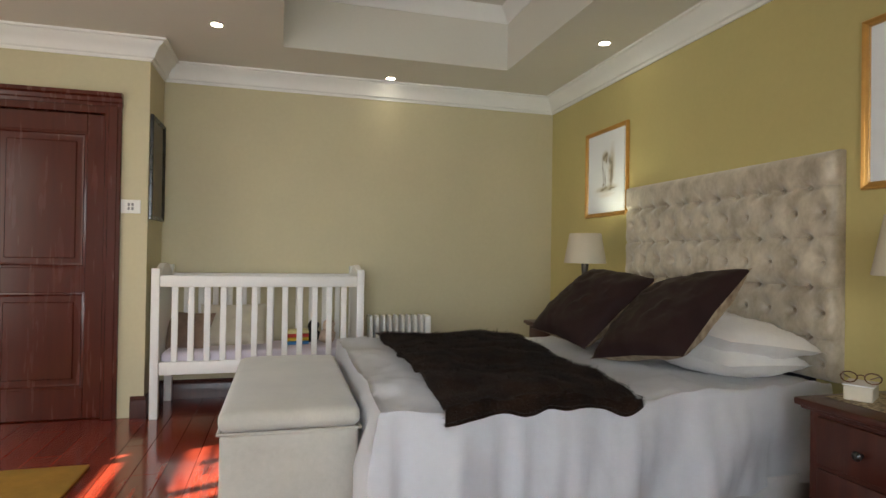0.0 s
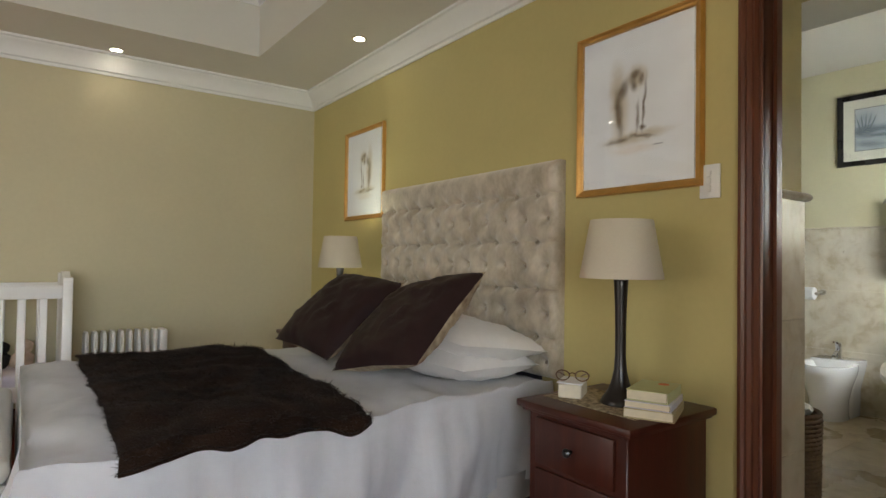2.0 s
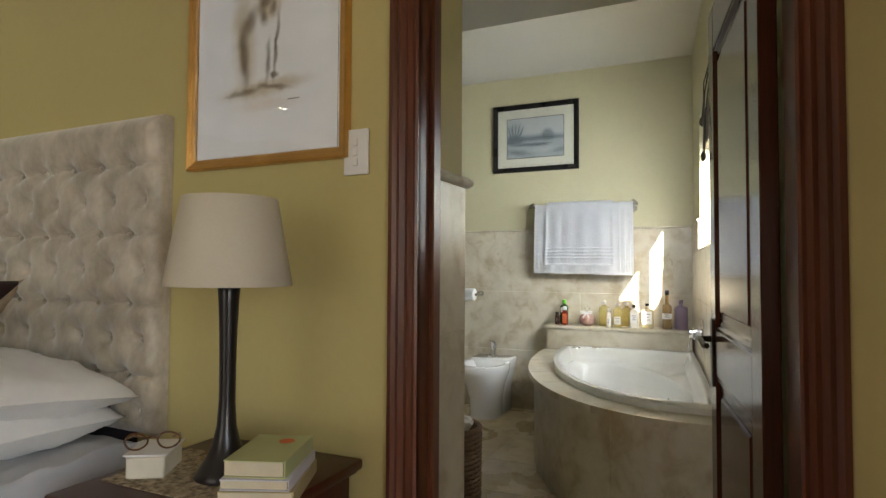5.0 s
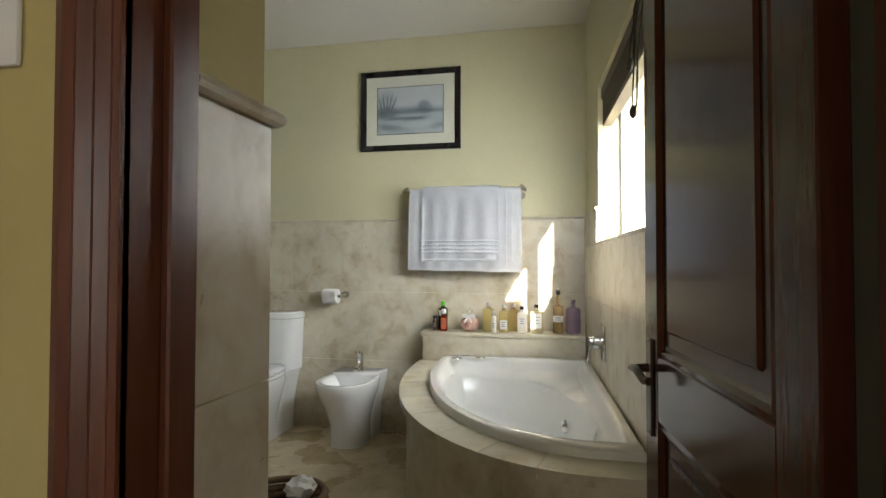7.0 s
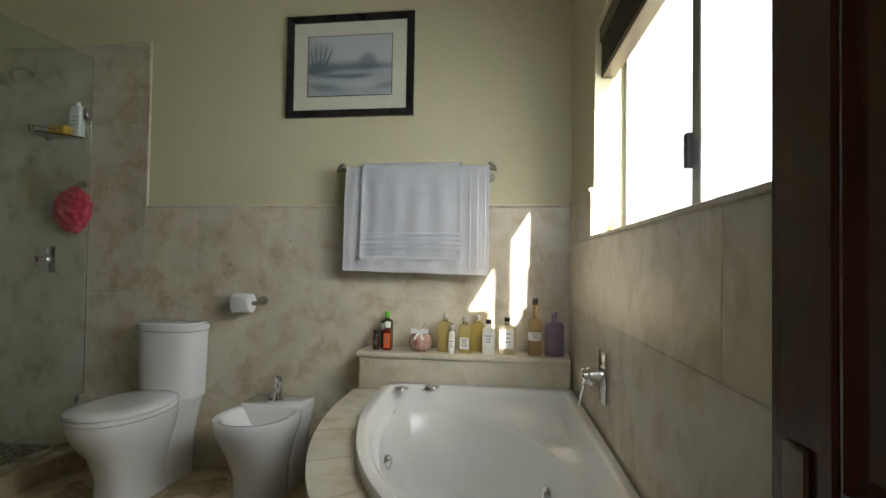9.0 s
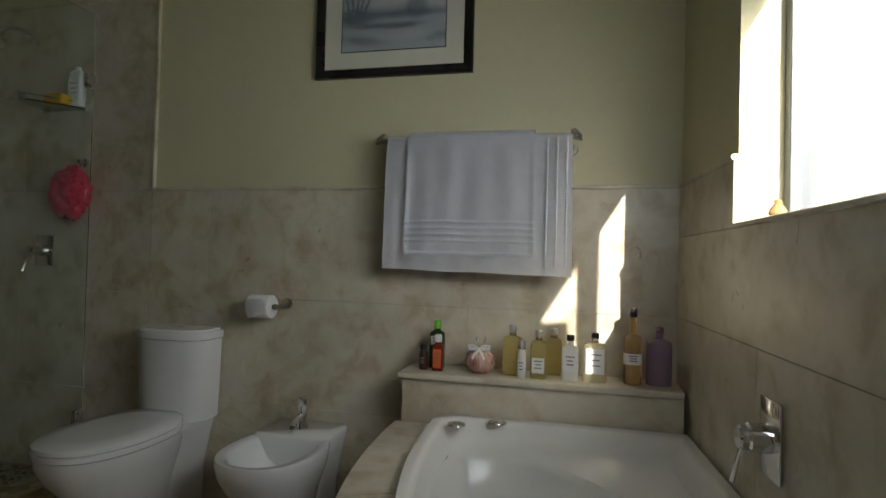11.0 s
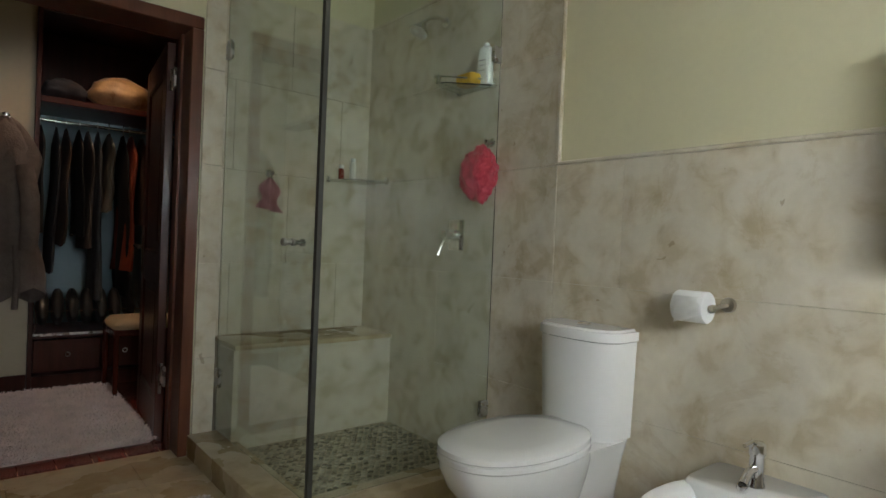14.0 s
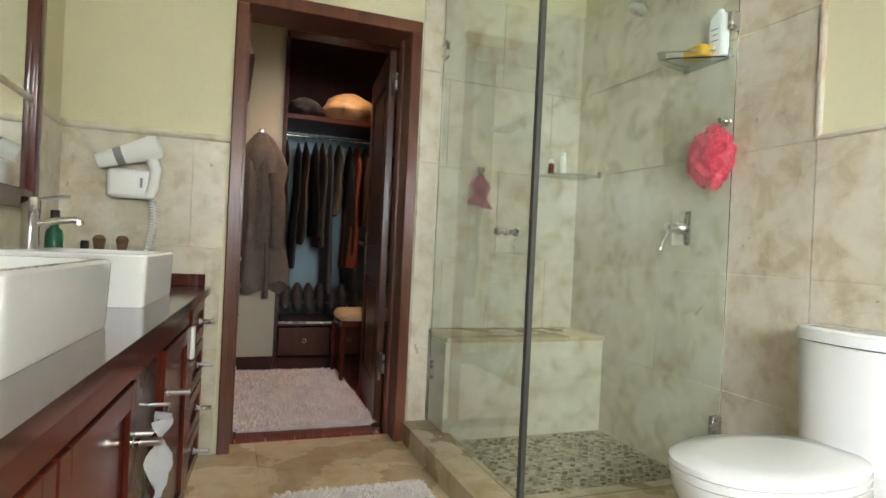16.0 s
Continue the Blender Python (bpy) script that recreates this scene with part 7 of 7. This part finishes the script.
part("shelf", bm_box(-0.074, -0.5, 0.0, 0.08, 0.5, 0.028, 0.003, 1), M_MAHOG_DARK, bg)
shag_mat("closet_rug", "pale pink shaggy rug on the closet floor", 4.585, 4.94, 5.27, 6.22, M_SHAG, 16000, 0.045, 9, 0.0)

# ---- bedroom details ----
UMBER, SAND = (0.115, 0.072, 0.035), (0.50, 0.41, 0.27)


for yc, zc, wd_, ht_, flip in ((2.055, 1.725, 0.57, 0.675, 1), (4.308, 1.72, 0.57, 0.645, -1)):
    pc, i = framed("sketch_picture", "sepia brush sketch in a gilded frame above the bedside", (HW - 0.001 + (yc - 1.6) * 0.014, yc, zc), 269.2, wd_, ht_, 0.03, 0.026, M_GOLD)
    f = flip
    sk = [(0.0, 0.0, 0.12, 0.19, 0, 0.7, 0.10, SAND), (-0.075 * f, 0.03, 0.035, 0.13, 4 * f, 0.7, 0.85, SAND), (0.01 * f, 0.115, 0.040, 0.040, 0, 0.6, 0.9, SAND), (0.0, -0.12, 0.13, 0.020, 3, 0.7, 0.85, SAND), (0.0, -0.165, 0.09, 0.016, 0, 0.9, 0.35, (0.62, 0.45, 0.28)),
          (-0.075 * f, -0.02, 0.016, 0.085, 5 * f, 0.7, 0.85, UMBER), (-0.055 * f, 0.075, 0.018, 0.035, -25 * f, 0.8, 0.75, UMBER), (0.0, 0.125, 0.022, 0.016, 30, 0.7, 0.8, UMBER), (0.03 * f, 0.105, 0.011, 0.020, 0, 0.7, 0.7, UMBER), (-0.005 * f, 0.085, 0.012, 0.020, 15, 0.8, 0.8, UMBER),
          (0.042 * f, 0.0, 0.006, 0.085, -5 * f, 0.7, 0.85, UMBER), (0.012 * f, -0.045, 0.007, 0.050, -4 * f, 0.8, 0.8, UMBER), (-0.075 * f, -0.125, 0.055, 0.007, 6, 0.7, 0.7, UMBER), (0.03 * f, -0.12, 0.05, 0.006, -10 * f, 0.8, 0.8, UMBER), (0.035 * f, -0.085, 0.014, 0.008, 0, 0.7, 0.85, UMBER)]
    part("painted_sheet", bm_box(-i[0] + 0.002, -0.0092, -i[1] + 0.002, i[0] - 0.002, -0.0080, i[1] - 0.002), painted("sepia_sketch", (0.76, 0.76, 0.75), sk, 0.012, 30), pc, "abstract sepia brush sketch on white paper", smooth=None)
    part("signature", bm_box(0.085, -0.0100, -0.163, 0.125, -0.0093, -0.160), M_INK, pc)
    pg = part("glazing", bm_box(-i[0] - 0.001, -0.0185, -i[1] - 0.001, i[0] + 0.001, -0.0165, i[1] + 0.001), M_PICGLASS, pc, smooth=None)
    pg.visible_shadow = False
pc, i = framed("dark_picture", "dark brown framed painting on the recess wall", (RX + 0.001, 5.0, 1.66), 90, 0.42, 0.70, 0.03, 0.022, M_BLACK, mount=mat("dark_brown_painting", (0.06, 0.045, 0.03), 0.35, scale=6, color2=(0.16, 0.12, 0.08), fine=20))


def switch_plate(at, rz, w, h, cols, rows, label):
    sp_ = thing("light_switch", label, "switch", at, rz)
    part("plate", bm_box(-w / 2, -0.008, -h / 2, w / 2, 0, h / 2, 0.003, 2), M_SWITCH, sp_)
    for c in range(cols):
        for r in range(rows):
            x, z = (c - (cols - 1) / 2) * 0.022, (r - (rows - 1) / 2) * 0.026
            part("rocker", bm_box(x - 0.007, -0.0115, z - 0.010, x + 0.007, -0.0075, z + 0.010, 0.0015, 1), M_SWITCH if rows > 2 else M_GREYPL, sp_)


switch_plate((HW, 1.748, 1.40), 270, 0.074, 0.118, 1, 3, "white three-lever light switch beside the bathroom door")
switch_plate((-0.03, DW, 1.386), 0, 0.118, 0.09, 2, 2, "white double light switch beside the bedroom door")
# downlights
M_LED = mat("lit_downlight", (0.9, 0.9, 0.85), 0.4, var=0.01, emit=((1.0, 0.90, 0.70), 6.0))
for n_, (x, y) in enumerate(((1.73, 5.05), (2.91, 3.87), (0.526, 4.31), (2.91, 1.7), (0.526, 1.9))):
    dl = thing("downlight", "small round recessed downlight, lit", "downlight", (x, y, CEIL), group="ceiling downlights")
    part("ring", bm_lathe([(0.046, 0.0), (0.045, -0.006), (0.034, -0.008), (0.033, -0.001)], 28, cap=False), M_CHROME, dl)
    part("lens", bm_lathe([(0.001, -0.004), (0.033, -0.004), (0.033, -0.001)], 24), M_LED, dl)
    lp = new("downlight_beam", bpy.data.lights.new("downlight_beam", "SPOT"))
    lp.data.energy, lp.data.color, lp.data.spot_size, lp.data.spot_blend, lp.data.shadow_soft_size = 0.25, (1.0, 0.80, 0.52), radians(75), 1.0, 0.03
    lp.matrix_world = look((x, y, CEIL - 0.02), (x, y + 0.001, 0))
dl = thing("closet_downlight", "small round downlight in the closet ceiling, lit", "downlight", (5.22, 5.95, 2.70))
part("ring", bm_lathe([(0.046, 0.0), (0.045, -0.006), (0.034, -0.008), (0.033, -0.001)], 28, cap=False), M_CHROME, dl)
part("lens", bm_lathe([(0.001, -0.004), (0.033, -0.004), (0.033, -0.001)], 24), M_LED, dl)
lp = new("closet_beam", bpy.data.lights.new("closet_beam", "SPOT"))
lp.data.energy, lp.data.color, lp.data.spot_size, lp.data.spot_blend, lp.data.shadow_soft_size = 4.6, (1.0, 0.64, 0.42), radians(100), 0.8, 0.03
lp.matrix_world = look((5.22, 5.95, 2.68), (5.22, 5.951, 0))
# things on the bedside cabinet
M_DOILY = mat("patterned_runner", (0.10, 0.07, 0.04), 0.9, scale=60, color2=(0.55, 0.45, 0.30), fine=120)
dy = thing("table_runner", "small patterned cloth runner on the bedside cabinet", "runner", (2.90, 1.96, 0.6265))
part("cloth", bm_box(-0.12, -0.19, 0.0003, 0.13, 0.20, 0.003, 0.001, 1), M_DOILY, dy)
bx = thing("tissue_box", "cream paper box with crumpled tissue and reading glasses", "box", (2.872, 2.10, 0.6297), 30)
part("box", bm_box(-0.058, -0.042, 0, 0.058, 0.042, 0.050, 0.004, 1), M_BUMP, bx)
part("lid_card", bm_box(-0.062, -0.046, 0.0505, 0.062, 0.046, 0.055, 0.001, 1), M_PAPER, bx)
M_SPEC = mat("tortoise_frames", (0.12, 0.05, 0.02), 0.3, var=0.4, scale=50)
sg = thing("spectacles", "tortoiseshell spectacles lying on the box", "spectacles", (2.868, 2.098, 0.6855), 40)
for s in (-1, 1):
    part("rim", bm_tube([(-0.02 + 0.004 * math.sin(k), s * 0.034 + 0.024 * math.cos(k * 0.449), 0.02 + 0.018 * math.sin(k * 0.449)) for k in range(14)], 0.0024, 6, closed=True), M_SPEC, sg)
    part("temple", bm_tube([(-0.02, s * 0.058, 0.025), (0.03, s * 0.050, 0.020), (0.07, s * 0.03, 0.002)], 0.0022, 6), M_SPEC, sg)
part("bridge", bm_tube([(-0.02, -0.011, 0.026), (-0.022, 0, 0.030), (-0.02, 0.011, 0.026)], 0.0022, 6), M_SPEC, sg)
M_PAGES = mat("book_pages", (0.62, 0.55, 0.40), 0.9, var=0.06, scale=30)
zb = 0.6297
for nm, col, w_, d_, h_, rz in (("tan", (0.46, 0.38, 0.20), 0.205, 0.150, 0.030, 24), ("lilac-white", (0.62, 0.60, 0.66), 0.200, 0.138, 0.022, 22), ("pale green", (0.50, 0.52, 0.26), 0.185, 0.125, 0.034, 20)):
    bo = thing("book", nm + " covered book in a stack on the bedside cabinet", "book", (2.90, 1.785, zb), rz, group="stacked books")
    cm = mat(nm.replace("-", "_").replace(" ", "_") + "_cover", col, 0.4, var=0.06, scale=8)
    part("page_block", bm_box(-w_ / 2 + 0.004, -d_ / 2 + 0.004, 0.003, w_ / 2 - 0.004, d_ / 2 - 0.001, h_ - 0.003), M_PAGES, bo)
    part("back_cover", bm_box(-w_ / 2, -d_ / 2, 0, w_ / 2, d_ / 2, 0.0025, 0.0008, 1), cm, bo)
    part("front_cover", bm_box(-w_ / 2, -d_ / 2, h_ - 0.0025, w_ / 2, d_ / 2, h_, 0.0008, 1), cm, bo)
    part("spine", bm_box(-w_ / 2, -d_ / 2 - 0.002, 0, w_ / 2, -d_ / 2 + 0.0006, h_, 0.0008, 1), cm, bo)
    zb += h_ + 0.0004
    last = bo
part("cover_spot", bm_lathe([(0.001, 0.0348), (0.017, 0.0348), (0.017, 0.0342)], 20, at=(0.045, -0.02, 0)), M_ORANGE, last, "red spot on the cover")
# oil heater
hr = thing("oil_heater", "white oil-filled column heater behind the bed", "heater", (1.80, 5.06, 0))
fin = None
for k in range(9):
    part("fin", loft([(-0.20 + k * 0.05, 0, 0.08, 0.013, 0.07, 4), (-0.20 + k * 0.05, 0, 0.10, 0.016, 0.075, 4), (-0.20 + k * 0.05, 0, 0.59, 0.016, 0.075, 4), (-0.20 + k * 0.05, 0, 0.62, 0.012, 0.06, 3)], 16), M_COT, hr)
part("control_box", bm_box(0.225, -0.07, 0.10, 0.275, 0.07, 0.62, 0.012, 2), M_SWITCH, hr)
for x in (-0.17, 0.2):
    part("foot", bm_box(x - 0.02, -0.12, 0, x + 0.02, 0.12, 0.082, 0.006, 1), M_GREYPL, hr)
# rug
yr = thing("ochre_rug", "ochre wool rug on the red wooden floor", "rug", (-0.55, 3.16, 0))
part("rug_body", bm_box(-0.56, -0.70, 0.0005, 0.565, 0.70, 0.016, 0.006, 2), M_RUGY, yr, smooth=40)
# toys in the cot
for nm, col, x, y, r in (("dark plush", (0.015, 0.013, 0.013), 1.16, 5.03, 0.055), ("cream plush", (0.55, 0.42, 0.32), 1.27, 4.98, 0.06)):
    ty = thing("soft_toy", nm + " soft toy sitting in the cot", "soft toy", (x, y, 0.43))
    bm = bmesh.new()
    for dx, dz, rr in ((0, 0.05, r), (0.01, 0.05 + r * 1.35, r * 0.75)):
        bmesh.ops.create_icosphere(bm, subdivisions=3, radius=rr, matrix=Matrix.Translation((dx, 0, dz)))
    for v in bm.verts:
        v.co += Vector((1, 1, 1)) * 0.008 * noise.noise(v.co * 40)
        v.co.z = max(0.001, v.co.z)
    part("toy_body", bm, mat(nm.replace(" ", "_"), col, 0.95, var=0.2, scale=30, bump=0.4, bscale=160), ty, smooth=80)
bkx = thing("toy_blocks", "yellow, red and blue cloth toy book in the cot", "toy", (1.04, 4.96, 0.4305), 8)
for k, col in enumerate(((0.06, 0.22, 0.50), (0.70, 0.45, 0.05), (0.55, 0.06, 0.04), (0.70, 0.62, 0.30))):
    part("page", bm_box(-0.085 + 0.006 * k, -0.06, k * 0.026 + 0.0005, 0.085, 0.06, k * 0.026 + 0.024, 0.006, 2), mat("toy_page_colour", col, 0.8, var=0.15, scale=30), bkx)

# ---- patio door and rear window frames ----
w2 = thing("window_2", "white framed glazed patio door", "door", kind="structure")
for y in (1.0, 1.66, 2.325, 2.99, 3.64):
    part("stile", bm_box(-2.13, y, 0, -2.07, y + 0.06, 2.15, 0.004, 1), M_COT, w2)
for z in (0.0, 0.50, 1.16, 1.80, 2.09):
    part("rail", bm_box(-2.128, 1.06, z, -2.072, 3.64, z + (0.06 if z in (0.0, 2.09) else 0.03), 0.004, 1), M_COT, w2)
# unseen boards added in the patio door; their gaps shape the floor's sun streaks
M_SUNMASK = mat("sun_mask_cream", (0.60, 0.56, 0.45), 0.6, var=0.05, scale=3)
for b in ((1.06, 3.64, 0.06, 1.154), (1.06, 3.64, 1.24, 1.398), (1.06, 3.64, 1.542, 2.09), (1.06, 2.52, 1.154, 1.24), (3.11, 3.64, 1.154, 1.24), (1.06, 2.23, 1.398, 1.542), (3.05, 3.64, 1.398, 1.542), (2.68, 2.74, 1.443, 1.542), (2.53, 3.03, 1.466, 1.484)):
    part("shutter_board", bm_box(-2.10, b[0], b[2], -2.085, b[1], b[3]), M_SUNMASK, w2, smooth=None)
w3 = thing("window_3", "white framed rear bedroom window", "window", kind="structure")
for x in (-0.6, 0.42, 1.45):
    part("stile", bm_box(x, -0.93, 0.5, x + 0.05, -0.87, 2.1, 0.004, 1), M_COT, w3)
for z in (0.5, 2.05):
    part("rail", bm_box(-0.55, -0.928, z, 1.45, -0.872, z + 0.05, 0.004, 1), M_COT, w3)

# ---- floors, board by board and tile by tile ----
fl = tagged(new("floor", mesh_of("floor", bm_box(-2.0, -0.79, -0.0118, HW + 0.09, BACK, -0.0112), M_DARKBASE)), "polished red jarrah board floor", kind="structure")
BW = 0.14
boards = {}
k = 0
x = -2.0
while x < HW + 0.08:
    low = -0.79 if x + BW < 2.1 else 0.245
    y = -0.79 - (k * 0.47) % 1.5
    while y < BACK:
        y0, y1 = max(y, low), min(y + 1.5, BACK)
        length = round(y1 - y0, 3)
        if length > 0.02:
            if length not in boards:
                boards[length] = mesh_of("board", bm_box(0.0008, 0.0008, -0.011, BW - 0.0008, length - 0.0008, 0.0, 0.0016, 1), M_FLOORWOOD)
            b = new("board", boards[length])
            b.parent = fl
            b.location = (x, y0, 0)
        y += 1.5
    x += BW
    k += 1
fb = tagged(new("floor_bath", mesh_of("floor_bath", bm_box(3.29, 0.71, -0.0128, FW, CW, -0.0122), M_GROUT)), "honed travertine tile floor", kind="structure")
tile = mesh_of("tile", bm_box(0.0008, 0.0008, -0.012, 0.4592, 0.4592, 0.0, 0.0012, 1), M_TRAVFLOOR)
for gx in range(7):
    for gy in range(9):
        b = new("tile", tile)
        b.parent = fb
        b.location = (3.29 + gx * 0.46, 0.72 + gy * 0.46 - (0.0), 0)
fc = tagged(new("floor_closet", mesh_of("floor_closet", bm_box(C0, CW, -0.0118, C1, 4.905, -0.0112), M_DARKBASE)), "dark red closet board floor", kind="structure")
cb = mesh_of("board", bm_box(0.0008, 0.0008, -0.011, BW - 0.0008, 1.9992, 0.001, 0.0016, 1), M_FLOORWOOD)
for gx in range(11):
    b = new("board", cb)
    b.parent = fc
    b.location = (KX0 + gx * BW, 4.79 if C0 - BW < KX0 + gx * BW < C1 else 4.902, 0)
